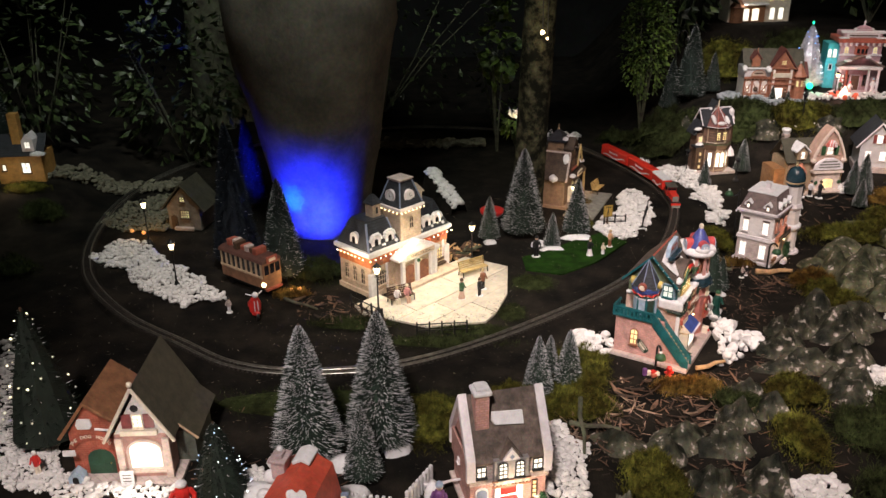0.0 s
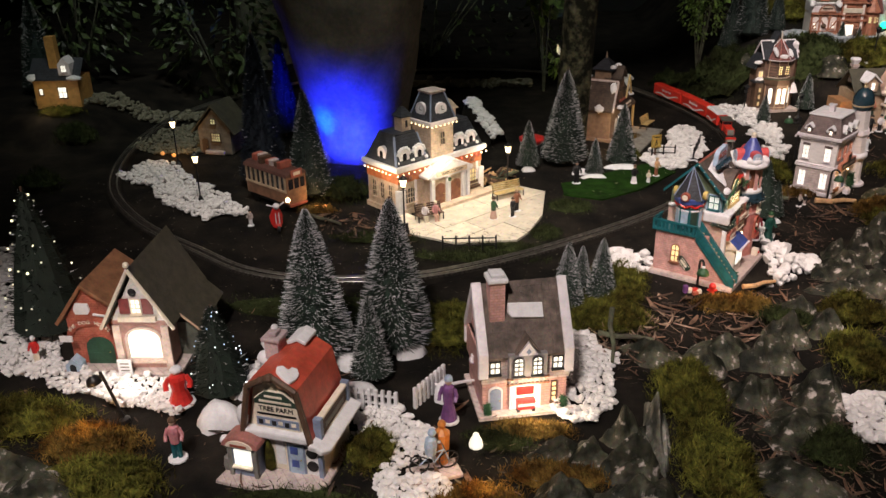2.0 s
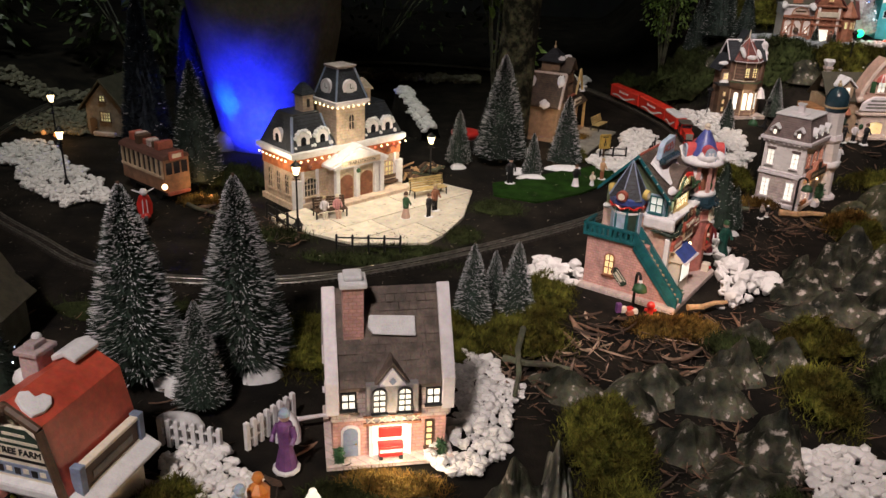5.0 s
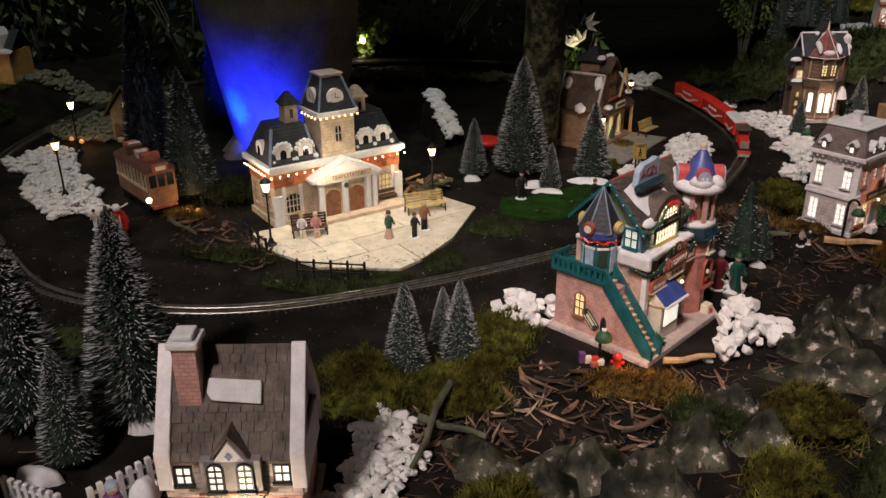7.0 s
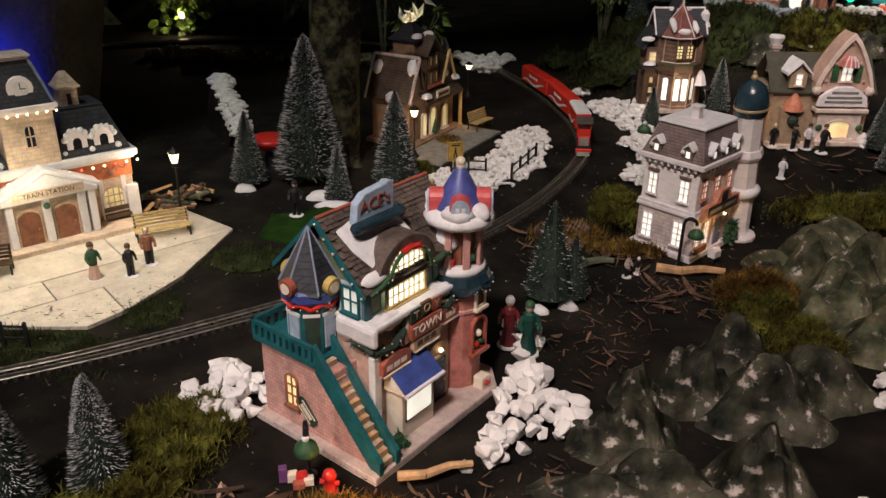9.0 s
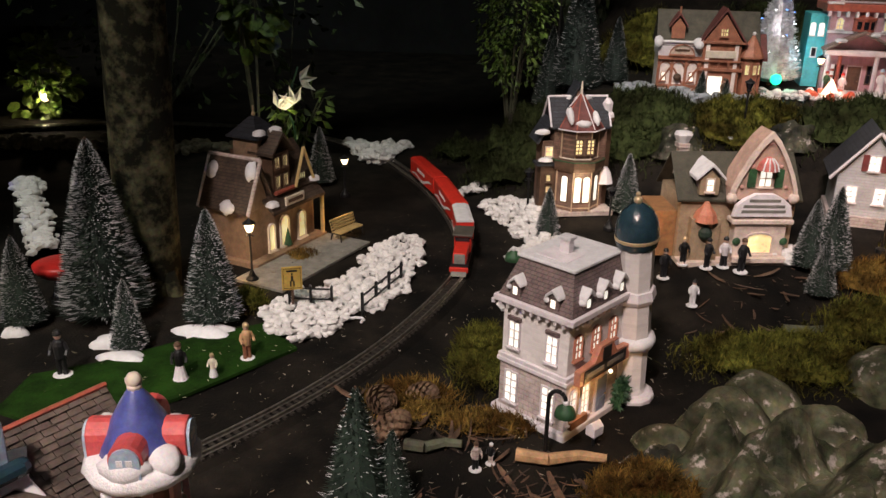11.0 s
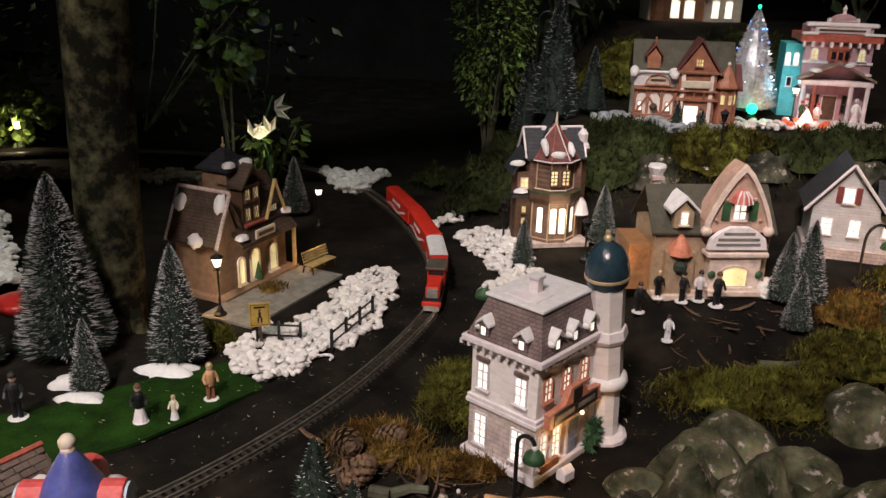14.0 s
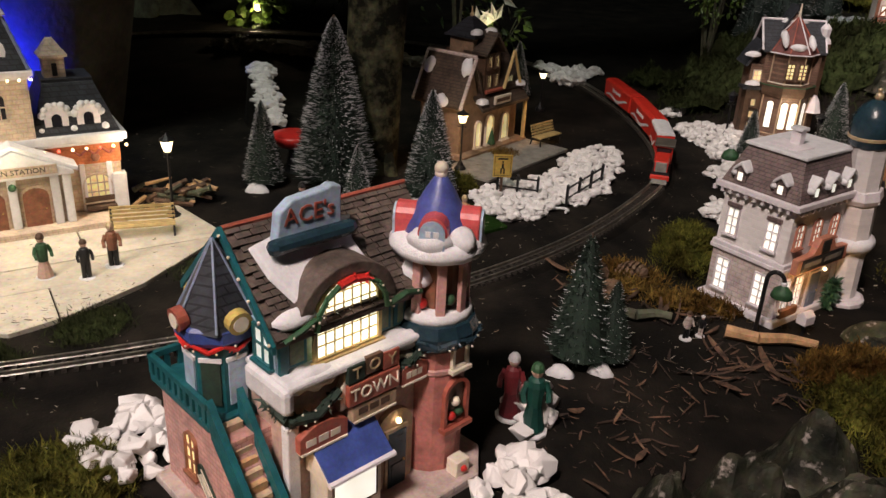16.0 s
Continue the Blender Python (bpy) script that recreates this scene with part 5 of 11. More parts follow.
    # chimneys like little turrets
    for x, zt in ((-0.07, 0.214), (0.072, 0.208)):
        c = part("chimney", Shape().box(x - 0.013, -0.018, 0.15, x + 0.013, 0.01, zt), sand, h, "cream turret chimney", bevel=0.001)
        part("turret_roof", Shape().box(x - 0.017, -0.022, zt, x + 0.017, 0.014, zt + 0.003).frustum(x - 0.016, -0.021, x + 0.016, 0.013, zt + 0.003, (0.012, 0.013), zt + 0.022), SLATE if x < 0 else sand, c)
        part("pane", Shape().box(x - 0.003, -0.0188, zt - 0.024, x + 0.003, -0.018, zt - 0.008), BLACKCLOTH, c)
    # dormers
    for x in (-0.108, -0.064, 0.062, 0.1):
        m = sided("f", Y - 0.008) @ Matrix.Translation((x, 0.12, 0))
        d = part("dormer", Shape().add([(a, b, z) for z in (-0.014, 0.006) for a, b in arch_outline(0.028, 0.034, 1.0)], [tuple(range(11, 22))] + [(i, (i + 1) % 11, 11 + (i + 1) % 11, 11 + i) for i in range(11)]).move(m), LILAC, h, "snow-rimmed arched dormer")
        part("pane", Shape().add([(a, 0.004 + b, 0.0064) for a, b in arch_outline(0.012, 0.02, 1.0)], [tuple(range(11))]).move(m), DARKGLASS, d)
    for y in (0.0,):
        m = sided("l", X - 0.006) @ Matrix.Translation((y, 0.12, 0))
        d = part("dormer", Shape().add([(a, b, z) for z in (-0.014, 0.006) for a, b in arch_outline(0.028, 0.034, 1.0)], [tuple(range(11, 22))] + [(i, (i + 1) % 11, 11 + (i + 1) % 11, 11 + i) for i in range(11)]).move(m), LILAC, h, "snow-rimmed arched dormer")
        part("pane", Shape().add([(a, 0.004 + b, 0.0064) for a, b in arch_outline(0.012, 0.02, 1.0)], [tuple(range(11))]).move(m), DARKGLASS, d)
    rnd = random.Random(17)
    for x in (-0.108, -0.064, 0.062, 0.1):
        m = sided("f", Y - 0.008) @ Matrix.Translation((x, 0.12, 0))
        for k in range(7):
            a = math.pi * (k + 0.5) / 7
            part("snow_lump", Shape().ball((0.0165 * math.cos(a), 0.019 + 0.0165 * math.sin(a), 0.004), rnd.uniform(0.0035, 0.0055), 7).move(m), SNOW, h, smooth=True)
        for u in (-0.019, 0.019):
            part("snow_lump", Shape().ball((u, 0.003, 0.004), rnd.uniform(0.005, 0.007), 8, 1.0).move(m), SNOW, h, smooth=True)
    for x0, x1 in ((-X + 0.004, -0.07), (0.074, X - 0.004)):
        n = 3
        for k in range(n):
            a, b = x0 + (x1 - x0) * k / n, x0 + (x1 - x0) * (k + 1) / n
            tuft_garland("draped_garland", [(a, -Y - 0.003, 0.096), ((a + b) / 2, -Y - 0.0035, 0.088), (b, -Y - 0.003, 0.096)], 0.003, TRIMRED, h, "rust-red draped garland", 40 + k, None, 0.0009)
        part("frieze_boss", Shape().ball(((x0 + x1) / 2, -Y - 0.002, 0.084), 0.006, 9), WOODRED, h, "round brown frieze boss", smooth=True)
    for u in (-0.115, -0.081, 0.083, 0.117):
        part("wall_pier", Shape().box(u - 0.0035, -Y - 0.0025, 0.01, u + 0.0035, -Y, 0.076), LILAC, h, bevel=0.0006)
    # portico
    P = Y + 0.036
    p = part("portico", Shape().box(-0.055, -P + 0.012, 0.01, 0.06, -Y, 0.076), sand, h, "cream pedimented entrance porch", bevel=0.001)
    part("pediment", Shape().alongy([(-0.064, 0.076), (0.069, 0.076), (0.069, 0.081), (0.0025, 0.112), (-0.064, 0.081)], -P, -Y), SNOW, p, "snow-covered pediment", bevel=0.0012)
    part("portico_roof", Shape().alongy([(-0.07, 0.078), (0.0025, 0.113), (0.075, 0.078), (0.075, 0.084), (0.0025, 0.119), (-0.07, 0.084)], -P + 0.003, -Y + 0.004), SNOW, p, bevel=0.0012)
    sg = part("name_panel", Shape().box(-0.046, -P - 0.0012, 0.08, 0.05, -P, 0.092), sand, p)
    sign_text("name_letters", "TRAIN STATION", 0.0095, sided("f", P + 0.0012) @ Matrix.Translation((0.002, 0.086, 0)), IRON, sg)
    for u in (-0.052, -0.003, 0.046, 0.06):
        part("column", Shape().box(u - 0.005, -P + 0.004, 0.01, u + 0.005, -P + 0.013, 0.076), SNOW, p, bevel=0.0012)
    for u in (-0.028, 0.022):
        door(p, "f", P - 0.012, u, 0.01, 0.03, 0.05, WOODRED, sand, 0.7)
    part("wreath", Shape().ball((-0.003, -P + 0.003, 0.066), 0.005, 8), GREENFIR, p)
    part("step", Shape().box(-0.085, -P - 0.012, -0.002, 0.125, -Y, 0.01), sand, h, "cream stone step", bevel=0.001)
    window(h, "f", Y, -0.098, 0.024, 0.03, 0.036, sand, DARKGLASS, 0.8, 4, 3)
    window(h, "f", Y, 0.1, 0.024, 0.034, 0.036, sand, LITDIM, 0.8, 4, 3)
    for u in (-0.03, 0.0, 0.03):
        window(h, "l", X, u, 0.028, 0.013, 0.04, sand, DARKGLASS, 0.9, 2, 3)
    for u in (-0.128, 0.128):
        part("corner_pier", Shape().box(u - 0.009, -Y - 0.006, 0.0, u + 0.009, -Y + 0.006, 0.06), SNOW, h, bevel=0.0015)
    part("wall_bench", Shape().box(0.082, -Y - 0.012, 0.014, 0.12, -Y - 0.002, 0.018).box(0.082, -Y - 0.004, 0.018, 0.12, -Y - 0.002, 0.03), WOODDARK, h)
    # light strings under the eaves
    rnd = random.Random(3)
    for k in range(26):
        if k < 18:
            q = (-X - 0.008 + k * (2 * X + 0.016) / 17, -Y - 0.0105, 0.099)
        else:
            q = (-X - 0.0115, -Y + (k - 17) * 0.0135, 0.099)
        if abs(q[0]) < 0.04 and k < 18:
            continue
        part("string_bulb", Shape().ball(q, 0.002, 6), BULBRED if k in (12, 15) else BULB, h)
    for k in range(7):
        part("string_bulb", Shape().ball((-0.038 + k * 0.0127, -Y - 0.0145, 0.193), 0.0018, 6), BULB, h)
    for k in range(5):
        part("string_bulb", Shape().ball((-0.0435, -Y - 0.004 + k * 0.014, 0.193), 0.0018, 6), BULB, h)
    # forecourt of large slabs
    f = thing("station_forecourt", on(-0.097, 1.954, 48), "cream station forecourt of large paving slabs", "paving", kind="structure")
    edge = [(-0.19, -0.06), (-0.205, -0.108), (-0.15, -0.262), (-0.043, -0.345), (0.013, -0.332), (0.103, -0.288), (0.228, -0.186), (0.2, -0.06)]
    rnd = random.Random(9)
    for x0, y0, x1, y1 in ((-0.21, -0.19, -0.112, -0.06), (-0.11, -0.19, 0.06, -0.1), (0.062, -0.19, 0.24, -0.06), (-0.21, -0.255, -0.052, -0.192), (-0.05, -0.255, 0.24, -0.192), (-0.21, -0.35, 0.006, -0.257), (0.008, -0.35, 0.24, -0.257)):
        poly = edge
        for ax, lim, sgn in ((0, x0, 1), (0, x1, -1), (1, y0, 1), (1, y1, -1)):
            out = []
            for a, b in zip(poly, poly[1:] + poly[:1]):
                da, db = sgn * (a[ax] - lim), sgn * (b[ax] - lim)
                if da >= 0:
                    out.append(a)
                if da * db < 0:
                    f_ = da / (da - db)
                    out.append((a[0] + (b[0] - a[0]) * f_, a[1] + (b[1] - a[1]) * f_))
            poly = out
        part("paving_slab", Shape().prism(poly, -0.004, 0.0025 + rnd.uniform(-0.0006, 0.0006)), PAVING, f, bevel=0.0008)


station()


def tree_farm_shop():
    h = thing("tree_shop", on(-0.147, 0.955, -10), "small shop with worn red gambrel roof and heart-shaped snow", "model house")
    W, D = 0.043, 0.044
    rose = mat("dull_rose_roof", (0.32, 0.13, 0.11), 0.5, var=0.25)
    part("base_plate", Shape().prism([(-0.078, -0.086), (-0.01, -0.088), (0.05, -0.082), (0.066, -0.05), (0.064, 0.056), (-0.06, 0.056)], -0.004, 0.003), STONEWALL, h, "snowy stone base", bevel=0.002)
    part("wall", Shape().box(-0.052, -D, 0.003, 0.056, D, 0.062), CREAM, h, "cream shop wall", bevel=0.0008)
    part("gable_wall", Shape().alongy([(-W, 0.062), (W, 0.062), (W * 0.72, 0.128), (0, 0.147), (-W * 0.72, 0.128)], -D, D), CREAM, h)
    pr = [(-W - 0.004, 0.058), (-W * 0.76, 0.132), (0, 0.151), (W * 0.76, 0.132), (W + 0.004, 0.058)]
    for a, b in zip(pr, pr[1:]):
        part("roof_slope", Shape().alongy([(a[0], a[1] - 0.001), (b[0], b[1] - 0.001), (b[0] * 1.04, b[1] + 0.0045), (a[0] * 1.04, a[1] + 0.0045)], -D - 0.01, D + 0.012), REDROOF, h, "worn red roof slope", bevel=0.0006)
    for a, b in zip(pr, pr[1:]):
        part("verge_log", Shape().rod((a[0], -D - 0.012, a[1] + 0.002), (b[0], -D - 0.012, b[1] + 0.002), 0.0042, 7), WOODDARK, h, "dark rough verge log")
    part("verge_knot", Shape().ball((0, -D - 0.013, 0.151), 0.0065, 7).ball((-0.012, -D - 0.014, 0.147), 0.005, 7), WOODDARK, h)
    # name panel in the gable
    g = part("name_panel", Shape().alongy([(-0.031, 0.066), (0.031, 0.066), (0.029, 0.112), (0.012, 0.126), (-0.014, 0.126), (-0.03, 0.112)], -D - 0.005, -D - 0.001), CREAM, h, "white panel with dark lettering", bevel=0.001)
    part("panel_head", Shape().alongy([(-0.029, 0.106), (0.029, 0.106), (0.0285, 0.1115), (0.0115, 0.125), (-0.0135, 0.125), (-0.0295, 0.1115)], -D - 0.0056, -D - 0.005), DARKGREEN, g, "dark green head of the panel")
    for z, a, b in ((0.1185, -0.014, 0.01), (0.111, -0.022, 0.022)):
        part("lettering_bar", Shape().box(a, -D - 0.0061, z - 0.0015, b, -D - 0.0056, z + 0.0015), CREAM, g)
    sign_text("panel_letters", "TREE FARM", 0.0095, sided("f", D + 0.0054) @ Matrix.Translation((0.0, 0.0995, 0)), IRON, g)
    for z, a, b in ((0.0915, -0.027, 0.027),):
        part("lettering_bar", Shape().box(a, -D - 0.0056, z - 0.0014, b, -D - 0.005, z + 0.0014), IRON, g)
    part("drawn_panel", Shape().box(-0.028, -D - 0.0062, 0.074, 0.03, -D - 0.005, 0.086), GREYBLUE, g, "grey picture strip under the letters")
    for i in range(6):
        part("drawn_mark", Shape().box(-0.025 + i * 0.009, -D - 0.0068, 0.076 + 0.002 * (i % 2), -0.019 + i * 0.009, -D - 0.0062, 0.083), (IRON, CREAM)[i % 2], g)
    part("snow_sill", Shape().box(-W - 0.002, -D - 0.014, 0.058, W, -D, 0.07), SNOW, h, "snowy sill over the shop front", bevel=0.003)
    part("left_snow", Shape().ball((-W - 0.006, -D - 0.004, 0.082), 0.008, 8, 2.2), SNOW, h, smooth=True)
    # hooded booth in front
    b = part("booth", Shape().box(-0.064, -D - 0.024, 0.0, -0.024, -D, 0.05), GREYBLUE, h, "grey-blue ticket booth", bevel=0.0008)
    for u in (-0.062, -0.027):
        part("booth_post", Shape().box(u - 0.0025, -D - 0.027, 0.0, u + 0.0035, -D - 0.022, 0.05), GREYPAVE, b, bevel=0.0006)
    part("pane", Shape().box(-0.056, -D - 0.0252, 0.02, -0.032, -D - 0.024, 0.043), LITWHITE, b)
    part("serving_hatch", Shape().box(-0.058, -D - 0.03, 0.017, -0.03, -D - 0.024, 0.0195), CREAM, b)
    arc = [(-0.0445 + 0.026 * math.cos(math.pi * i / 8), 0.05 + 0.016 * math.sin(math.pi * i / 8)) for i in range(9)]
    part("booth_roof", Shape().alongy(arc, -D - 0.03, -D), rose, b, "dull red rounded roof", bevel=0.001)
    arc = [(-0.0445 + 0.019 * math.cos(math.pi * i / 8), 0.051 + 0.0105 * math.sin(math.pi * i / 8)) for i in range(9)]
    part("booth_sign", Shape().alongy(arc, -D - 0.0315, -D - 0.03), CREAM, b)
    part("lettering_bar", Shape().box(-0.056, -D - 0.0322, 0.0525, -0.033, -D - 0.0315, 0.056), TRIMRED, b)
    part("snow_ball", Shape().ball((-0.07, -D - 0.02, 0.052), 0.0066, 8), SNOW, b, smooth=True)
    part("barrel", Shape().lathe(-0.072, -D - 0.014, [(0.006, 0.0), (0.0075, 0.009), (0.006, 0.018), (0.006, 0.02), (0.002, 0.024)], 10), GREYPAVE, h, "grey barrel with snow")
    part("ivy", Shape().lathe(-0.017, -D - 0.005, [(0.001, 0.002), (0.007, 0.008), (0.006, 0.035), (0.0005, 0.055)], 9), MOSS, h, "olive fir by the door")
    part("wall_poster", Shape().box(-0.009, -D - 0.001, 0.012, 0.004, -D, 0.05), SNOW, h)
    door(h, "f", D, 0.02, 0.003, 0.02, 0.05, PALEBLUE, GREYBLUE, 0)
    for u0, z0 in ((0.017, 0.034), (0.018, 0.014)):
        part("door_panel", Shape().box(u0 - 0.004, -D - 0.0046, z0, u0 + 0.006, -D - 0.003, z0 + 0.01), BLUE, h)
    part("white_panel", Shape().box(0.034, -D - 0.0015, 0.004, 0.05, -D, 0.05), SNOW, h)
    for v in (0.018, 0.038):
        part("round_sign", Shape().lathe(0.042, 0, [(0.0005, 0), (0.0078, 0), (0.0078, 0.002), (0.0005, 0.002)], 14).move(Matrix.Translation((0, -D - 0.003, v)) @ Matrix.Rotation(radians(90), 4, "X") @ Matrix.Translation((0, 0, -0.002))), IRON, h)
    part("porch_post", Shape().box(0.051, -D - 0.004, 0.0, 0.057, -D + 0.002, 0.058), GREYBLUE, h)
    part("door_lamp", Shape().box(0.006, -D - 0.008, 0.052, 0.034, -D, 0.062), GREYPAVE, h, bevel=0.001)
    # side ledge with snow and a board
    m = Matrix.Translation((0.052, 0.0, 0.056)) @ Matrix.Rotation(radians(24), 4, "Y")
    led = Shape().prism([(-0.012, -D - 0.004), (-0.006, -D - 0.02), (0.004, -D - 0.016), (0.012, -D - 0.018), (0.02, -D - 0.006), (0.02, D + 0.012), (-0.012, D + 0.012)], -0.003, 0.006)
    part("snow_ledge", led.move(m), SNOW, h, "thick snow on the side ledge", bevel=0.0025)
    t = part("side_sign", Shape().box(0.049, -0.038, 0.056, 0.054, 0.046, 0.084), WOODDARK, h, "dark sign board with cream frame", bevel=0.001)
    part("sign_cap", Shape().box(0.047, -0.042, 0.084, 0.056, 0.05, 0.088), CREAM, t, bevel=0.001)
    part("lettering_bar", Shape().box(0.054, -0.025, 0.066, 0.0546, 0.035, 0.074), GREYPAVE, t)
    for y in (-0.04, 0.048):
        part("sign_post", Shape().box(0.046, y - 0.004, 0.05, 0.057, y + 0.004, 0.09), GREYBLUE, t, bevel=0.0008)
    # heart of snow, ridge snow, chimney
    ang = math.atan2(0.019, W * 0.76)
    m = Matrix.Translation((W * 0.36, -D + 0.006, 0.1475)) @ Matrix.Rotation(ang, 4, "Y") @ Matrix.Rotation(radians(35), 4, "Z")
    heart = [(0.0, -0.017), (0.009, -0.01), (0.0145, 0.0), (0.013, 0.009), (0.006, 0.011), (0.0, 0.0055), (-0.006, 0.011), (-0.014, 0.008), (-0.0155, 0.0), (-0.009, -0.01)]
    part("heart_snow", Shape().prism(heart, -0.002, 0.0036).move(m), SNOW, h, "heart-shaped snow patch", bevel=0.0014)
    part("ridge_snow", Shape().alongy([(-0.014, 0.15), (0.0, 0.157), (0.012, 0.152), (0.013, 0.157), (0.0, 0.163), (-0.015, 0.156)], 0.022, D + 0.014), SNOW, h, "snow slab on the ridge", bevel=0.0015)
    part("chimney", Shape().box(-0.042, 0.012, 0.09, -0.022, 0.036, 0.158), mat("rosy_grey_plaster", (0.42, 0.33, 0.33), 0.6), h, bevel=0.001)
    part("chimney_cap", Shape().box(-0.045, 0.009, 0.158, -0.019, 0.039, 0.163).box(-0.038, 0.016, 0.163, -0.026, 0.032, 0.169), bpy.data.materials["rosy_grey_plaster"], h, bevel=0.001)
    for i, (x, y, z, r) in enumerate(((-0.046, 0.02, 0.128, 0.012), (-0.05, -0.002, 0.112, 0.011), (-0.044, -0.016, 0.116, 0.008), (-0.048, 0.036, 0.14, 0.011), (-0.034, 0.03, 0.17, 0.005))):
        part("snow_lump", Shape().ball((x, y, z), r, 9, 0.85), SNOW, h, smooth=True)


tree_farm_shop()


def dog_house():
    h = thing("pet_shop", on(-0.478, 1.2, 4), "red brick shop with two gables and a bright arched window", "model house")
    F = 0.066
    part("base_plate", Shape().box(-0.1, -F - 0.02, -0.004, 0.09, 0.09, 0.003), STONEWALL, h, bevel=0.001)
    part("red_wall", Shape().box(-0.092, -F + 0.014, 0.0, -0.008, 0.07, 0.084), REDBRICK, h, bevel=0.0008)
    part("red_gable", Shape().alongy([(-0.092, 0.084), (-0.008, 0.084), (-0.008, 0.1), (-0.056, 0.137)], -F + 0.014, 0.06), REDBRICK, h)
    part("front_wall", Shape().box(-0.012, -F, 0.0, 0.072, 0.08, 0.088), mat("dusty_rose_wall", (0.36, 0.2, 0.17), 0.6, var=0.25), h, bevel=0.0008)
    part("front_gable", Shape().alongy([(-0.012, 0.088), (0.072, 0.088), (0.03, 0.163)], -F, 0.07), mat("grey_white_board", (0.55, 0.52, 0.5), 0.6, var=0.2), h)
    part("main_roof", Shape().alongy([(-0.022, 0.078), (0.03, 0.172), (0.082, 0.078), (0.086, 0.08), (0.03, 0.18), (-0.026, 0.08)], -F - 0.008, 0.1), OLIVEROOF, h, "dark olive steep roof", bevel=0.0008)
    part("side_roof", Shape().alongy([(0.07, 0.09), (0.112, 0.052), (0.114, 0.055), (0.072, 0.095)], -0.034, 0.095), OLIVEROOF, h, "dark lean-to roof", bevel=0.0008)
    part("side_barge", Shape().rod((0.072, -0.035, 0.093), (0.113, -0.035, 0.054), 0.002, 6), TANWALL, h)
    part("side_wall", Shape().box(0.07, -0.024, 0.0, 0.104, 0.08, 0.062), mat("grey_green_wall", (0.1, 0.11, 0.09), 0.6, var=0.3), h)
    part("left_roof", Shape().alongy([(-0.103, 0.074), (-0.056, 0.138), (-0.004, 0.098), (-0.004, 0.105), (-0.056, 0.146), (-0.108, 0.077)], -F + 0.006, 0.08), TILEROOF, h, "orange-brown tiled roof", bevel=0.0008)
    for a, b in (((-0.027, 0.078), (0.03, 0.178)), ((0.03, 0.178), (0.087, 0.078))):
        part("barge_board", Shape().rod((a[0], -F - 0.009, a[1]), (b[0], -F - 0.009, b[1]), 0.003, 6), CREAM, h)
    part("finial", Shape().ball((0.03, -F - 0.008, 0.186), 0.005, 8), CREAM, h)
    window(h, "f", F, 0.03, 0.102, 0.013, 0.022, CREAM, LITWHITE, 0, 2, 3)
    for u in (0.012, 0.048):
        part("shutter", Shape().box(u - 0.008, 0.1, 0, u + 0.008, 0.126, 0.002).move(sided("f", F)), mat("maroon_paint", (0.18, 0.04, 0.04), 0.5) if u < 0.02 else bpy.data.materials["maroon_paint"], h)
    part("flower_box", Shape().box(0.0, 0.088, 0, 0.06, 0.097, 0.007).move(sided("f", F)), CREAM, h, "cream picket flower box", bevel=0.001)
    part("weather_vane", Shape().ball((0.028, 0.137, 0.001), 0.007, 8, 0.6).move(sided("f", F)), IRON, h, "dark round gable ornament")
    window(h, "f", F, 0.034, 0.022, 0.052, 0.052, mat("pale_stone_trim", (0.6, 0.48, 0.42), 0.6), LITWHITE, 0.75, 1, 1, 0.004, 0.004)
    for u in (-0.006, 0.07):
        part("pilaster", Shape().box(u - 0.006, 0.002, 0, u + 0.006, 0.08, 0.005).move(sided("f", F)), bpy.data.materials["pale_stone_trim"], h, bevel=0.0008)
    door(h, "f", F - 0.014, -0.045, 0.002, 0.044, 0.05, mat("bottle_green_door", (0.02, 0.06, 0.035), 0.5, var=0.3), TRIMRED, 0.9)
    a = part("sign_arch", Shape().add([(-0.05 + r * math.cos(t), 0.055 + r * 0.55 * math.sin(t), z) for z in (0, 0.004) for r in (0.034, 0.044) for t in [math.pi * i / 10 for i in range(11)]], [(22 + i, 22 + i + 1, 33 + i + 1, 33 + i) for i in range(10)] + [(11 + i, 33 + i, 33 + i + 1, 11 + i + 1) for i in range(10)]).move(sided("f", F - 0.014)), TRIMRED, h, "arched red sign with pale lettering")
    for i, c in enumerate("THE DOG HOUSE"):
        if c != " ":
            b = radians(158 - 136 * i / 12)
            sign_text("sign_letter", c, 0.0086, sided("f", F - 0.0095) @ Matrix.Translation((-0.056 + 0.033 * math.cos(b), 0.056 + 0.0225 * math.sin(b), 0)) @ Matrix.Rotation((b - math.pi / 2) * 0.55, 4, "Z"), CREAM, a)
    part("dog_cutout", Shape().add([(-0.062 + x, 0.092 + y, z) for z in (0, 0.003) for x, y in ((-0.012, 0), (0.008, 0), (0.012, 0.006), (0.01, 0.018), (-0.01, 0.019), (-0.014, 0.008))], [tuple(range(6, 12))] + [(i, (i + 1) % 6, 6 + (i + 1) % 6, 6 + i) for i in range(6)]).move(sided("f", F - 0.014)), SNOW, h, "white cut-out shape on the wall")
    part("bone", Shape().rod((-0.046, 0.092, 0.003), (-0.018, 0.088, 0.003), 0.0022, 6).ball((-0.018, 0.088, 0.003), 0.004, 6).move(sided("f", F - 0.014)), SNOW, h)
    k = part("kennel", Shape().alongy([(-0.094, 0.0), (-0.07, 0.0), (-0.07, 0.014), (-0.082, 0.026), (-0.094, 0.014)], -F - 0.014, -F + 0.006), PALEBLUE, h, "pale blue little kennel", bevel=0.0006)
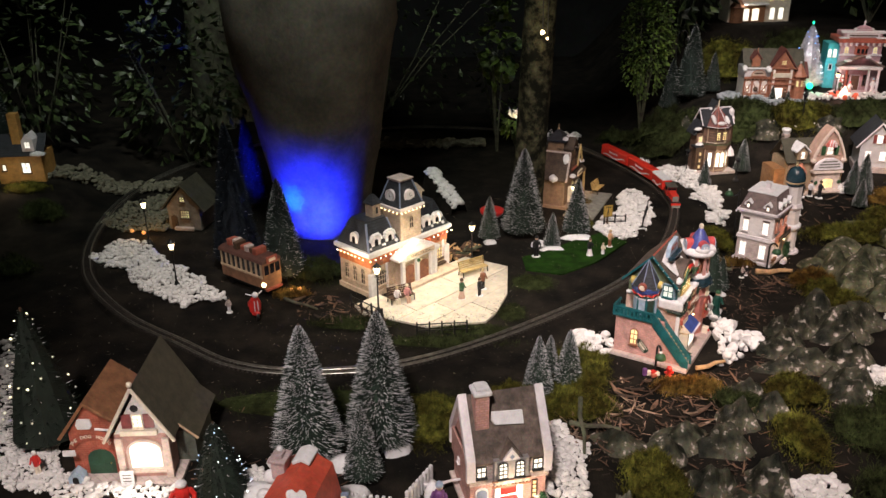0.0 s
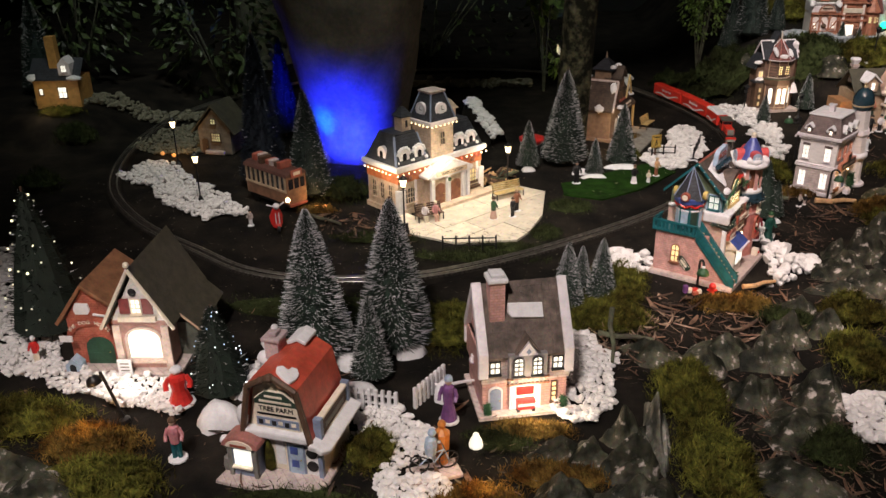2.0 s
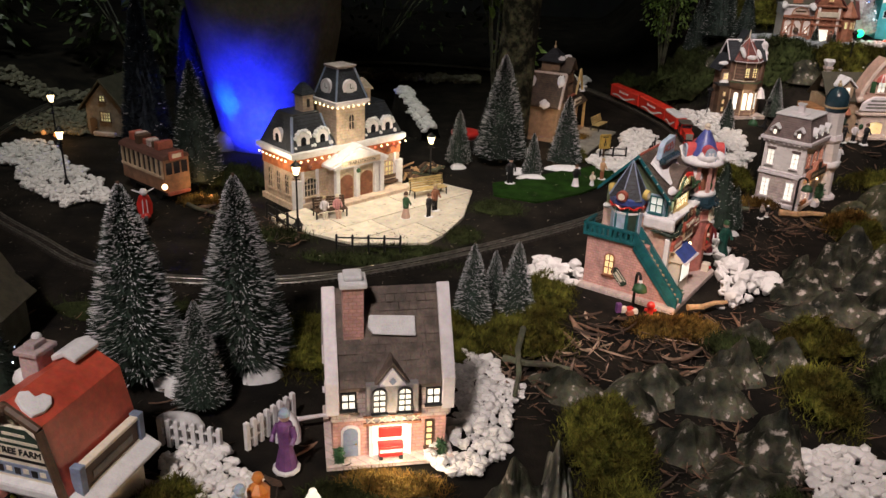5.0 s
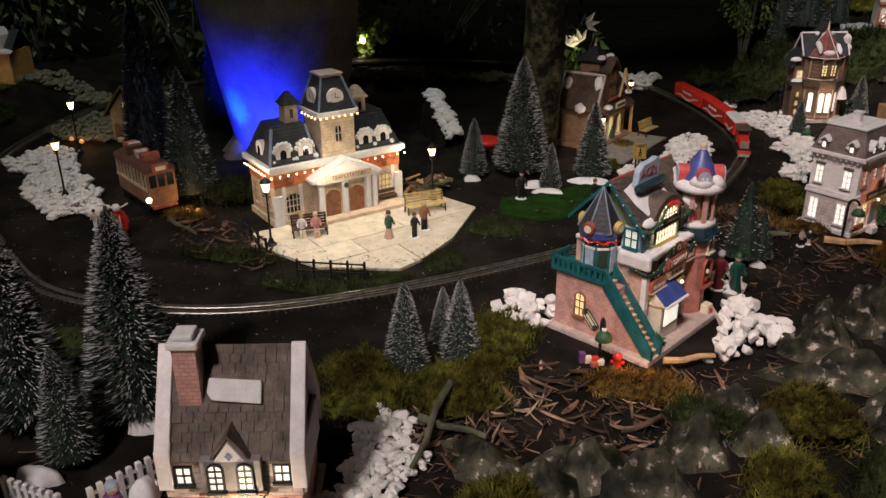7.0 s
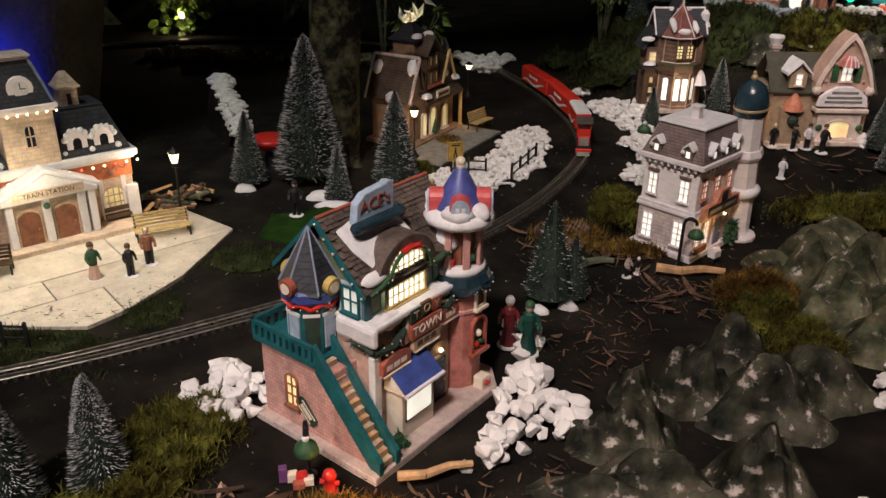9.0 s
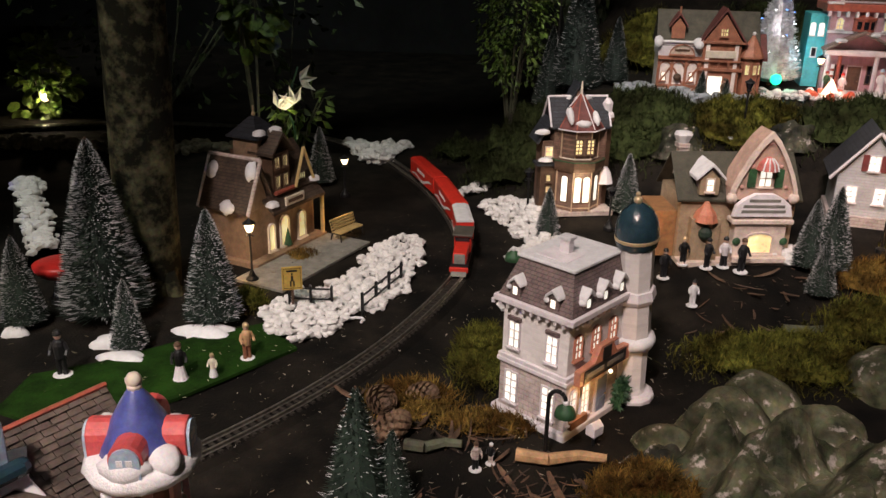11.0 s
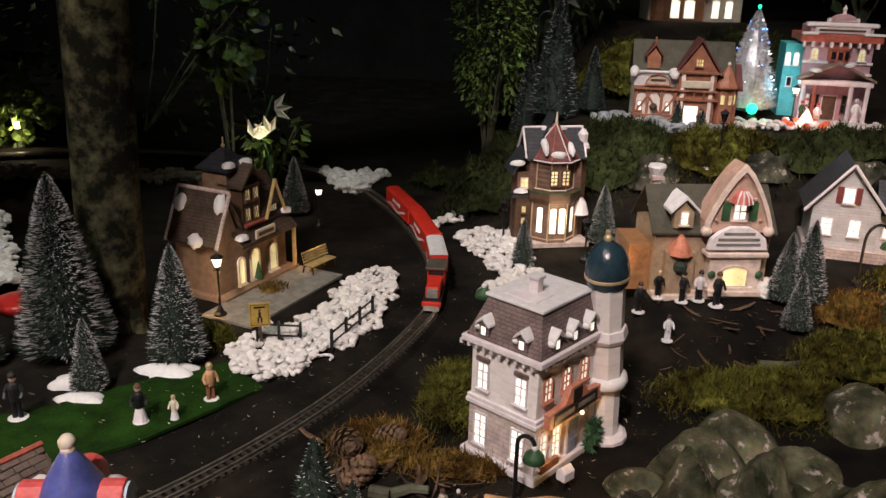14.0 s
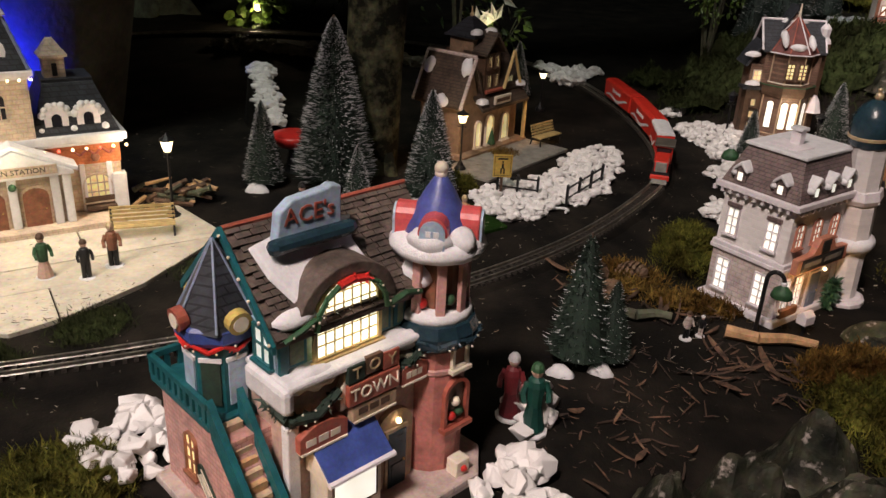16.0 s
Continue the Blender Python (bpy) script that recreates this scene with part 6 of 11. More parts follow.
    part("kennel_mouth", Shape().add([(a2 - 0.082, -F - 0.0145, 0.002 + b2) for a2, b2 in arch_outline(0.01, 0.014, 1.0)], [tuple(range(11))]), IRON, k)
    part("notice_board", Shape().box(-0.006, -F - 0.022, 0.0, 0.016, -F - 0.019, 0.03), SNOW, h, "white notice board")
    for z in (0.01, 0.016, 0.022):
        part("lettering_bar", Shape().box(-0.002, -F - 0.0226, z, 0.012, -F - 0.022, z + 0.002), GREYPAVE, h)
    part("hanging_sign", Shape().box(-0.098, -F - 0.006, 0.052, -0.078, -F - 0.003, 0.062), SNOW, h)


dog_house()


def timber_station():
    h = thing("timber_inn", on(0.378, 2.545, 68) @ Matrix.Diagonal((0.87, 1, 1, 1)), "brown stucco inn with steep snow-lumped roofs and lit arches", "model house")
    stucco = mat("brown_stucco", (0.25, 0.165, 0.105), 0.65, var=0.3)
    umber = mat("umber_shingle", (0.075, 0.05, 0.035), 0.7, var=0.45, brick=(0.012, 0.005, (0.5, 0.5, 0.5)), bump=0.6)
    X, Y = 0.1, 0.044
    part("base_plate", Shape().box(-X - 0.012, -Y - 0.02, -0.004, X + 0.012, Y + 0.01, 0.006), stucco, h, "tan snowy base plate", bevel=0.001)
    part("wall", Shape().box(-X, -Y, 0.004, X, Y, 0.088), stucco, h, "tan stucco wall", bevel=0.001)
    k = Shape().alongy([(-X - 0.012, 0.086), (-X + 0.03, 0.164), (-X + 0.072, 0.086), (-X + 0.072, 0.092), (-X + 0.03, 0.172), (-X - 0.014, 0.091)], -Y - 0.006, Y + 0.008)
    part("left_roof", k, umber, h, "brown steep roof", bevel=0.001)
    part("left_gable", Shape().alongy([(-X, 0.088), (-X + 0.06, 0.088), (-X + 0.03, 0.158)], -Y, Y), stucco, h)
    for y in (-Y - 0.008, Y + 0.008):
        part("barge_board", Shape().rod((-X - 0.014, y, 0.088), (-X + 0.03, y, 0.17), 0.0035, 6), STONEWALL, h, "pale barge board")
    part("ridge_board", Shape().rod((-X + 0.03, -Y - 0.008, 0.171), (-X + 0.03, Y + 0.008, 0.171), 0.0035, 6), STONEWALL, h)
    part("porch_roof", Shape().add([(-0.06, -Y + 0.004, 0.106), (X + 0.006, -Y + 0.004, 0.106), (X + 0.006, -Y - 0.022, 0.082), (-0.06, -Y - 0.022, 0.082), (-0.06, -Y + 0.004, 0.1), (X + 0.006, -Y + 0.004, 0.1), (X + 0.006, -Y - 0.022, 0.077), (-0.06, -Y - 0.022, 0.077)], [(3, 2, 1, 0), (4, 5, 6, 7), (0, 4, 7, 3), (1, 2, 6, 5), (2, 3, 7, 6)]), umber, h, "sloping porch roof")
    part("centre_wall", Shape().box(-0.026, -Y, 0.088, 0.026, Y, 0.17), WOODDARK, h, "dark timbered upper bay")
    t = part("tower", Shape().box(-0.034, -0.02, 0.16, 0.026, 0.03, 0.196), stucco, h, "tan stair tower", bevel=0.001)
    part("tower_roof", Shape().box(-0.042, -0.028, 0.194, 0.034, 0.038, 0.198).frustum(-0.04, -0.026, 0.032, 0.036, 0.198, (0.03, 0.026), 0.226), SLATE, t, "dark hipped tower roof")
    part("finial", Shape().ball((-0.004, 0.005, 0.23), 0.004, 8).rod((-0.004, 0.005, 0.226), (-0.004, 0.005, 0.244), 0.0015, 6), GOLD, t)
    part("bay_gable", Shape().alongy([(-0.034, 0.168), (0.0, 0.2), (0.034, 0.168), (0.034, 0.173), (0.0, 0.206), (-0.034, 0.173)], -Y - 0.008, 0.0), umber, h)
    part("right_roof", Shape().alongx([(-Y - 0.006, 0.1), (0, 0.166), (Y + 0.006, 0.1), (Y + 0.006, 0.106), (0, 0.173), (-Y - 0.006, 0.106)], 0.02, X + 0.008), umber, h, bevel=0.001)
    part("right_gable", Shape().alongx([(-Y, 0.088), (Y, 0.088), (0, 0.16)], 0.02, X), stucco, h)
    for a, b in (((0.028, 0.106), (0.058, 0.17)), ((0.058, 0.17), (0.09, 0.106))):
        part("timber_brace", Shape().rod((a[0], -Y - 0.01, a[1]), (b[0], -Y - 0.01, b[1]), 0.003, 6), PALEWOOD, h, "pale timber brace")
    for u in (-0.012, 0.012):
        window(h, "f", Y, u, 0.112, 0.012, 0.02, WOODDARK, LITWARM, 0, 3, 1)
        window(h, "f", Y, u, 0.146, 0.012, 0.018, WOODDARK, LITWARM, 0, 3, 1)
    window(h, "f", Y, 0.062, 0.112, 0.022, 0.012, WOODDARK, LITDIM, 0, 4, 1)
    for u, w, hh, p in ((-0.04, 0.016, 0.044, LITWARM), (0.0, 0.024, 0.05, LITWARM), (0.055, 0.022, 0.046, LITDIM)):
        window(h, "f", Y, u, 0.01, w, hh, CREAM, p, 0.9, 1, 1, 0.004, 0.0025)
    part("fir_wreath", Shape().lathe(0.0, -Y - 0.008, [(0.001, 0.006), (0.008, 0.01), (0.0005, 0.04)], 8), GREENFIR, h)
    sg = part("name_board", Shape().box(-0.026, -Y - 0.026, 0.086, 0.032, -Y - 0.022, 0.102), CREAM, h, "cream oval name board", bevel=0.004)
    part("lettering_bar", Shape().box(-0.02, -Y - 0.0266, 0.091, 0.026, -Y - 0.026, 0.097), WOODDARK, sg)
    part("garland", Shape().rod((-0.028, -Y - 0.006, 0.106), (0.028, -Y - 0.006, 0.106), 0.004, 6), TRIMRED, h)
    part("round_vent", Shape().rod((-X - 0.001, -0.004, 0.1), (-X + 0.004, -0.004, 0.1), 0.011, 10), IRON, h)
    sl = Matrix.Translation((-X + 0.006, 0, 0.126)) @ Matrix.Rotation(-math.atan2(0.08, 0.043), 4, "Y")
    for i, (dx, dy, w, q) in enumerate(((-0.036, -0.012, 0.026, 0.03), (0.03, -0.042, 0.036, 0.022), (0.022, 0.036, 0.03, 0.024))):
        snow_patch(h, sl @ Matrix.Translation((dx, dy, 0.005)), w, q, 0.006, 20 + i)
    for i, (x, y, z) in enumerate(((-0.05, -Y - 0.014, 0.092), (0.095, -Y - 0.006, 0.106), (-0.03, -0.025, 0.203), (0.012, -0.028, 0.203))):
        snow_patch(h, Matrix.Translation((x, y, z)), 0.03, 0.02, 0.007, 30 + i)
    part("side_arch", Shape().rod((X + 0.004, -Y - 0.016, 0.004), (X + 0.004, -Y - 0.016, 0.08), 0.004, 6), PALEWOOD, h)
    p = thing("inn_forecourt", on(0.358, 2.51, 68), "grey paved forecourt before the inn", "paving", kind="structure")
    part("paving_slab", Shape().box(-0.11, -0.16, -0.003, 0.14, -0.066, 0.002), GREYPAVE, p, bevel=0.001)


timber_station()


def victorian_house():
    h = thing("red_villa", on(0.92, 2.765, 14), "narrow reddish villa with pointed snowy roofs and tall lit windows", "model house")
    villa = mat("dark_maroon_boards", (0.21, 0.125, 0.09), 0.55, var=0.4, brick=(0.02, 0.0045, (0.6, 0.6, 0.6)), bump=0.5)
    X, Y = 0.042, 0.04
    part("base_plate", Shape().box(-0.065, -Y - 0.014, -0.006, 0.065, Y + 0.012, 0.004), STONEWALL, h, bevel=0.001)
    part("ground_floor_wall", Shape().lathe(0, -0.012, [(0.045, 0.002), (0.045, 0.082)], 8, math.pi / 8), villa, h, "reddish bay wall")
    part("back_wall", Shape().box(-X - 0.006, -0.02, 0.0, X + 0.01, Y, 0.165), villa, h, bevel=0.001)
    part("balcony", Shape().lathe(0, -0.012, [(0.05, 0.08), (0.052, 0.086), (0.052, 0.098), (0.048, 0.1)], 8, math.pi / 8), WOODDARK, h, "dark green-brown balcony")
    part("upper_wall", Shape().lathe(0, -0.01, [(0.038, 0.1), (0.038, 0.16)], 8, math.pi / 8), villa, h)
    part("bay_roof", Shape().lathe(0, -0.01, [(0.046, 0.154), (0.044, 0.16), (0.02, 0.19), (0.004, 0.212), (0.0005, 0.222)], 8, math.pi / 8), mat("maroon_tile", (0.14, 0.045, 0.04), 0.55, var=0.3), h, "maroon pointed bay roof")
    part("roof", gable_roof(-X - 0.014, X + 0.016, -0.02, Y, 0.162, 0.205), SLATE, h, bevel=0.001)
    part("left_wing", Shape().box(-X - 0.026, -0.012, 0.0, -X, Y - 0.01, 0.13), villa, h, bevel=0.001)
    part("wing_roof", Shape().alongy([(-X - 0.036, 0.125), (-X - 0.012, 0.166), (-X + 0.006, 0.13), (-X + 0.006, 0.135), (-X - 0.012, 0.172), (-X - 0.04, 0.128)], -0.02, Y), SLATE, h)
    part("lean_to_roof", Shape().box(-X - 0.04, -0.03, 0.086, -X + 0.002, 0.0, 0.091), SLATE, h)
    part("lean_to", Shape().box(-X - 0.03, -0.024, 0.0, -X, 0.0, 0.086), WOODDARK, h)
    for a, du in ((0, -0.0085), (0, 0.0085), (-45, 0.0), (45, 0.0)):
        m = pose(0, -0.012, 0, 0, 0, a) @ Matrix.Translation((du, -0.0418, 0))
        w = Shape().add([(x, -0.0012, 0.022 + z) for x, z in arch_outline(0.0115, 0.048, 0.7)], [tuple(range(11))])
        f = Shape().add([(x * 1.3, -0.0006, 0.02 + z * 1.06) for x, z in arch_outline(0.0115, 0.048, 0.7)], [tuple(range(11))])
        q = part("window", f.move(m), WOODDARK, h)
        part("pane", w.move(m), LITWHITE, q)
    for u in (-0.009, 0.013):
        window(h, "f", 0.046, u, 0.112, 0.012, 0.026, WOODDARK, LITWARM, 0, 2, 4)
    window(h, "f", 0.0125, -X - 0.013, 0.102, 0.012, 0.016, CREAM, LITWARM, 0, 2, 2)
    for z in (0.012, 0.034, 0.056):
        window(h, "f", 0.0245, -X - 0.015, z, 0.008, 0.012, WOODDARK, LITDIM, 0, 1, 1)
    c = part("turret", Shape().lathe(X + 0.014, 0.0, [(0.012, 0.0), (0.012, 0.16), (0.015, 0.165), (0.015, 0.172)], 8), WOODDARK, h, "dark slim side turret")
    part("turret_cap", Shape().lathe(X + 0.014, 0.0, [(0.015, 0.17), (0.013, 0.178), (0.009, 0.182), (0.01, 0.198), (0.004, 0.206)], 8), LILAC, c, "silvery snowy cap")
    part("lantern_snow", Shape().lathe(X + 0.012, -0.02, [(0.018, 0.05), (0.012, 0.07), (0.005, 0.08)], 8), LILAC, h)
    for r, zz, c in ((0.046, 0.0825, LILAC), (0.0525, 0.0985, GREENFIR), (0.039, 0.102, CREAM), (0.047, 0.1555, LILAC), (0.046, 0.01, TANWALL)):
        ring = [(r * math.cos(math.pi / 8 + math.pi / 4 * q), -0.011 + r * math.sin(math.pi / 8 + math.pi / 4 * q), zz) for q in range(9)]
        part("moulding", Shape().tube(ring, 0.0013, 5), c, h)
    for q in range(8):
        a = math.pi / 8 + math.pi / 4 * q
        part("corner_post", Shape().rod((0.0385 * math.cos(a), -0.01 + 0.0385 * math.sin(a), 0.1), (0.0385 * math.cos(a), -0.01 + 0.0385 * math.sin(a), 0.158), 0.0014, 5), TANWALL, h)
        part("corner_post", Shape().rod((0.0455 * math.cos(a), -0.012 + 0.0455 * math.sin(a), 0.003), (0.0455 * math.cos(a), -0.012 + 0.0455 * math.sin(a), 0.082), 0.0015, 5), TANWALL, h)
        part("hip_roll", Shape().rod((0.045 * math.cos(a), -0.01 + 0.045 * math.sin(a), 0.158), (0, -0.01, 0.219), 0.0011, 5), LILAC if q % 3 == 0 else TRIMRED, h)
    for sx in (-1, 1):
        part("gable_board", Shape().rod((sx * 0.0565, -0.024, 0.158), (sx * 0.0565, 0.01, 0.208), 0.0022, 6).rod((sx * 0.0565, 0.01, 0.208), (sx * 0.0565, 0.044, 0.158), 0.0022, 6), LILAC, h, "snow-edged gable board")
    part("ridge_cresting", Shape().rod((-0.056, 0.01, 0.209), (0.058, 0.01, 0.209), 0.0024, 6), LILAC, h)
    part("rear_gable", Shape().alongy([(-0.03, 0.165), (0.026, 0.165), (-0.002, 0.222)], 0.0, 0.03), villa, h)
    part("rear_gable_roof", Shape().alongy([(-0.036, 0.16), (-0.002, 0.228), (0.032, 0.16), (0.032, 0.166), (-0.002, 0.236), (-0.036, 0.166)], -0.004, 0.034), SLATE, h)
    window(h, "r", X + 0.0105, 0.01, 0.11, 0.01, 0.02, CREAM, LITDIM, 0, 2, 3)
    part("finial", Shape().rod((0, -0.01, 0.215), (0, -0.01, 0.24), 0.003, 6, 0.001), CREAM, h)
    for i, (x, y, z, w, q, tl) in enumerate(((-0.026, -0.034, 0.182, 0.014, 0.04, 40), (0.024, -0.034, 0.176, 0.012, 0.034, 40), (-0.004, -0.046, 0.168, 0.03, 0.014, 40), (-X - 0.03, -0.022, 0.148, 0.03, 0.012, 20), (0.0, 0.006, 0.206, 0.05, 0.014, 10), (-X - 0.022, -0.026, 0.096, 0.03, 0.016, 0))):
        snow_patch(h, Matrix.Translation((x, y, z)) @ Matrix.Rotation(radians(tl), 4, "X"), w, q, 0.006, 50 + i)


victorian_house()


def ice_cream_parlour():
    h = thing("sweet_shop", on(1.155, 2.525, 8), "tan shop with tall pointed pink gable and lit window", "model house")
    biscuit = mat("biscuit_trim", (0.7, 0.57, 0.5), 0.55, var=0.2)
    fawn = mat("fawn_plaster", (0.36, 0.26, 0.17), 0.6, var=0.25)
    part("base_plate", Shape().box(-0.1, -0.075, -0.006, 0.085, 0.05, 0.003), biscuit, h, bevel=0.001)
    part("wall", Shape().box(-0.1, -0.05, 0.0, 0.08, 0.05, 0.1), fawn, h, "tan plaster wall", bevel=0.001)
    part("roof", gable_roof(-0.108, 0.088, -0.05, 0.05, 0.1, 0.155), OLIVEROOF, h, "dark olive roof", bevel=0.001)
    arc = [(-0.052, 0.1), (-0.05, 0.118), (-0.042, 0.14), (-0.028, 0.168), (-0.013, 0.192), (0, 0.206), (0.013, 0.192), (0.028, 0.168), (0.042, 0.14), (0.05, 0.118), (0.052, 0.1)]
    part("pointed_gable", Shape().alongy([(x + 0.02, z) for x, z in arc], -0.062, -0.02), mat("pink_tan_gable", (0.45, 0.3, 0.24), 0.55, var=0.2), h, "pink-tan pointed gable", bevel=0.001)
    s = Shape()
    inner = [(x * 0.88, 0.1 + (z - 0.1) * 0.9) for x, z in arc]
    n = len(arc)
    s.add([(x + 0.02, y, z) for y in (-0.068, -0.06) for x, z in arc + inner], [f for i in range(n - 1) for f in ((i, i + 1, n + i + 1, n + i), (2 * n + i, i, i + 1, 2 * n + i + 1)[::-1], (n + i, n + i + 1, 3 * n + i + 1, 3 * n + i)[::-1])])
    part("gable_trim", s, biscuit, h, "snowy cream gable trim")
    for x in (-0.028, 0.068):
        part("scroll", Shape().ball((x, -0.064, 0.103), 0.009, 8), biscuit, h, smooth=True)
    part("canopy", Shape().lathe(0.02, -0.064, [(0.017, 0.148), (0.014, 0.158), (0.006, 0.166), (0.0005, 0.168)], 12), mat("rose_red_awning", (0.5, 0.14, 0.12), 0.5, var=0.3), h, "red striped little awning")
    for k in range(4):
        a = -math.pi / 2 + (k - 1.5) * 0.5
        part("awning_stripe", Shape().tube([(0.02 + 0.0176 * math.cos(a), -0.064 + 0.0176 * math.sin(a), 0.148), (0.02 + 0.0146 * math.cos(a), -0.064 + 0.0146 * math.sin(a), 0.158), (0.02 + 0.0065 * math.cos(a), -0.064 + 0.0065 * math.sin(a), 0.1665)], 0.0012, 5), SNOW, h)
    for x, z in ((0.02, 0.188), (-0.002, 0.152), (0.042, 0.152), (-0.014, 0.12), (0.054, 0.12)):
        part("gable_boss", Shape().ball((x, -0.0625, z), 0.0034, 7), mat("rosy_boss", (0.55, 0.3, 0.26), 0.5) if z > 0.18 else bpy.data.materials["rosy_boss"], h, smooth=True)
    window(h, "f", 0.062, 0.02, 0.122, 0.018, 0.024, biscuit, LITWHITE, 0, 2, 2)
    for u in (-0.001, 0.041):
        part("shutter", Shape().box(u - 0.006, 0.12, 0, u + 0.006, 0.148, 0.003).move(sided("f", 0.062)), GREENFIR, h)
    sg = part("sign_board", Shape().add([(0.02 + x, y, 0.076 + z) for y in (-0.074, -0.064) for x, z in ((-0.046, 0), (0.046, 0), (0.042, 0.018), (0.03, 0.028), (0.014, 0.036), (-0.014, 0.036), (-0.03, 0.028), (-0.042, 0.018))], [tuple(range(8)), tuple(range(8, 16))[::-1]] + [(i, 8 + i, 8 + (i + 1) % 8, (i + 1) % 8) for i in range(8)]), LILAC, h, "white shaped sign with lettering", bevel=0.001)
    for z, w in ((0.102, 0.024), (0.093, 0.032), (0.085, 0.034)):
        part("lettering_bar", Shape().box(0.02 - w, -0.0746, z - 0.0022, 0.02 + w, -0.074, z + 0.0022), GREYPAVE, sg)
    part("shop_front", Shape().box(-0.018, -0.07, 0.0, 0.062, -0.05, 0.066), biscuit, h, "cream shop front", bevel=0.0015)
    part("shop_cornice", Shape().box(-0.026, -0.076, 0.064, 0.07, -0.05, 0.072), biscuit, h, bevel=0.002)
    window(h, "f", 0.07, 0.022, 0.018, 0.038, 0.03, biscuit, LITWARM, 0.4, 1, 1, 0.003, 0.003)
    part("counter", Shape().box(-0.02, -0.082, 0.004, 0.064, -0.07, 0.012), biscuit, h, bevel=0.001)
    for u in (-0.014, 0.06):
        part("wreath", Shape().lathe(u, 0, [(0.003, -0.001), (0.0065, 0), (0.003, 0.002)], 10).move(Matrix.Translation((0, -0.072, 0.036)) @ Matrix.Rotation(radians(90), 4, "X")), GREENFIR, h)
    d = part("dormer", Shape().alongy([(-0.076, 0.105), (-0.046, 0.105), (-0.046, 0.13), (-0.061, 0.145), (-0.076, 0.13)], -0.056, -0.01), fawn, h, "small dormer", bevel=0.0008)
    part("dormer_roof", Shape().alongy([(-0.084, 0.128), (-0.061, 0.15), (-0.038, 0.128), (-0.038, 0.133), (-0.061, 0.156), (-0.084, 0.133)], -0.061, -0.008), SNOW, d, "snowy dormer roof", bevel=0.001)
    window(h, "f", 0.056, -0.061, 0.112, 0.01, 0.018, biscuit, LITWHITE, 0, 1, 2)
    part("entrance", Shape().box(-0.085, -0.066, 0.0, -0.04, -0.05, 0.07), fawn, h, bevel=0.001)
    part("entrance_awning", Shape().lathe(-0.063, -0.06, [(0.02, 0.066), (0.016, 0.078), (0.008, 0.088), (0.003, 0.096)], 10), mat("salmon_awning", (0.55, 0.2, 0.12), 0.55), h, "salmon bell awning")
    part("wreath", Shape().ball((-0.063, -0.068, 0.048), 0.011, 10, 1.0), DARKGREEN, h, "dark round wreath")
    part("side_wing", Shape().box(-0.135, -0.04, 0.0, -0.1, 0.04, 0.075), mat("brown_tan_wall", (0.32, 0.16, 0.07), 0.6), h, bevel=0.001)
    part("chimney", Shape().lathe(-0.088, 0.01, [(0.011, 0.12), (0.009, 0.162), (0.013, 0.165), (0.013, 0.171), (0.008, 0.172)], 4, 0.785), STONEWALL, h)
    part("chimney_snow", Shape().lathe(-0.088, 0.01, [(0.009, 0.171), (0.015, 0.184), (0.013, 0.188)], 8), SNOW, h)


ice_cream_parlour()


GREYBOARD = mat("grey_white_clapboard", (0.56, 0.55, 0.57), 0.55, var=0.08, brick=(0.03, 0.005, (0.8, 0.8, 0.8)), bump=0.4)


def white_cottage():
    h = thing("white_cottage", on(1.412, 2.66, -14, 0.012), "white clapboard cottage with lit windows and red shutters", "model house")
    part("wall", Shape().box(-0.052, -0.05, 0.0, 0.052, 0.06, 0.078), GREYBOARD, h, "white clapboard wall", bevel=0.0008)
    part("gable_wall", Shape().alongy([(-0.052, 0.078), (0.052, 0.078), (0.0, 0.14)], -0.05, 0.06), GREYBOARD, h)
    part("roof", Shape().alongy([(-0.062, 0.07), (0.0, 0.146), (0.062, 0.07), (0.066, 0.072), (0.0, 0.154), (-0.066, 0.072)], -0.056, 0.07), SLATE, h, "dark roof", bevel=0.0008)
    for a, b in (((-0.065, 0.07), (0, 0.152)), ((0, 0.152), (0.065, 0.07))):
        part("barge_board", Shape().rod((a[0], -0.057, a[1]), (b[0], -0.057, b[1]), 0.0028, 6), LILAC, h)
    part("annex", Shape().box(0.052, -0.03, 0.0, 0.11, 0.05, 0.07), GREYBOARD, h, bevel=0.0008)
    part("annex_roof", Shape().alongx([(-0.036, 0.066), (0.01, 0.112), (0.056, 0.066), (0.056, 0.07), (0.01, 0.118), (-0.04, 0.069)], 0.05, 0.116), SLATE, h)
    window(h, "f", 0.05, 0.0, 0.088, 0.015, 0.024, LILAC, LITWHITE, 0, 2, 2)
    for u in (-0.014, 0.014):
        part("shutter", Shape().box(u - 0.005, 0.086, 0, u + 0.005, 0.114, 0.002).move(sided("f", 0.05)), bpy.data.materials["maroon_paint"], h)
    for u in (-0.027, 0.016):
        window(h, "f", 0.05, u, 0.032, 0.015, 0.026, LILAC, LITWHITE, 0, 2, 3)
    window(h, "f", 0.03, 0.07, 0.03, 0.012, 0.022, LILAC, LITWHITE, 0, 2, 3)
    part("plinth", Shape().box(-0.058, -0.056, -0.02, 0.112, 0.062, 0.008), STONEWALL, h, bevel=0.001)


white_cottage()


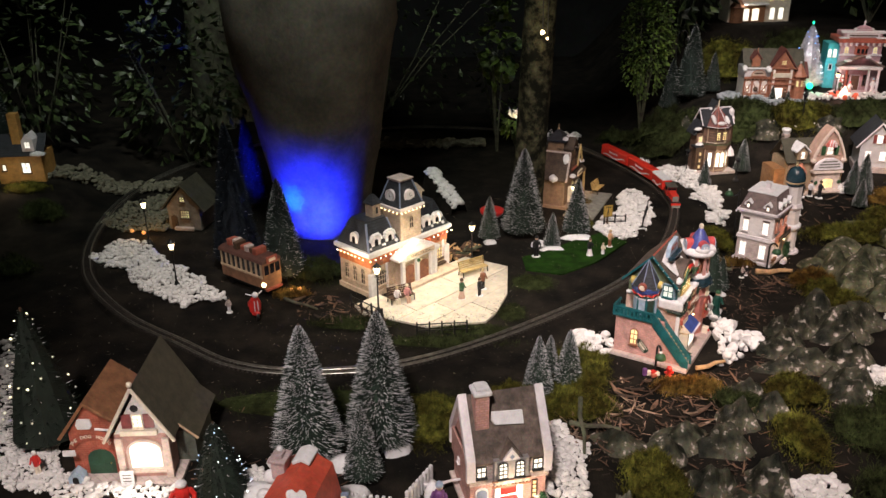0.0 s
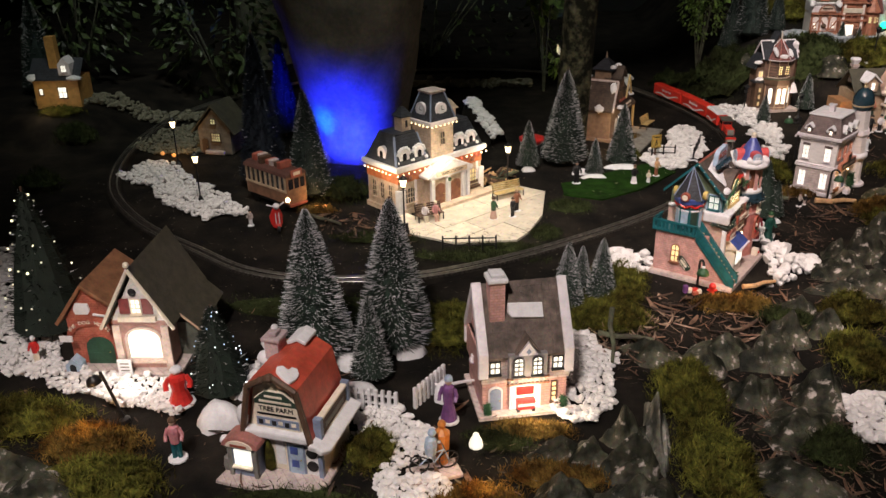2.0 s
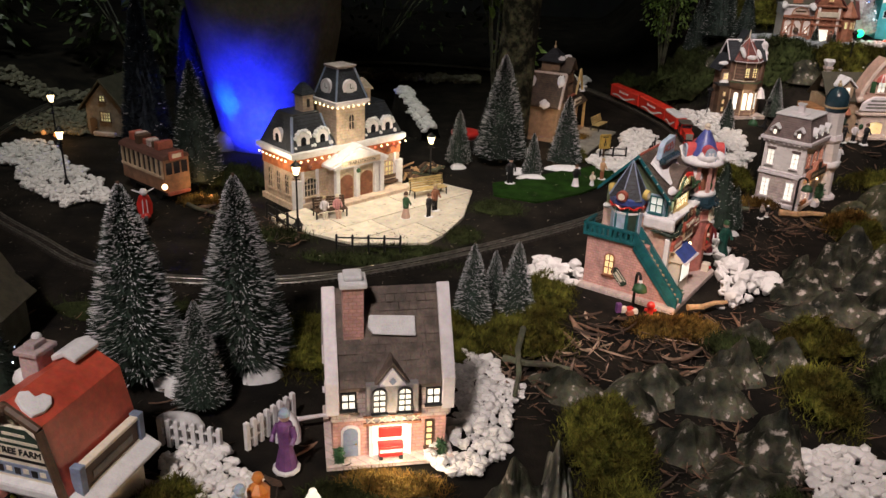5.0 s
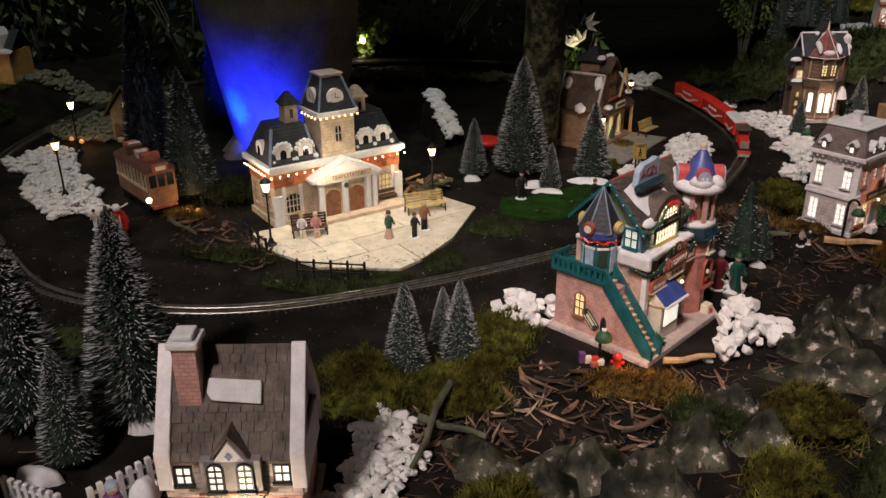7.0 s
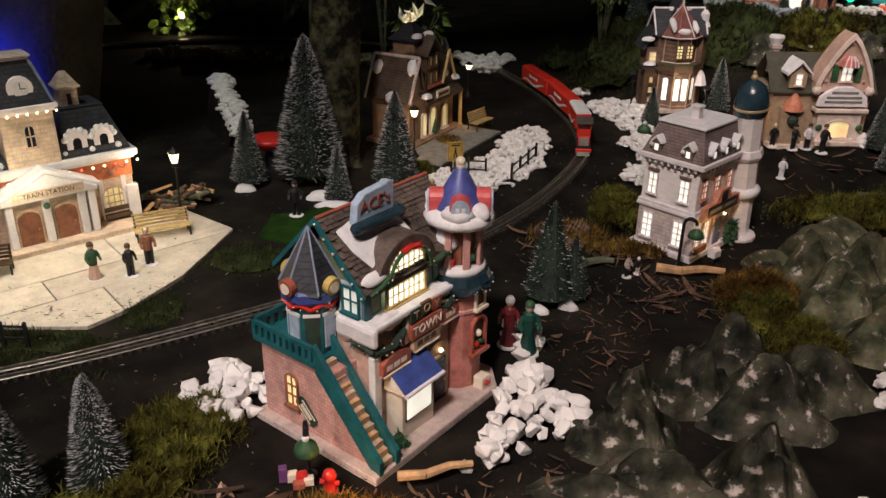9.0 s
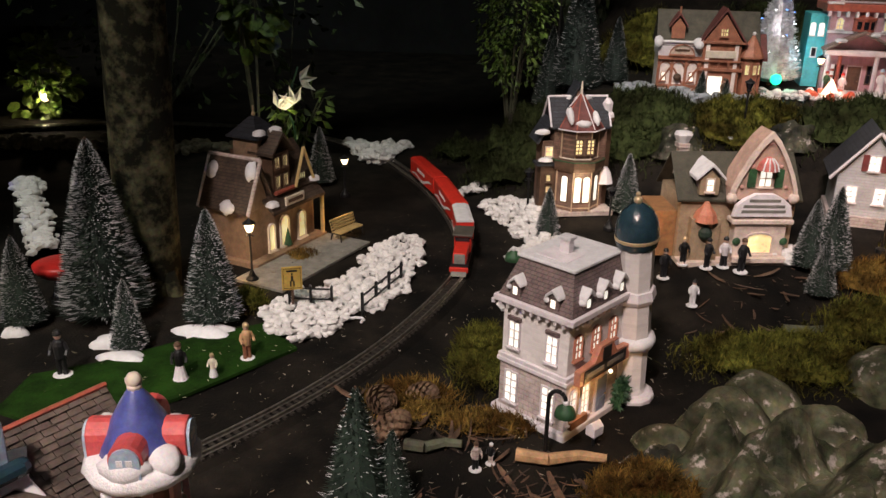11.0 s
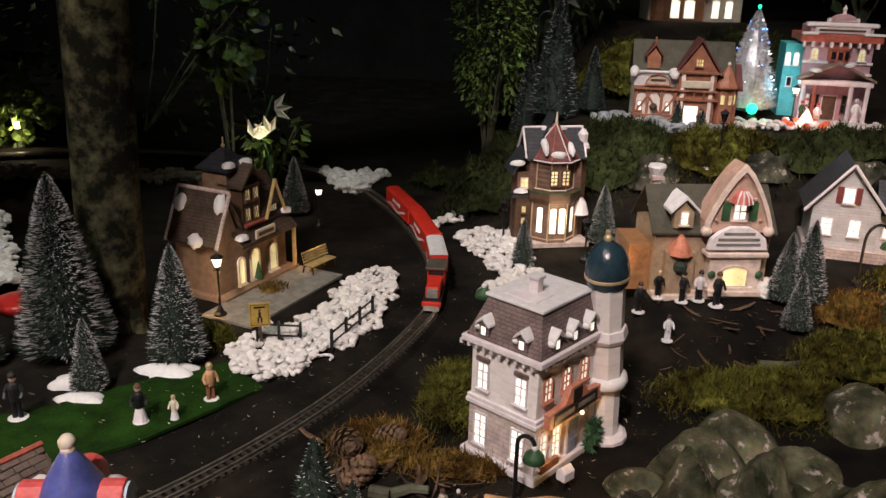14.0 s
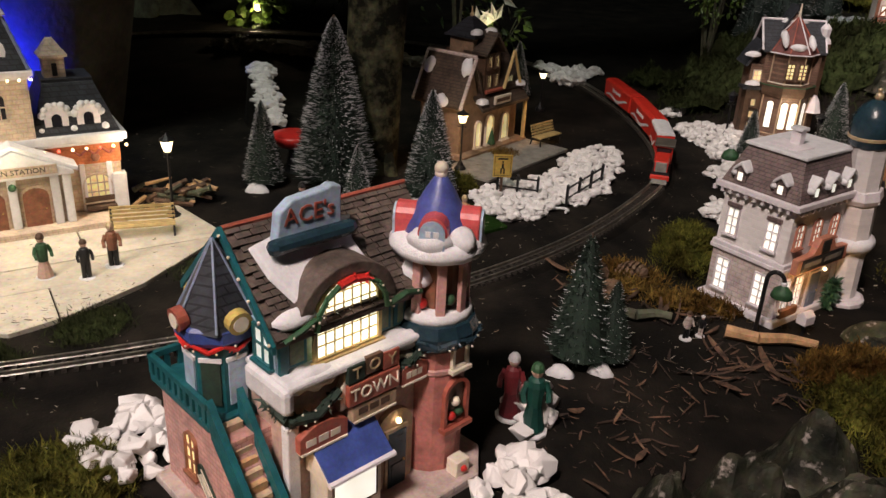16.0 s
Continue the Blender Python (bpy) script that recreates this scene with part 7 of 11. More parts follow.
def far_houses():
    h = thing("half_timbered_house", on(1.215, 3.15, -4), "pink half-timbered house with snow on dark roofs", "model house")
    nut = mat("nut_brown_timber", (0.34, 0.14, 0.085), 0.55, var=0.3)
    part("wall", Shape().box(-0.1, -0.05, -0.01, 0.1, 0.05, 0.085), mat("pale_pink_plaster", (0.84, 0.74, 0.7), 0.6, var=0.12), h, "pale pink plaster wall", bevel=0.001)
    part("upper_wall", Shape().box(-0.103, -0.056, 0.085, 0.0, 0.05, 0.118), LILAC, h, bevel=0.001)
    part("bay", Shape().box(-0.01, -0.066, -0.01, 0.07, -0.04, 0.12), nut, h, "reddish timber bay", bevel=0.001)
    part("bay_gable", Shape().alongy([(-0.014, 0.118), (0.074, 0.118), (0.03, 0.18)], -0.066, 0.02), nut, h)
    part("roof", gable_roof(-0.108, 0.11, -0.05, 0.05, 0.116, 0.178), OLIVEROOF, h, "dark olive roof", bevel=0.001)
    part("bay_roof", Shape().alongy([(-0.022, 0.112), (0.03, 0.186), (0.082, 0.112), (0.082, 0.118), (0.03, 0.193), (-0.022, 0.118)], -0.07, 0.0), bpy.data.materials["maroon_tile"], h)
    d = part("dormer", Shape().alongy([(-0.078, 0.125), (-0.05, 0.125), (-0.05, 0.15), (-0.064, 0.168), (-0.078, 0.15)], -0.05, 0.0), nut, h)
    part("dormer_roof", Shape().alongy([(-0.084, 0.148), (-0.064, 0.174), (-0.044, 0.148), (-0.044, 0.152), (-0.064, 0.18), (-0.084, 0.152)], -0.054, 0.0), bpy.data.materials["maroon_tile"], d)
    for x in (-0.098, -0.07, -0.04, -0.012):
        part("timber_post", Shape().box(x - 0.003, -0.0535, -0.01, x + 0.003, -0.05, 0.085), nut, h)
    for x, d in ((-0.084, 1), (-0.055, -1), (-0.026, 1)):
        part("timber_brace", Shape().rod((x - 0.011 * d, -0.0512, 0.028), (x + 0.011 * d, -0.0512, 0.062), 0.0022, 5).rod((x - 0.011, -0.0512, 0.0), (x + 0.011, -0.0512, 0.02), 0.002, 5), nut, h)
    part("upper_sill", Shape().box(-0.104, -0.06, 0.116, 0.0, -0.05, 0.121), SNOW, h, "snow along the upper eave", bevel=0.002)
    q = window(h, "f", 0.056, -0.052, 0.092, 0.05, 0.02, nut, mat("cream_sign_face", (0.62, 0.5, 0.42), 0.5), 0.8, 1, 1, 0.003, 0.002)
    part("lettering_bar", Shape().box(-0.068, -0.0572, 0.098, -0.036, -0.0565, 0.103), WOODDARK, q)
    part("bay_sill", Shape().box(-0.014, -0.071, 0.06, 0.076, -0.05, 0.067), nut, h, bevel=0.001)
    part("bay_cornice", Shape().box(-0.016, -0.072, 0.118, 0.078, -0.05, 0.123), nut, h, bevel=0.001)
    for u in (0.0, 0.06):
        part("bay_post", Shape().box(u - 0.004, -0.0695, -0.01, u + 0.004, -0.066, 0.118), bpy.data.materials["pale_pink_plaster"], h, bevel=0.0008)
    part("timber_rail", Shape().box(-0.102, -0.058, 0.08, 0.0, -0.05, 0.088), nut, h)
    part("timber_rail", Shape().box(-0.1, -0.0525, 0.02, 0.0, -0.05, 0.026), nut, h)
    for u in (-0.086, -0.026):
        window(h, "f", 0.05, u, 0.034, 0.008, 0.018, nut, LITWHITE, 0, 1, 2)
    part("wreath", Shape().ball((-0.056, -0.054, 0.042), 0.009, 8), WOODDARK, h)
    window(h, "f", 0.066, 0.03, 0.135, 0.014, 0.014, nut, LITDIM, 0, 3, 2)
    window(h, "f", 0.066, 0.022, 0.004, 0.03, 0.046, nut, LITWHITE, 0, 1, 1)
    for u in (-0.084, -0.056, -0.026):
        arch = Shape()
        for k in range(6):
            a, b = math.pi * k / 6, math.pi * (k + 1) / 6
            arch.rod((u + 0.012 * math.cos(a), -0.0515, 0.064 + 0.012 * math.sin(a)), (u + 0.012 * math.cos(b), -0.0515, 0.064 + 0.012 * math.sin(b)), 0.0018, 5)
        part("timber_arch", arch, nut, h)
    for u in (0.006, 0.026, 0.046):
        part("bay_baluster", Shape().box(u - 0.002, -0.0725, 0.067, u + 0.002, -0.069, 0.08), nut, h)
    part("bay_rail", Shape().box(-0.012, -0.074, 0.08, 0.074, -0.069, 0.084), nut, h, bevel=0.0006)
    tur = part("turret", Shape().lathe(0.094, -0.052, [(0.001, -0.01), (0.02, -0.01), (0.02, 0.088), (0.027, 0.09), (0.027, 0.094), (0.014, 0.118), (0.001, 0.14)], 8), nut, h, "brown corner turret with pointed roof")
    for a in (-1.57, -0.79, -2.36):
        part("pane", Shape().box(0.02, -0.004, 0.056, 0.0206, 0.004, 0.076).move(Matrix.Translation((0.094, -0.052, 0)) @ Matrix.Rotation(a + 0.39, 4, "Z")), LITDIM, tur)
    part("finial", Shape().ball((0.094, -0.052, 0.141), 0.004, 7), SNOW, tur)
    part("dormer_finial", Shape().rod((-0.064, -0.05, 0.178), (-0.064, -0.05, 0.192), 0.0022, 5), nut, h)
    part("sign", Shape().box(-0.004, -0.071, 0.088, 0.06, -0.066, 0.104), CREAM, h, bevel=0.002)
    part("side_wing", Shape().box(0.07, -0.05, -0.01, 0.12, 0.03, 0.09), nut, h, bevel=0.001)
    part("wing_roof", Shape().alongx([(-0.056, 0.084), (-0.01, 0.13), (0.036, 0.084), (0.036, 0.09), (-0.01, 0.137), (-0.056, 0.09)], 0.066, 0.128), bpy.data.materials["maroon_tile"], h)
    for i, (x, y, z) in enumerate(((-0.104, -0.056, 0.118), (-0.02, -0.066, 0.118), (0.09, -0.05, 0.1))):
        snow_patch(h, Matrix.Translation((x, y, z)) @ Matrix.Rotation(radians(40), 4, "X"), 0.024, 0.03, 0.007, 60 + i)

    h = thing("candy_house", on(1.6, 3.35, -8), "pink and turquoise Victorian shop with red cornice", "model house")
    pk = mat("mauve_pink_wall", (0.45, 0.28, 0.32), 0.55, var=0.2)
    part("wall", Shape().box(-0.06, -0.05, -0.01, 0.09, 0.06, 0.18), pk, h, bevel=0.001)
    part("side_wall", Shape().box(-0.1, -0.03, -0.01, -0.06, 0.06, 0.17), CYANWALL, h, "turquoise side wall", bevel=0.001)
    part("cornice", Shape().box(-0.075, -0.064, 0.178, 0.105, 0.065, 0.196), TRIMRED, h, "rust-red cornice", bevel=0.002)
    part("roof_deck", Shape().box(-0.055, -0.045, 0.196, 0.085, 0.055, 0.214), pk, h, bevel=0.002)
    part("snow_parapet", Shape().box(-0.065, -0.052, 0.212, 0.095, -0.03, 0.222).box(-0.02, -0.05, 0.222, 0.05, -0.034, 0.232), SNOW, h, bevel=0.003)
    crest = [(0.015 + 0.03 * math.cos(math.pi * k / 10), 0.222 + 0.02 * math.sin(math.pi * k / 10)) for k in range(11)]
    part("crest", Shape().alongy(crest, -0.05, -0.03), pk, h, "rounded crest over the parapet", bevel=0.001)
    part("crest_finial", Shape().lathe(0.015, -0.04, [(0.005, 0.241), (0.003, 0.248), (0.005, 0.253), (0.001, 0.262)], 8), LILAC, h)
    board = part("roof_sign", Shape().box(-0.045, -0.05, 0.198, 0.075, -0.046, 0.211), LILAC, h, "pale sign board with dark lettering", bevel=0.0008)
    part("lettering_bar", Shape().box(-0.036, -0.0508, 0.202, 0.066, -0.05, 0.207), WOODDARK, board)
    for i in range(9):
        x = -0.066 + i * 0.0202
        part("cornice_bracket", Shape().box(x - 0.003, -0.064, 0.166, x + 0.003, -0.05, 0.179), LILAC, h, bevel=0.0006)
    for x0, x1 in ((-0.075, -0.038), (0.06, 0.107)):
        part("cornice_snow", Shape().box(x0, -0.068, 0.194, x1, -0.05, 0.2), SNOW, h, "snow along the cornice", bevel=0.0025)
    part("string_course", Shape().box(-0.063, -0.0535, 0.128, 0.093, -0.05, 0.134), LILAC, h, bevel=0.0006)
    bow = part("bow_front", Shape().lathe(0.015, -0.05, [(0.001, 0.134), (0.024, 0.134), (0.024, 0.16), (0.027, 0.162), (0.027, 0.165), (0.001, 0.172)], 12), TRIMRED, h, "rust-red bow window over the porch")
    for a in (-2.2, -1.57, -0.94):
        part("pane", Shape().box(0.0236, -0.005, 0.14, 0.0246, 0.005, 0.157).move(Matrix.Translation((0.015, -0.05, 0)) @ Matrix.Rotation(a, 4, "Z")), DARKGLASS, bow)
    for u in (-0.038, 0.066):
        part("window_sill", Shape().box(u - 0.011, -0.0575, 0.1345, u + 0.011, -0.05, 0.1375), SNOW, h, bevel=0.0008)
    for i, (u, w) in enumerate(((-0.035, 0.03), (0.035, 0.026), (0.078, 0.02))):
        part("porch_snow", Shape().ball((u, -0.084, 0.138 - 0.47 * abs(u - 0.015)), w * 0.5, 10, 0.35), SNOW, h, "snow lying on the porch roof", smooth=True)
    for u in (-0.022, 0.05):
        window(h, "f", 0.05, u, 0.014, 0.018, 0.04, WOODDARK, DARKGLASS, 0, 2, 2)
    part("porch_roof", Shape().alongy([(-0.07, 0.09), (0.015, 0.13), (0.1, 0.09), (0.1, 0.096), (0.015, 0.138), (-0.07, 0.096)], -0.09, -0.05), mat("grey_brown_roof", (0.2, 0.15, 0.13), 0.6, var=0.3), h, bevel=0.001)
    part("porch_frieze", Shape().box(-0.066, -0.086, 0.08, 0.096, -0.052, 0.092), LILAC, h, bevel=0.002)
    for x in (-0.056, -0.03, 0.05, 0.086):
        part("porch_post", Shape().rod((x, -0.08, -0.01), (x, -0.08, 0.082), 0.005, 8), LILAC if x != -0.03 else TRIMRED, h)
    for u in (-0.038, 0.066):
        window(h, "f", 0.05, u, 0.138, 0.013, 0.024, LILAC, LITDIM, 0.9, 2, 3)
    door(h, "f", 0.05, 0.012, -0.008, 0.03, 0.06, WOODDARK, LILAC, 0)
    for u in (-0.02, 0.012):
        window(h, "f", 0.03, -0.08 + u * 0.6, 0.12, 0.01, 0.028, SNOW, LITWHITE, 0.9, 1, 1)
    window(h, "f", 0.03, -0.082, 0.07, 0.01, 0.02, SNOW, DARKGLASS, 0, 1, 1)
    pole = part("barber_pole", Shape().rod((-0.045, -0.09, -0.01), (-0.045, -0.09, 0.06), 0.004, 8), SNOW, h)
    for i in range(4):
        part("stripe", Shape().rod((-0.045, -0.09, 0.0 + i * 0.015), (-0.0445, -0.09, 0.006 + i * 0.015), 0.0044, 8), TRIMRED, pole)
    part("terrace", Shape().box(-0.1, -0.17, -0.02, 0.1, -0.05, -0.004), mat("rose_snow_terrace", (0.6, 0.42, 0.44), 0.7), h, "rosy snow terrace", bevel=0.002)

    h = thing("summit_house", on(1.38, 3.9, 6), "bright house on the upper terrace with lit shopfront", "model house")
    part("wall", Shape().box(-0.14, -0.05, -0.01, 0.14, 0.06, 0.12), CREAM, h, bevel=0.001)
    part("roof", gable_roof(-0.15, 0.15, -0.05, 0.06, 0.12, 0.18), BROWNROOF, h, bevel=0.001)
    part("shop_front", Shape().box(-0.1, -0.068, -0.01, 0.02, -0.05, 0.07), TILEROOF, h, bevel=0.002)
    part("snow_roof", Shape().box(-0.11, -0.08, 0.07, 0.03, -0.045, 0.08), SNOW, h, bevel=0.003)
    for u, w in ((-0.07, 0.03), (-0.025, 0.03), (0.06, 0.022), (0.1, 0.022)):
        window(h, "f", 0.068 if u < 0 else 0.05, u, 0.006, w, 0.05, CREAM, LITWHITE, 0.3, 1, 1)
    for u in (-0.1, 0.05, 0.1):
        window(h, "f", 0.05, u, 0.084, 0.014, 0.024, CREAM, LITWARM, 0, 2, 2)
    part("porch", Shape().lathe(-0.11, -0.07, [(0.03, -0.01), (0.03, 0.06), (0.036, 0.064), (0.012, 0.1), (0.001, 0.11)], 8), TILEROOF, h, "small round porch")

    h = thing("ochre_house", on(-1.345, 2.555, 8), "ochre cottage with snow-edged dark roof and tall chimney", "model house")
    part("wall", Shape().box(-0.07, -0.055, -0.005, 0.07, 0.055, 0.09), OCHRE, h, "ochre wall", bevel=0.001)
    part("roof", gable_roof(-0.08, 0.08, -0.055, 0.055, 0.09, 0.14), SLATE, h, "dark roof", bevel=0.001)
    part("chimney", Shape().box(-0.02, -0.03, 0.1, 0.008, 0.0, 0.215), OCHRE, h, "tall ochre chimney", bevel=0.001)
    d = part("dormer", Shape().alongy([(0.018, 0.1), (0.054, 0.1), (0.054, 0.135), (0.036, 0.155), (0.018, 0.135)], -0.058, 0.0), LILAC, h, "grey-white dormer")
    window(h, "f", 0.058, 0.036, 0.112, 0.014, 0.018, LILAC, LITWHITE, 0, 2, 2)
    window(h, "f", 0.055, 0.018, 0.03, 0.024, 0.032, WOODDARK, LITWHITE, 0, 2, 2)
    window(h, "f", 0.055, -0.048, 0.04, 0.01, 0.018, WOODDARK, LITWHITE, 0, 1, 2)
    snow_patch(h, Matrix.Translation((-0.068, -0.062, 0.096)) @ Matrix.Rotation(radians(40), 4, "X"), 0.03, 0.03, 0.005, 71)
    snow_patch(h, Matrix.Translation((0.064, -0.064, 0.092)) @ Matrix.Rotation(radians(40), 4, "X"), 0.05, 0.02, 0.005, 72)

    h = thing("stone_cottage", on(-0.735, 2.31, -8), "dim grey cottage under a steep roof", "model house")
    gw = mat("dim_grey_stone", (0.2, 0.17, 0.14), 0.7, var=0.35)
    part("wall", Shape().box(-0.05, -0.05, 0.0, 0.05, 0.05, 0.075), gw, h, bevel=0.001)
    part("gable_wall", Shape().alongy([(-0.05, 0.075), (0.05, 0.075), (0, 0.13)], -0.05, 0.05), gw, h)
    part("roof", Shape().alongy([(-0.066, 0.06), (0.0, 0.136), (0.066, 0.06), (0.07, 0.063), (0.0, 0.144), (-0.07, 0.063)], -0.058, 0.06), OLIVEROOF, h, bevel=0.001)
    window(h, "f", 0.05, 0.004, 0.038, 0.026, 0.022, WOODDARK, LITDIM, 0, 4, 3)
    window(h, "f", 0.05, 0.0, 0.088, 0.014, 0.014, WOODDARK, LITDIM, 0.6, 2, 2)
    door(h, "f", 0.05, -0.03, 0.0, 0.02, 0.045, WOODDARK, gw, 0.6)
    part("snow_sill", Shape().box(-0.03, -0.062, 0.0, 0.03, -0.05, 0.012), STONEWALL, h, bevel=0.003)


far_houses()


def tram():
    h = thing("tram_car", on(-0.452, 1.885, -36), "old tan and maroon tram car with crates on its roof", "tram")
    part("chassis", Shape().box(-0.074, -0.024, 0.012, 0.08, 0.024, 0.022), IRON, h)
    part("body", Shape().box(-0.078, -0.028, 0.02, 0.078, 0.028, 0.052), mat("tan_tram_paint", (0.26, 0.13, 0.075), 0.5, var=0.3), h, "tan lower body", bevel=0.0015)
    part("saloon", Shape().box(-0.074, -0.026, 0.052, 0.074, 0.026, 0.086), DARKGLASS, h)
    for s in (-1, 1):
        for i in range(9):
            x = -0.074 + i * 0.0185
            part("window_post", Shape().box(x - 0.0025, s * 0.027 - 0.002, 0.05, x + 0.0025, s * 0.027 + 0.002, 0.086), TANWALL, h)
        part("waist_rail", Shape().box(-0.078, s * 0.0285 - 0.0015, 0.048, 0.078, s * 0.0285 + 0.0015, 0.053), TANWALL, h)
    part("roof", Shape().alongx([(-0.031, 0.086), (0.031, 0.086), (0.028, 0.093), (0.015, 0.098), (-0.015, 0.098), (-0.028, 0.093)], -0.083, 0.083), mat("maroon_tram_roof", (0.09, 0.04, 0.032), 0.5), h, "maroon rounded roof", bevel=0.001)
    part("front_panel", Shape().box(0.078, -0.028, 0.02, 0.082, 0.028, 0.09), bpy.data.materials["tan_tram_paint"], h, bevel=0.001)
    for y in (-0.017, 0.0, 0.017):
        part("front_pane", Shape().box(0.082, y - 0.0065, 0.056, 0.0826, y + 0.0065, 0.08), DARKGLASS, h)
    part("fender", Shape().box(0.08, -0.024, 0.014, 0.088, 0.024, 0.02), TRIMRED, h, bevel=0.001)
    part("destination_board", Shape().box(0.082, -0.016, 0.084, 0.086, 0.016, 0.102), TRIMRED, h, "red board with pale panel", bevel=0.001)
    part("board_panel", Shape().box(0.086, -0.01, 0.089, 0.0866, 0.01, 0.097), CREAM, h)
    part("headlamp", Shape().ball((0.083, -0.03, 0.034), 0.006, 8), BULB, h, "bright headlamp")
    rnd = random.Random(5)
    for i in range(7):
        x = -0.06 + i * 0.017
        part("parcel", Shape().box(x - 0.008, rnd.uniform(-0.02, -0.008), 0.097, x + 0.007, rnd.uniform(0.004, 0.018), 0.108 + rnd.uniform(0, 0.008)), (TRIMRED, STONEWALL, WOODDARK)[i % 3], h, bevel=0.002)
    for x in (-0.05, 0.05):
        for s in (-1, 1):
            part("wheel", Shape().rod((x, s * 0.018, 0.011), (x, s * 0.024, 0.011), 0.011, 12), IRON, h)


tram()


def train():
    """Engine and wagons, standing on the far curve of the track."""
    start = min(range(len(RUN)), key=lambda i: (RUN[i] - Vector((0.735, 2.43))).length)
    s0 = LENGTHS[start]

    def placed(mid, half):
        a, _ = along(s0 + mid - half)
        b, _ = along(s0 + mid + half)
        c = (a + b) / 2
        return pose(c.x, c.y, 0.0115, 0, 0, math.degrees(math.atan2(a.y - b.y, a.x - b.x)))

    e = thing("locomotive", placed(0.062, 0.045), "red toy diesel locomotive with grey cab roof", "locomotive", "toy train")
    part("frame", Shape().box(-0.06, -0.014, 0.006, 0.062, 0.014, 0.013), BLACKCLOTH, e)
    part("hood", Shape().box(-0.002, -0.011, 0.013, 0.052, 0.011, 0.032), TRAINRED, e, "red engine hood", bevel=0.002)
    part("grille", Shape().box(0.052, -0.009, 0.014, 0.0545, 0.009, 0.03), GREYPAVE, e, bevel=0.001)
    part("cab", Shape().box(-0.036, -0.014, 0.013, -0.002, 0.014, 0.042), TRAINRED, e, bevel=0.001)
    part("cab_glass", Shape().box(-0.034, -0.0145, 0.03, -0.004, 0.0145, 0.039).box(-0.0025, -0.012, 0.032, -0.0012, 0.012, 0.039), DARKGLASS, e)
    part("cab_roof", Shape().box(-0.042, -0.0165, 0.042, 0.004, 0.0165, 0.046), mat("grey_brown_cab_roof", (0.09, 0.08, 0.065), 0.6), e, "grey-brown cab roof", bevel=0.001)
    part("rear_hood", Shape().box(-0.058, -0.011, 0.013, -0.036, 0.011, 0.03), TRAINRED, e, bevel=0.0015)
    part("bumper", Shape().box(0.06, -0.015, 0.004, 0.066, 0.015, 0.012), TRAINRED, e, bevel=0.0015)
    part("plough", Shape().alongy([(0.064, 0.0), (0.072, 0.0), (0.066, 0.006), (0.064, 0.006)], -0.012, 0.012), GREYPAVE, e)
    for x in (-0.04, -0.022, 0.024, 0.044):
        for s in (-1, 1):
            part("wheel", Shape().rod((x, s * 0.0075, 0.006), (x, s * 0.011, 0.006), 0.006, 10), IRON, e)

    def wagon(mid, L, label, top, bare):
        w = thing("wagon", placed(mid, L * 0.36), label, "wagon", "toy train")
        part("frame", Shape().box(-L / 2, -0.012, 0.006, L / 2, 0.012, 0.011), BLACKCLOTH, w)
        part("body", Shape().box(-L / 2, -0.0155, 0.011, L / 2, 0.0155, 0.043), TRAINRED, w, bevel=0.0015)
        part("roof", Shape().alongx([(-0.0158, 0.042), (0.0158, 0.042), (0.0145, 0.0455), (0.008, 0.048), (-0.008, 0.048), (-0.0145, 0.0455)], -L / 2 - 0.001, L / 2 + 0.001), top, w, bevel=0.0008)
        for s in (-1, 1):
            pts = [(-L * 0.42 + L * 0.84 * i / 12, 0.018 + 0.004 * math.sin(i * 0.7) + 0.008 * i / 12, 0.003 + 0.0035 * math.sin(math.pi * i / 12)) for i in range(13)]
            q = Shape().add([(x, s * 0.0161, z) for x, z, _ in pts] + [(x, s * 0.0161, z - d) for x, z, d in pts], [(i, i + 1, 14 + i, 13 + i) for i in range(12)])
            part("white_swoosh", q, SNOW, w, "white wave stripe")
            if not bare:
                q = Shape()
                for k in range(5):
                    q.box(-0.028 + k * 0.011, s * 0.0158 - 0.0004, 0.029 + 0.001 * (k % 2), -0.02 + k * 0.011, s * 0.0158 + 0.0004, 0.035 + 0.002 * (k == 0))
                part("emblem", q, SNOW, w, "plain white emblem bars")
        for x in (-L * 0.36, -L * 0.26, L * 0.26, L * 0.36):
            for s in (-1, 1):
                part("wheel", Shape().rod((x, s * 0.0075, 0.0055), (x, s * 0.011, 0.0055), 0.0055, 10), IRON, w)

    wagon(0.178, 0.092, "short red wagon with white roof", SNOW, True)
    wagon(0.314, 0.165, "long red box wagon with white wave", TRAINRED, False)
    wagon(0.49, 0.165, "long red box wagon with white wave", TRAINRED, False)


train()


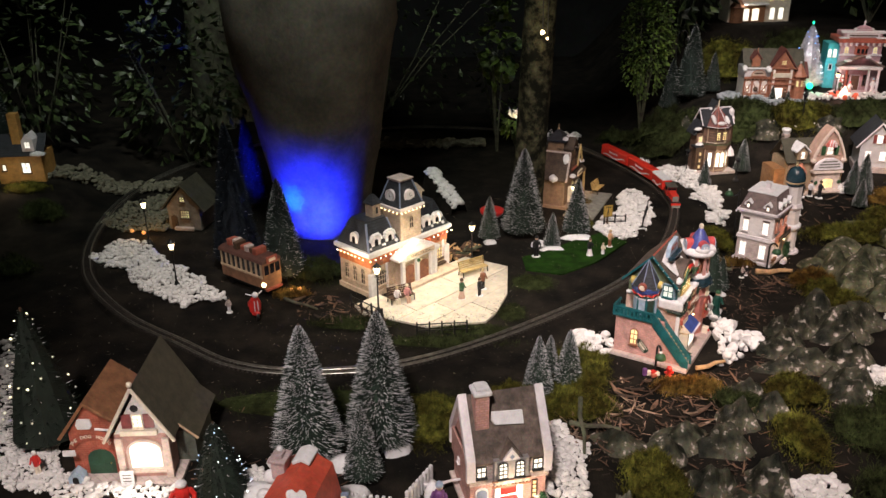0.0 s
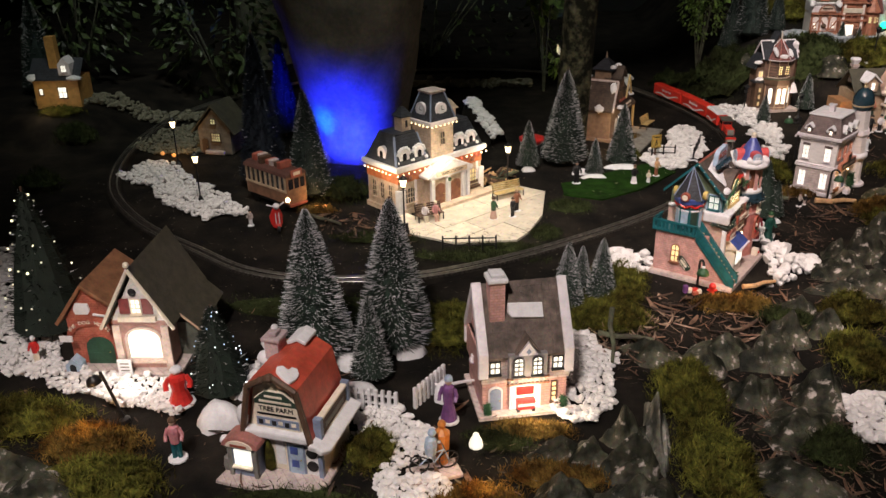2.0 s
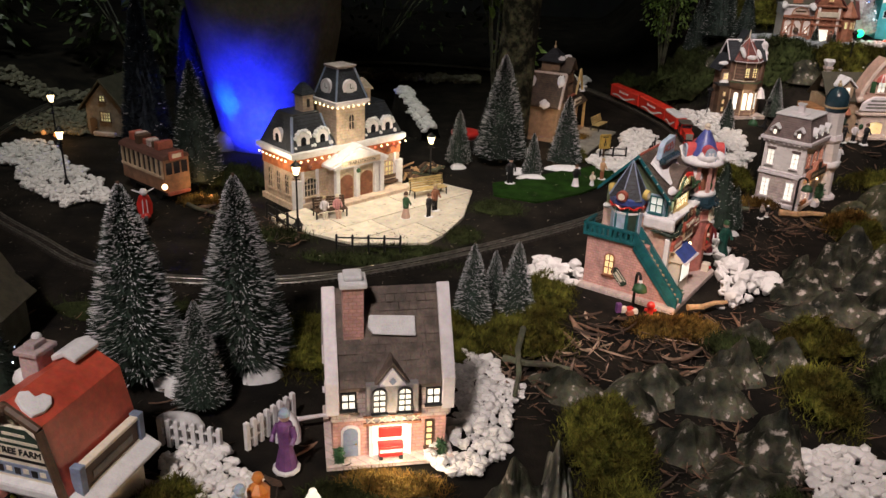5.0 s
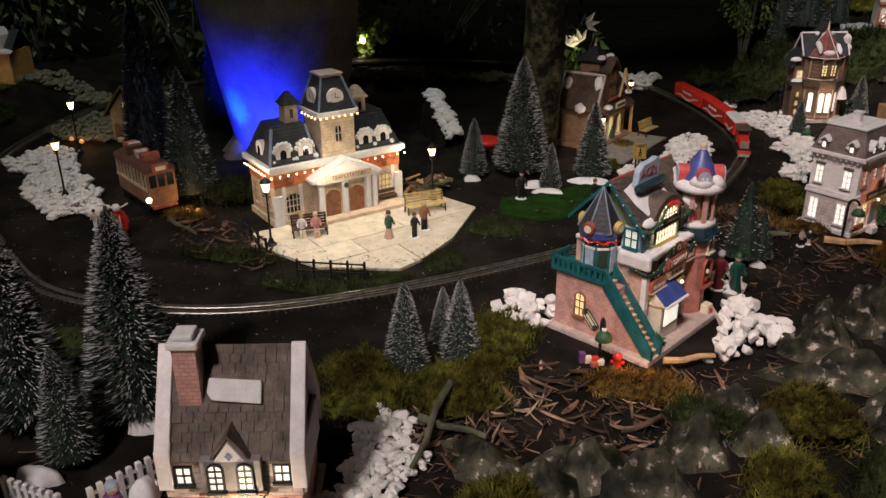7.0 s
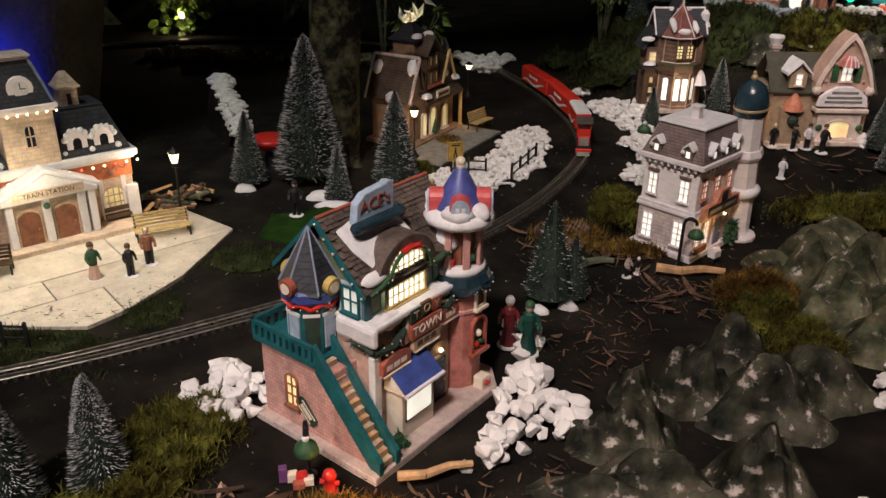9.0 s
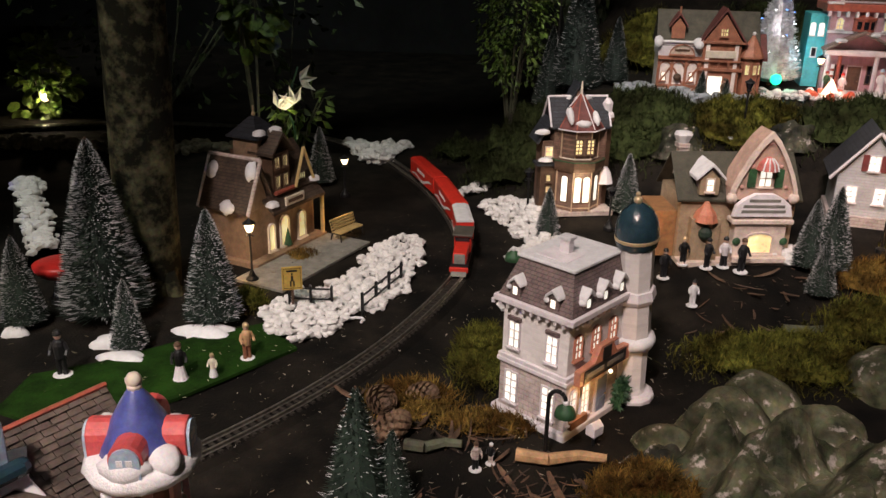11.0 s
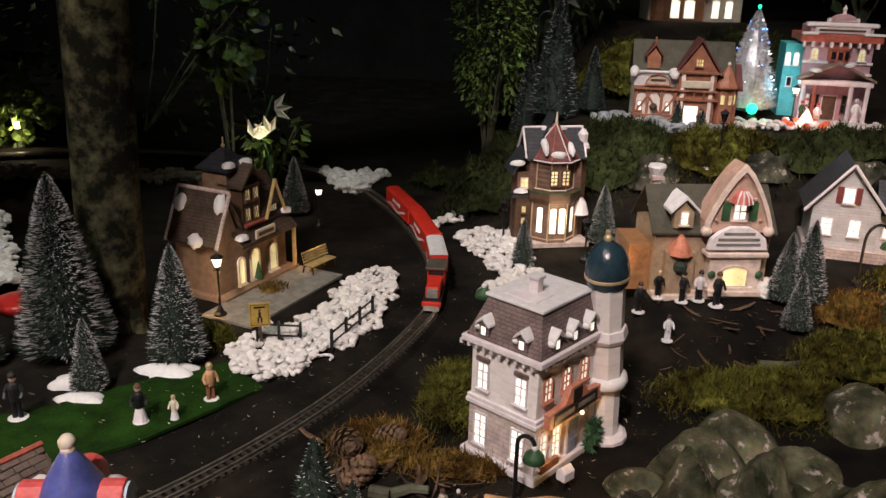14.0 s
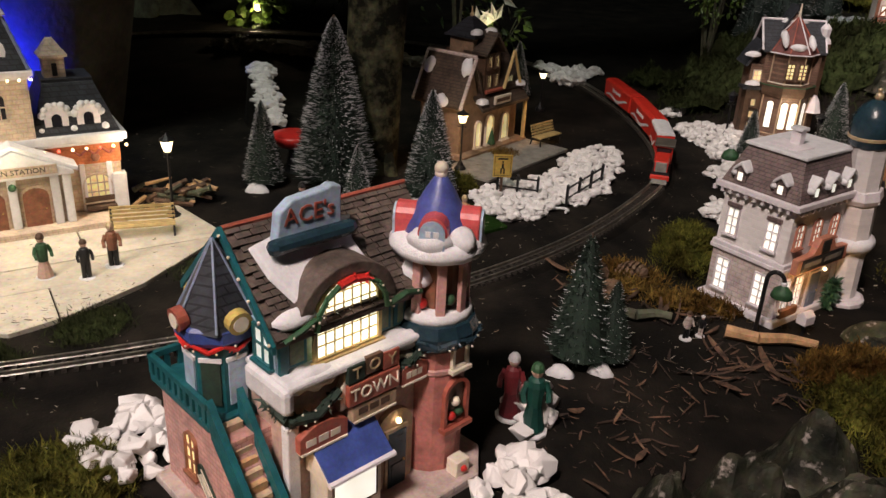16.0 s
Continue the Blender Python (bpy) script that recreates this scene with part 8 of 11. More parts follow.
# ---- trees, stones, moss, rocks ----
def brush_tree(name, H, R, n, seed, snow, dark=DARKGREEN):
    """A bottle-brush fir: a twisted wire stem with bristle tufts, white at the tips."""
    rnd = random.Random(seed)
    s = Shape()
    for i in range(n):
        f = rnd.random() ** 1.25
        z = H * (0.05 + 0.93 * f)
        env = R * ((1 - f) ** 0.72 * 0.97 + 0.03)
        a = rnd.uniform(0, 2 * math.pi)
        r = env * rnd.uniform(0.82, 1.06)
        lift = rnd.uniform(0.1, 0.55) * r * 0.55
        c, d = math.cos(a), math.sin(a)
        w = rnd.uniform(0.0004, 0.0009) * (H / 0.25) ** 0.5
        i0 = r * 0.25
        p0, p1 = Vector((c * i0, d * i0, z)), Vector((c * r * 0.77, d * r * 0.77, z + lift * 0.7))
        p2 = Vector((c * r, d * r, z + lift))
        t = Vector((-d, c, 0)) * w
        u = Vector((0, 0, w * 0.9))
        s.slot = 0
        s.add([p0 - t, p0 + t, p1 + t, p1 - t], [(0, 1, 2, 3)])
        s.add([p0 - u, p0 + u, p1 + u, p1 - u], [(0, 1, 2, 3)])
        s.slot = 1 if rnd.random() < snow * (0.75 + 0.8 * f) else 0
        s.add([p1 - t * 1.25, p1 + t * 1.25, p2], [(0, 1, 2)])
        s.add([p1 - u * 1.25, p1 + u * 1.25, p2], [(0, 1, 2)])
    root = thing(name, Matrix(), "frosted bottle-brush fir tree", "tree", "brush firs")
    part("trunk", Shape().rod((0, 0, 0), (0, 0, H * 0.99), R * 0.08, 6, R * 0.03), WOODDARK, root)
    part("crown", s, [dark, SNOW], root, "dark green bristles with white tips")
    core = Shape().lathe(0, 0, [(R * 0.3, H * 0.04), (R * 0.8, H * 0.09), (R * 0.5, H * 0.5), (R * 0.04, H * 0.96)], 10)
    part("inner_crown", core, dark, root)
    return root


FIR_BIG = brush_tree("fir_tree", 0.25, 0.064, 10500, 1, 0.36)
FIR_MID = brush_tree("fir_tree", 0.17, 0.043, 6000, 2, 0.33)
FIR_DARK = brush_tree("fir_tree", 0.3, 0.066, 8000, 3, 0.12, mat("grey_green_needles", (0.026, 0.042, 0.036), 0.7, var=0.5))
FIR_BIG.matrix_basis = on(-0.183, 1.2, 20, 0, 1.04)
FIR_MID.matrix_basis = on(-0.082, 1.142, 70, 0, 0.84)
FIR_DARK.matrix_basis = on(0.945, 3.22, 0, -0.002, 0.98)
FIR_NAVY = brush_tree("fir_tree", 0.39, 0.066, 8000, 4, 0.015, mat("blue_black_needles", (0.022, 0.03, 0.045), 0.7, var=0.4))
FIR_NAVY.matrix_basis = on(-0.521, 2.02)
FIR_THIN = brush_tree("fir_tree", 0.14, 0.038, 1500, 5, 0.16)
FIR_THIN.matrix_basis = on(0.676, 1.853)
FIR_THIN["label"] = "thin dark open-branched fir with few white tips"
for x, y, sc, src in ((-0.062, 1.245, 1.02, FIR_BIG), (0.226, 1.4, 0.92, FIR_MID), (0.289, 1.44, 0.86, FIR_MID), (0.256, 1.48, 0.62, FIR_MID), (0.247, 2.235, 1.0, FIR_BIG), (0.15, 2.19, 0.94, FIR_MID),
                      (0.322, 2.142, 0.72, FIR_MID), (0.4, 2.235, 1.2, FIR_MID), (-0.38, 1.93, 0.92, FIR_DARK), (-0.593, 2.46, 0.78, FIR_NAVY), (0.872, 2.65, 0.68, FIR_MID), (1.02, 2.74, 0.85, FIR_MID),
                      (0.388, 2.930, 0.92, FIR_MID), (0.885, 3.26, 0.7, FIR_DARK), (1.035, 3.24, 0.55, FIR_DARK), (1.262, 2.385, 0.66, FIR_MID), (1.29, 2.445, 0.95, FIR_MID), (1.262, 2.45, 0.8, FIR_MID),
                      (1.195, 3.03, 0.5, FIR_MID), (1.24, 3.0, 0.42, FIR_MID), (0.706, 1.866, 0.66, FIR_THIN), (-1.5, 2.7, 1.1, FIR_DARK)):
    t_ = copy_thing(src, on(x, y, (x * 900) % 360, -0.002, sc))
    if src in (FIR_DARK, FIR_NAVY):
        t_["label"] = "tall dark unlit brush fir"
FIR_DARK["label"] = FIR_NAVY["label"] = "tall dark unlit brush fir"


def snow_mound(x, y, rx, ry, h, seed, label="small mound of white snow wadding"):
    rnd = random.Random(seed)
    n, k = 18, 5
    vs = []
    ph = [rnd.uniform(0, 6.28) for _ in range(3)]
    for j in range(k + 1):
        a = math.pi / 2 * j / k
        for i in range(n):
            b = 2 * math.pi * i / n
            w = 1 + 0.14 * math.sin(3 * b + ph[0]) + 0.08 * math.sin(5 * b + ph[1]) + 0.06 * math.sin(7 * b + ph[2] + j)
            vs.append((rx * w * math.cos(a) * math.cos(b), ry * w * math.cos(a) * math.sin(b), h * math.sin(a) - 0.003))
    s = Shape().add(vs, [(j * n + i, j * n + (i + 1) % n, (j + 1) * n + (i + 1) % n, (j + 1) * n + i) for j in range(k) for i in range(n)])
    ob = part("snow_mound", s, SNOW, smooth=True)
    ob.matrix_basis = on(x, y)
    return tagged(ob, label, "snow")


for i, a in enumerate(((-0.122, 1.175, 0.03, 0.02, 0.022), (-0.035, 1.215, 0.026, 0.018, 0.024), (-0.095, 1.1, 0.026, 0.016, 0.02), (-0.278, 1.01, 0.032, 0.028, 0.036), (-0.24, 1.09, 0.045, 0.025, 0.03),
                       (0.325, 2.118, 0.032, 0.016, 0.012), (0.402, 2.2, 0.042, 0.022, 0.014), (0.292, 2.155, 0.03, 0.016, 0.014), (0.15, 2.165, 0.018, 0.012, 0.014), (0.664, 1.824, 0.013, 0.01, 0.011), (0.702, 1.842, 0.012, 0.01, 0.01), (0.035, 1.1, 0.014, 0.02, 0.03))):
    snow_mound(*a, seed=i)
for i, (x, y, r) in enumerate(((1.363, 2.86, 0.03), (1.298, 2.86, 0.026), (1.234, 2.86, 0.022))):
    snow_mound(x, y, r, 0.014, 0.012, 40 + i, "flat scrap of white snow wadding on the slope")


def rough_stone(rnd, r):
    """A small angular pebble: a squashed, jittered octahedral ball of 24 faces."""
    q = Matrix.Rotation(rnd.uniform(0, 6.28), 3, Vector((rnd.uniform(-1, 1), rnd.uniform(-1, 1), rnd.uniform(-1, 1))).normalized())
    base = [(1, 0, 0), (-1, 0, 0), (0, 1, 0), (0, -1, 0), (0, 0, 1), (0, 0, -1)]
    c = [(a, b, d) for a in (-0.62, 0.62) for b in (-0.62, 0.62) for d in (-0.62, 0.62)]
    sc = Vector((rnd.uniform(0.85, 1.4), rnd.uniform(0.65, 1.0), rnd.uniform(0.5, 0.8)))
    vs = []
    for v in base + c:
        p = q @ (Vector(v) * rnd.uniform(0.84, 1.1))
        vs.append(Vector((p.x * sc.x, p.y * sc.y, p.z * sc.z)) * r)
    return vs


def cut_stone(rnd):
    """A broken stone: a hull of a few points with bevelled edges, about one across."""
    bm = bmesh.new()
    sc = Vector((rnd.uniform(1.0, 1.35), rnd.uniform(0.8, 1.0), rnd.uniform(0.65, 0.85)))
    for _ in range(15):
        d = Vector((rnd.gauss(0, 1), rnd.gauss(0, 1), rnd.gauss(0, 1))).normalized() * rnd.uniform(0.85, 1.05)
        bm.verts.new((d.x * sc.x, d.y * sc.y, d.z * sc.z))
    hull = bmesh.ops.convex_hull(bm, input=bm.verts[:])
    bmesh.ops.delete(bm, geom=list({g for g in hull["geom_interior"] + hull["geom_unused"] if isinstance(g, bmesh.types.BMVert)}), context="VERTS")
    bmesh.ops.bevel(bm, geom=bm.edges[:], offset=0.06, segments=1, affect="EDGES", clamp_overlap=True)
    bm.verts.index_update()
    s = Shape().add([v.co.copy() for v in bm.verts], [[v.index for v in f.verts] for f in bm.faces])
    bm.free()
    return s


def spread(poly, n, r0, r1, rnd, gap, top=0.3):
    """Places with little overlap: a first layer that keeps its distance, then some stones on top."""
    cell, used, out = r1 * 2, {}, []
    ragged = Vector((rnd.uniform(0, 99), rnd.uniform(0, 99), 0))
    for x, y in scatter(poly, n * 4, rnd):
        jx, jy = noise.noise(Vector((x * 22, y * 22, 0)) + ragged) * 0.03, noise.noise(Vector((x * 22, y * 22, 7)) + ragged) * 0.03
        x, y = x + jx, y + jy
        r = r0 + (r1 - r0) * rnd.random() ** 1.6
        key = (int(x // cell), int(y // cell))
        near = [p for i in (-1, 0, 1) for j in (-1, 0, 1) for p in used.get((key[0] + i, key[1] + j), ())]
        lap = sum((p[0] - x) ** 2 + (p[1] - y) ** 2 < (gap * (p[2] + r)) ** 2 for p in near)
        if lap == 0:
            used.setdefault(key, []).append((x, y, r))
            out.append((x, y, r, r * rnd.uniform(0.25, 0.55)))
        elif lap == 1 and rnd.random() < top:
            out.append((x, y, r, r * rnd.uniform(0.9, 1.3)))
    return out


STONE_FACES = []
for ax in range(3):
    for sg in (0, 1):
        f_ = ax * 2 + sg
        ids = [6 + i for i, (a, b, d) in enumerate([(a, b, d) for a in (-1, 1) for b in (-1, 1) for d in (-1, 1)]) if (a, b, d)[ax] == (1 if sg == 0 else -1)]
        loop = [ids[0], ids[1], ids[3], ids[2]]
        for k in range(4):
            STONE_FACES.append((f_, loop[k], loop[(k + 1) % 4]))


def stone_bed(poly, n, r0, r1, seed, label="bed of white marble pebbles", layers=0.9, material=PEBBLE, name="pebble_bed"):
    rnd = random.Random(seed)
    s = Shape()
    for x, y, r, z in spread(poly, n, r0 * 0.95, r1 * 0.92, rnd, 0.66, 0.35):
        yaw = rnd.uniform(0, 6.28)
        vs = rough_stone(rnd, r)
        z += ground_z(x, y)
        s.add([(v.x * math.cos(yaw) - v.y * math.sin(yaw) + x, v.x * math.sin(yaw) + v.y * math.cos(yaw) + y, v.z + z) for v in vs], STONE_FACES)
    return tagged(part(name, s, material), label, "pebbles", kind="stuff")


stone_bed([(-0.66, 1.11), (-0.5, 1.06), (-0.44, 1.02), (-0.345, 1.03), (-0.37, 1.12), (-0.4, 1.1), (-0.58, 1.12), (-0.62, 1.2), (-0.8, 1.32), (-0.86, 1.22)], 1282, 0.0040, 0.0081, 1)
stone_bed([(-0.7, 1.3), (-0.86, 1.3), (-0.98, 1.55), (-0.9, 1.62), (-0.78, 1.48)], 351, 0.0048, 0.0085, 21)
stone_bed([(-0.3, 1.06), (-0.2, 1.06), (-0.2, 1.11), (-0.26, 1.16), (-0.31, 1.14)], 175, 0.0048, 0.0085, 22)
stone_bed([(0.215, 1.29), (0.205, 1.1), (0.21, 1.055), (0.26, 1.05), (0.285, 1.14), (0.29, 1.23), (0.27, 1.31), (0.235, 1.32)], 640, 0.0048, 0.0089, 2)
stone_bed([(-0.09, 1.05), (-0.03, 1.06), (0.03, 1.01), (0.03, 0.96), (0.0, 0.92), (0.06, 0.87), (0.0, 0.85), (-0.035, 0.9), (-0.02, 0.97), (-0.07, 1.0)], 513, 0.0040, 0.0081, 3)
stone_bed([(-0.93, 2.03), (-0.9, 2.18), (-0.78, 2.1), (-0.66, 1.96), (-0.52, 1.84), (-0.49, 1.79), (-0.59, 1.77), (-0.72, 1.85), (-0.8, 1.96)], 1215, 0.0048, 0.0093, 4)
stone_bed([(0.455, 2.245), (0.535, 2.185), (0.6, 2.27), (0.65, 2.4), (0.66, 2.56), (0.61, 2.61), (0.57, 2.53), (0.545, 2.42), (0.53, 2.335), (0.47, 2.31)], 1350, 0.0048, 0.0093, 5)
stone_bed([(0.755, 2.82), (0.785, 2.74), (0.83, 2.62), (0.825, 2.42), (0.8, 2.32), (0.845, 2.3), (0.87, 2.4), (0.9, 2.6), (0.87, 2.74), (0.8, 2.86)], 810, 0.0064, 0.0119, 6)
stone_bed([(0.68, 2.86), (0.74, 2.9), (0.76, 2.98), (0.7, 2.97)], 29, 0.0064, 0.0119, 7)
stone_bed([(0.36, 3.3), (0.53, 3.3), (0.5, 3.1), (0.45, 3.12)], 351, 0.0080, 0.0153, 8)
stone_bed([(1.2, 2.55), (1.28, 2.52), (1.3, 2.49), (1.24, 2.46), (1.18, 2.49)], 62, 0.0112, 0.0170, 10, "heap of rounded white stones")
stone_bed([(0.603, 1.045), (0.622, 1.145), (0.683, 1.155), (0.69, 1.06), (0.645, 1.03)], 240, 0.006, 0.011, 24)
stone_bed([(0.85, 1.4), (0.88, 1.49), (0.95, 1.51), (0.95, 1.38), (0.89, 1.36)], 175, 0.0072, 0.0127, 11)
stone_bed([(1.03, 1.67), (1.04, 1.74), (1.1, 1.79), (1.16, 1.76), (1.13, 1.65)], 150, 0.0072, 0.012, 25)
stone_bed([(1.03, 3.12), (1.1, 3.04), (1.3, 2.99), (1.34, 3.05), (1.2, 3.08), (1.08, 3.2)], 297, 0.0080, 0.0153, 12, "grey stones along the terrace", 1.2, mat("blue_grey_stone", (0.3, 0.33, 0.36), 0.6, var=0.3))
stone_bed([(1.35, 3.1), (1.75, 3.1), (1.75, 3.2), (1.35, 3.2)], 121, 0.0056, 0.0110, 23, "snow crumbs on the terrace")
stone_bed([(-1.42, 2.5), (-1.15, 2.56), (-0.9, 2.62), (-0.9, 2.7), (-1.15, 2.66), (-1.42, 2.62)], 567, 0.0080, 0.0136, 13, "pale gravel strip", 1.2, mat("dull_gravel", (0.15, 0.14, 0.1), 0.75, var=0.4))
stone_bed([(-1.03, 2.3), (-1.0, 2.5), (-0.82, 2.62), (-0.72, 2.42), (-0.79, 2.25), (-0.9, 2.24)], 945, 0.0048, 0.0093, 14, "dull grey gravel yard", 0.8, bpy.data.materials["dull_gravel"])
stone_bed([(-0.5, 3.1), (0.15, 3.15), (0.15, 3.22), (-0.5, 3.17)], 351, 0.0096, 0.0170, 15, "dim pale gravel strip", 1.0, bpy.data.materials["dull_gravel"])


def stone_pile(spots, seed, label):
    """Large white stones, each one by itself."""
    rnd = random.Random(seed)
    root = thing("stone_pile", Matrix(), label, "stones")
    kinds = []
    for k in range(9):
        kinds.append(part("stone", cut_stone(rnd), PEBBLE, root))
    i = 0
    for poly, n, r0, r1, lay in spots:
        for x, y, r, z in spread(poly, n, r0, r1, rnd, 0.8, 0.5):
            m = pose(x, y, ground_z(x, y) + z, rnd.uniform(-50, 50), rnd.uniform(-50, 50), rnd.uniform(0, 360)) @ Matrix.Scale(r, 4)
            if i < 9:
                kinds[i].matrix_basis = m
            else:
                ob = new("stone", kinds[i % 9].data)
                ob.parent = root
                ob.matrix_basis = m
            i += 1


stone_pile([([(0.6, 1.5), (0.66, 1.53), (0.72, 1.6), (0.69, 1.65), (0.65, 1.69), (0.635, 1.64)], 70, 0.0085, 0.0145, 1.0), ([(0.63, 1.7), (0.66, 1.72), (0.655, 1.77), (0.63, 1.76)], 9, 0.009, 0.015, 1.0)], 31, "pile of large white stones beside the toy shop")
stone_pile([([(0.295, 1.58), (0.36, 1.535), (0.385, 1.56), (0.38, 1.62), (0.34, 1.62)], 60, 0.008, 0.014, 1.0)], 32, "white stones behind the toy shop")


def moss(name, x, y, rx, ry, h, n, seed, material, label, blade=0.014, dome=0.8):
    """A cushion of fine tangled blades over a low uneven dome."""
    rnd = random.Random(seed)
    s = Shape()
    ox, oy = rnd.uniform(0, 50), rnd.uniform(0, 50)

    def top(a, b):
        q = (a / rx) ** 2 + (b / ry) ** 2
        return ground_z(x + a, y + b) + h * max(0, 1 - q) ** 0.6 * (0.75 + 0.45 * noise.noise((ox + a * 30, oy + b * 30, 0)) + 0.35 * noise.noise((ox + a * 75, oy + b * 75, 5)))

    m, k = 9, 20
    vs = []
    for j in range(m + 1):
        for i in range(k):
            a, f = 2 * math.pi * i / k, (j / m) * dome
            vs.append((x + rx * f * math.cos(a), y + ry * f * math.sin(a), top(rx * f * math.cos(a), ry * f * math.sin(a)) - 0.004))
    s.add(vs, [(j * k + i, (j + 1) * k + i, (j + 1) * k + (i + 1) % k, j * k + (i + 1) % k) for j in range(m) for i in range(k)])
    for _ in range(int(n * 2.4)):
        a, f = rnd.uniform(0, 2 * math.pi), rnd.random() ** 0.5 * rnd.uniform(0.7, 1.18)
        u, v = rx * f * math.cos(a), ry * f * math.sin(a)
        z = top(u, v) - 0.003
        L = blade * rnd.uniform(0.35, 1.25)
        z -= 0.003 * noise.noise((u * 90, v * 90, seed)) + 0.001
        b, e = rnd.uniform(0, 2 * math.pi), rnd.uniform(0.15, 1.2)
        d = Vector((math.cos(b) * math.cos(e), math.sin(b) * math.cos(e), math.sin(e)))
        c, g = rnd.uniform(0, 6.28), rnd.uniform(-0.5, 0.9)
        d2 = (d + Vector((math.cos(c), math.sin(c), g)) * 0.8).normalized()
        w = Vector((-d.y, d.x, 0)).normalized() * L * 0.05
        p = Vector((x + u, y + v, z))
        q = p + d * L * 0.55
        s.add([p - w, p + w, q + w * 0.8, q - w * 0.8, q + d2 * L * 0.5], [(0, 1, 2, 3), (3, 2, 4)])
    return tagged(part(name, s, material), label, "moss", kind="stuff")


def pebble_bank(a, b, wide, n, r0, r1, seed, label):
    """White stones up a slope from a to b (x, y, z), on a dark mossy ramp."""
    rnd = random.Random(seed)
    a, b = Vector(a), Vector(b)
    side = Vector((-(b - a).y, (b - a).x, 0)).normalized()
    s = Shape()
    k = 9
    vs = []
    for j in range(k + 1):
        p = a.lerp(b, j / k)
        for i in range(7):
            u = (i - 3) / 3
            top = p.z - 0.012 * u * u + 0.006 * noise.noise((j * 0.8, i * 0.9, seed))
            vs.append((*(p + side * wide * 1.25 * u).xy, top if abs(u) < 0.99 else -0.006))
    last = len(vs)
    vs += [(*(b + (b - a).normalized() * 0.03 + side * wide * 1.2 * (i - 3) / 3).xy, -0.006) for i in range(7)]
    s.add(vs, [(j * 7 + i, j * 7 + i + 1, (j + 1) * 7 + i + 1, (j + 1) * 7 + i) for j in range(k + 1) for i in range(6)])
    ramp = tagged(part("earth_bank", s, SOIL, smooth=True), "dark earth bank under white stones", "bank", kind="stuff")
    q = Shape()
    for _ in range(n):
        f, u = rnd.random(), rnd.uniform(-1, 1)
        edge = 0.75 + 0.5 * noise.noise((f * 6, seed, 0))
        p = a.lerp(b, f) + side * wide * u * edge
        r = rnd.uniform(r0, r1)
        q.add([v + p + Vector((0, 0, r * 0.4 - 0.012 * u * u)) for v in rough_stone(rnd, r)], STONE_FACES)
    return tagged(part("pebble_bed", q, PEBBLE), label, "pebbles", kind="stuff")


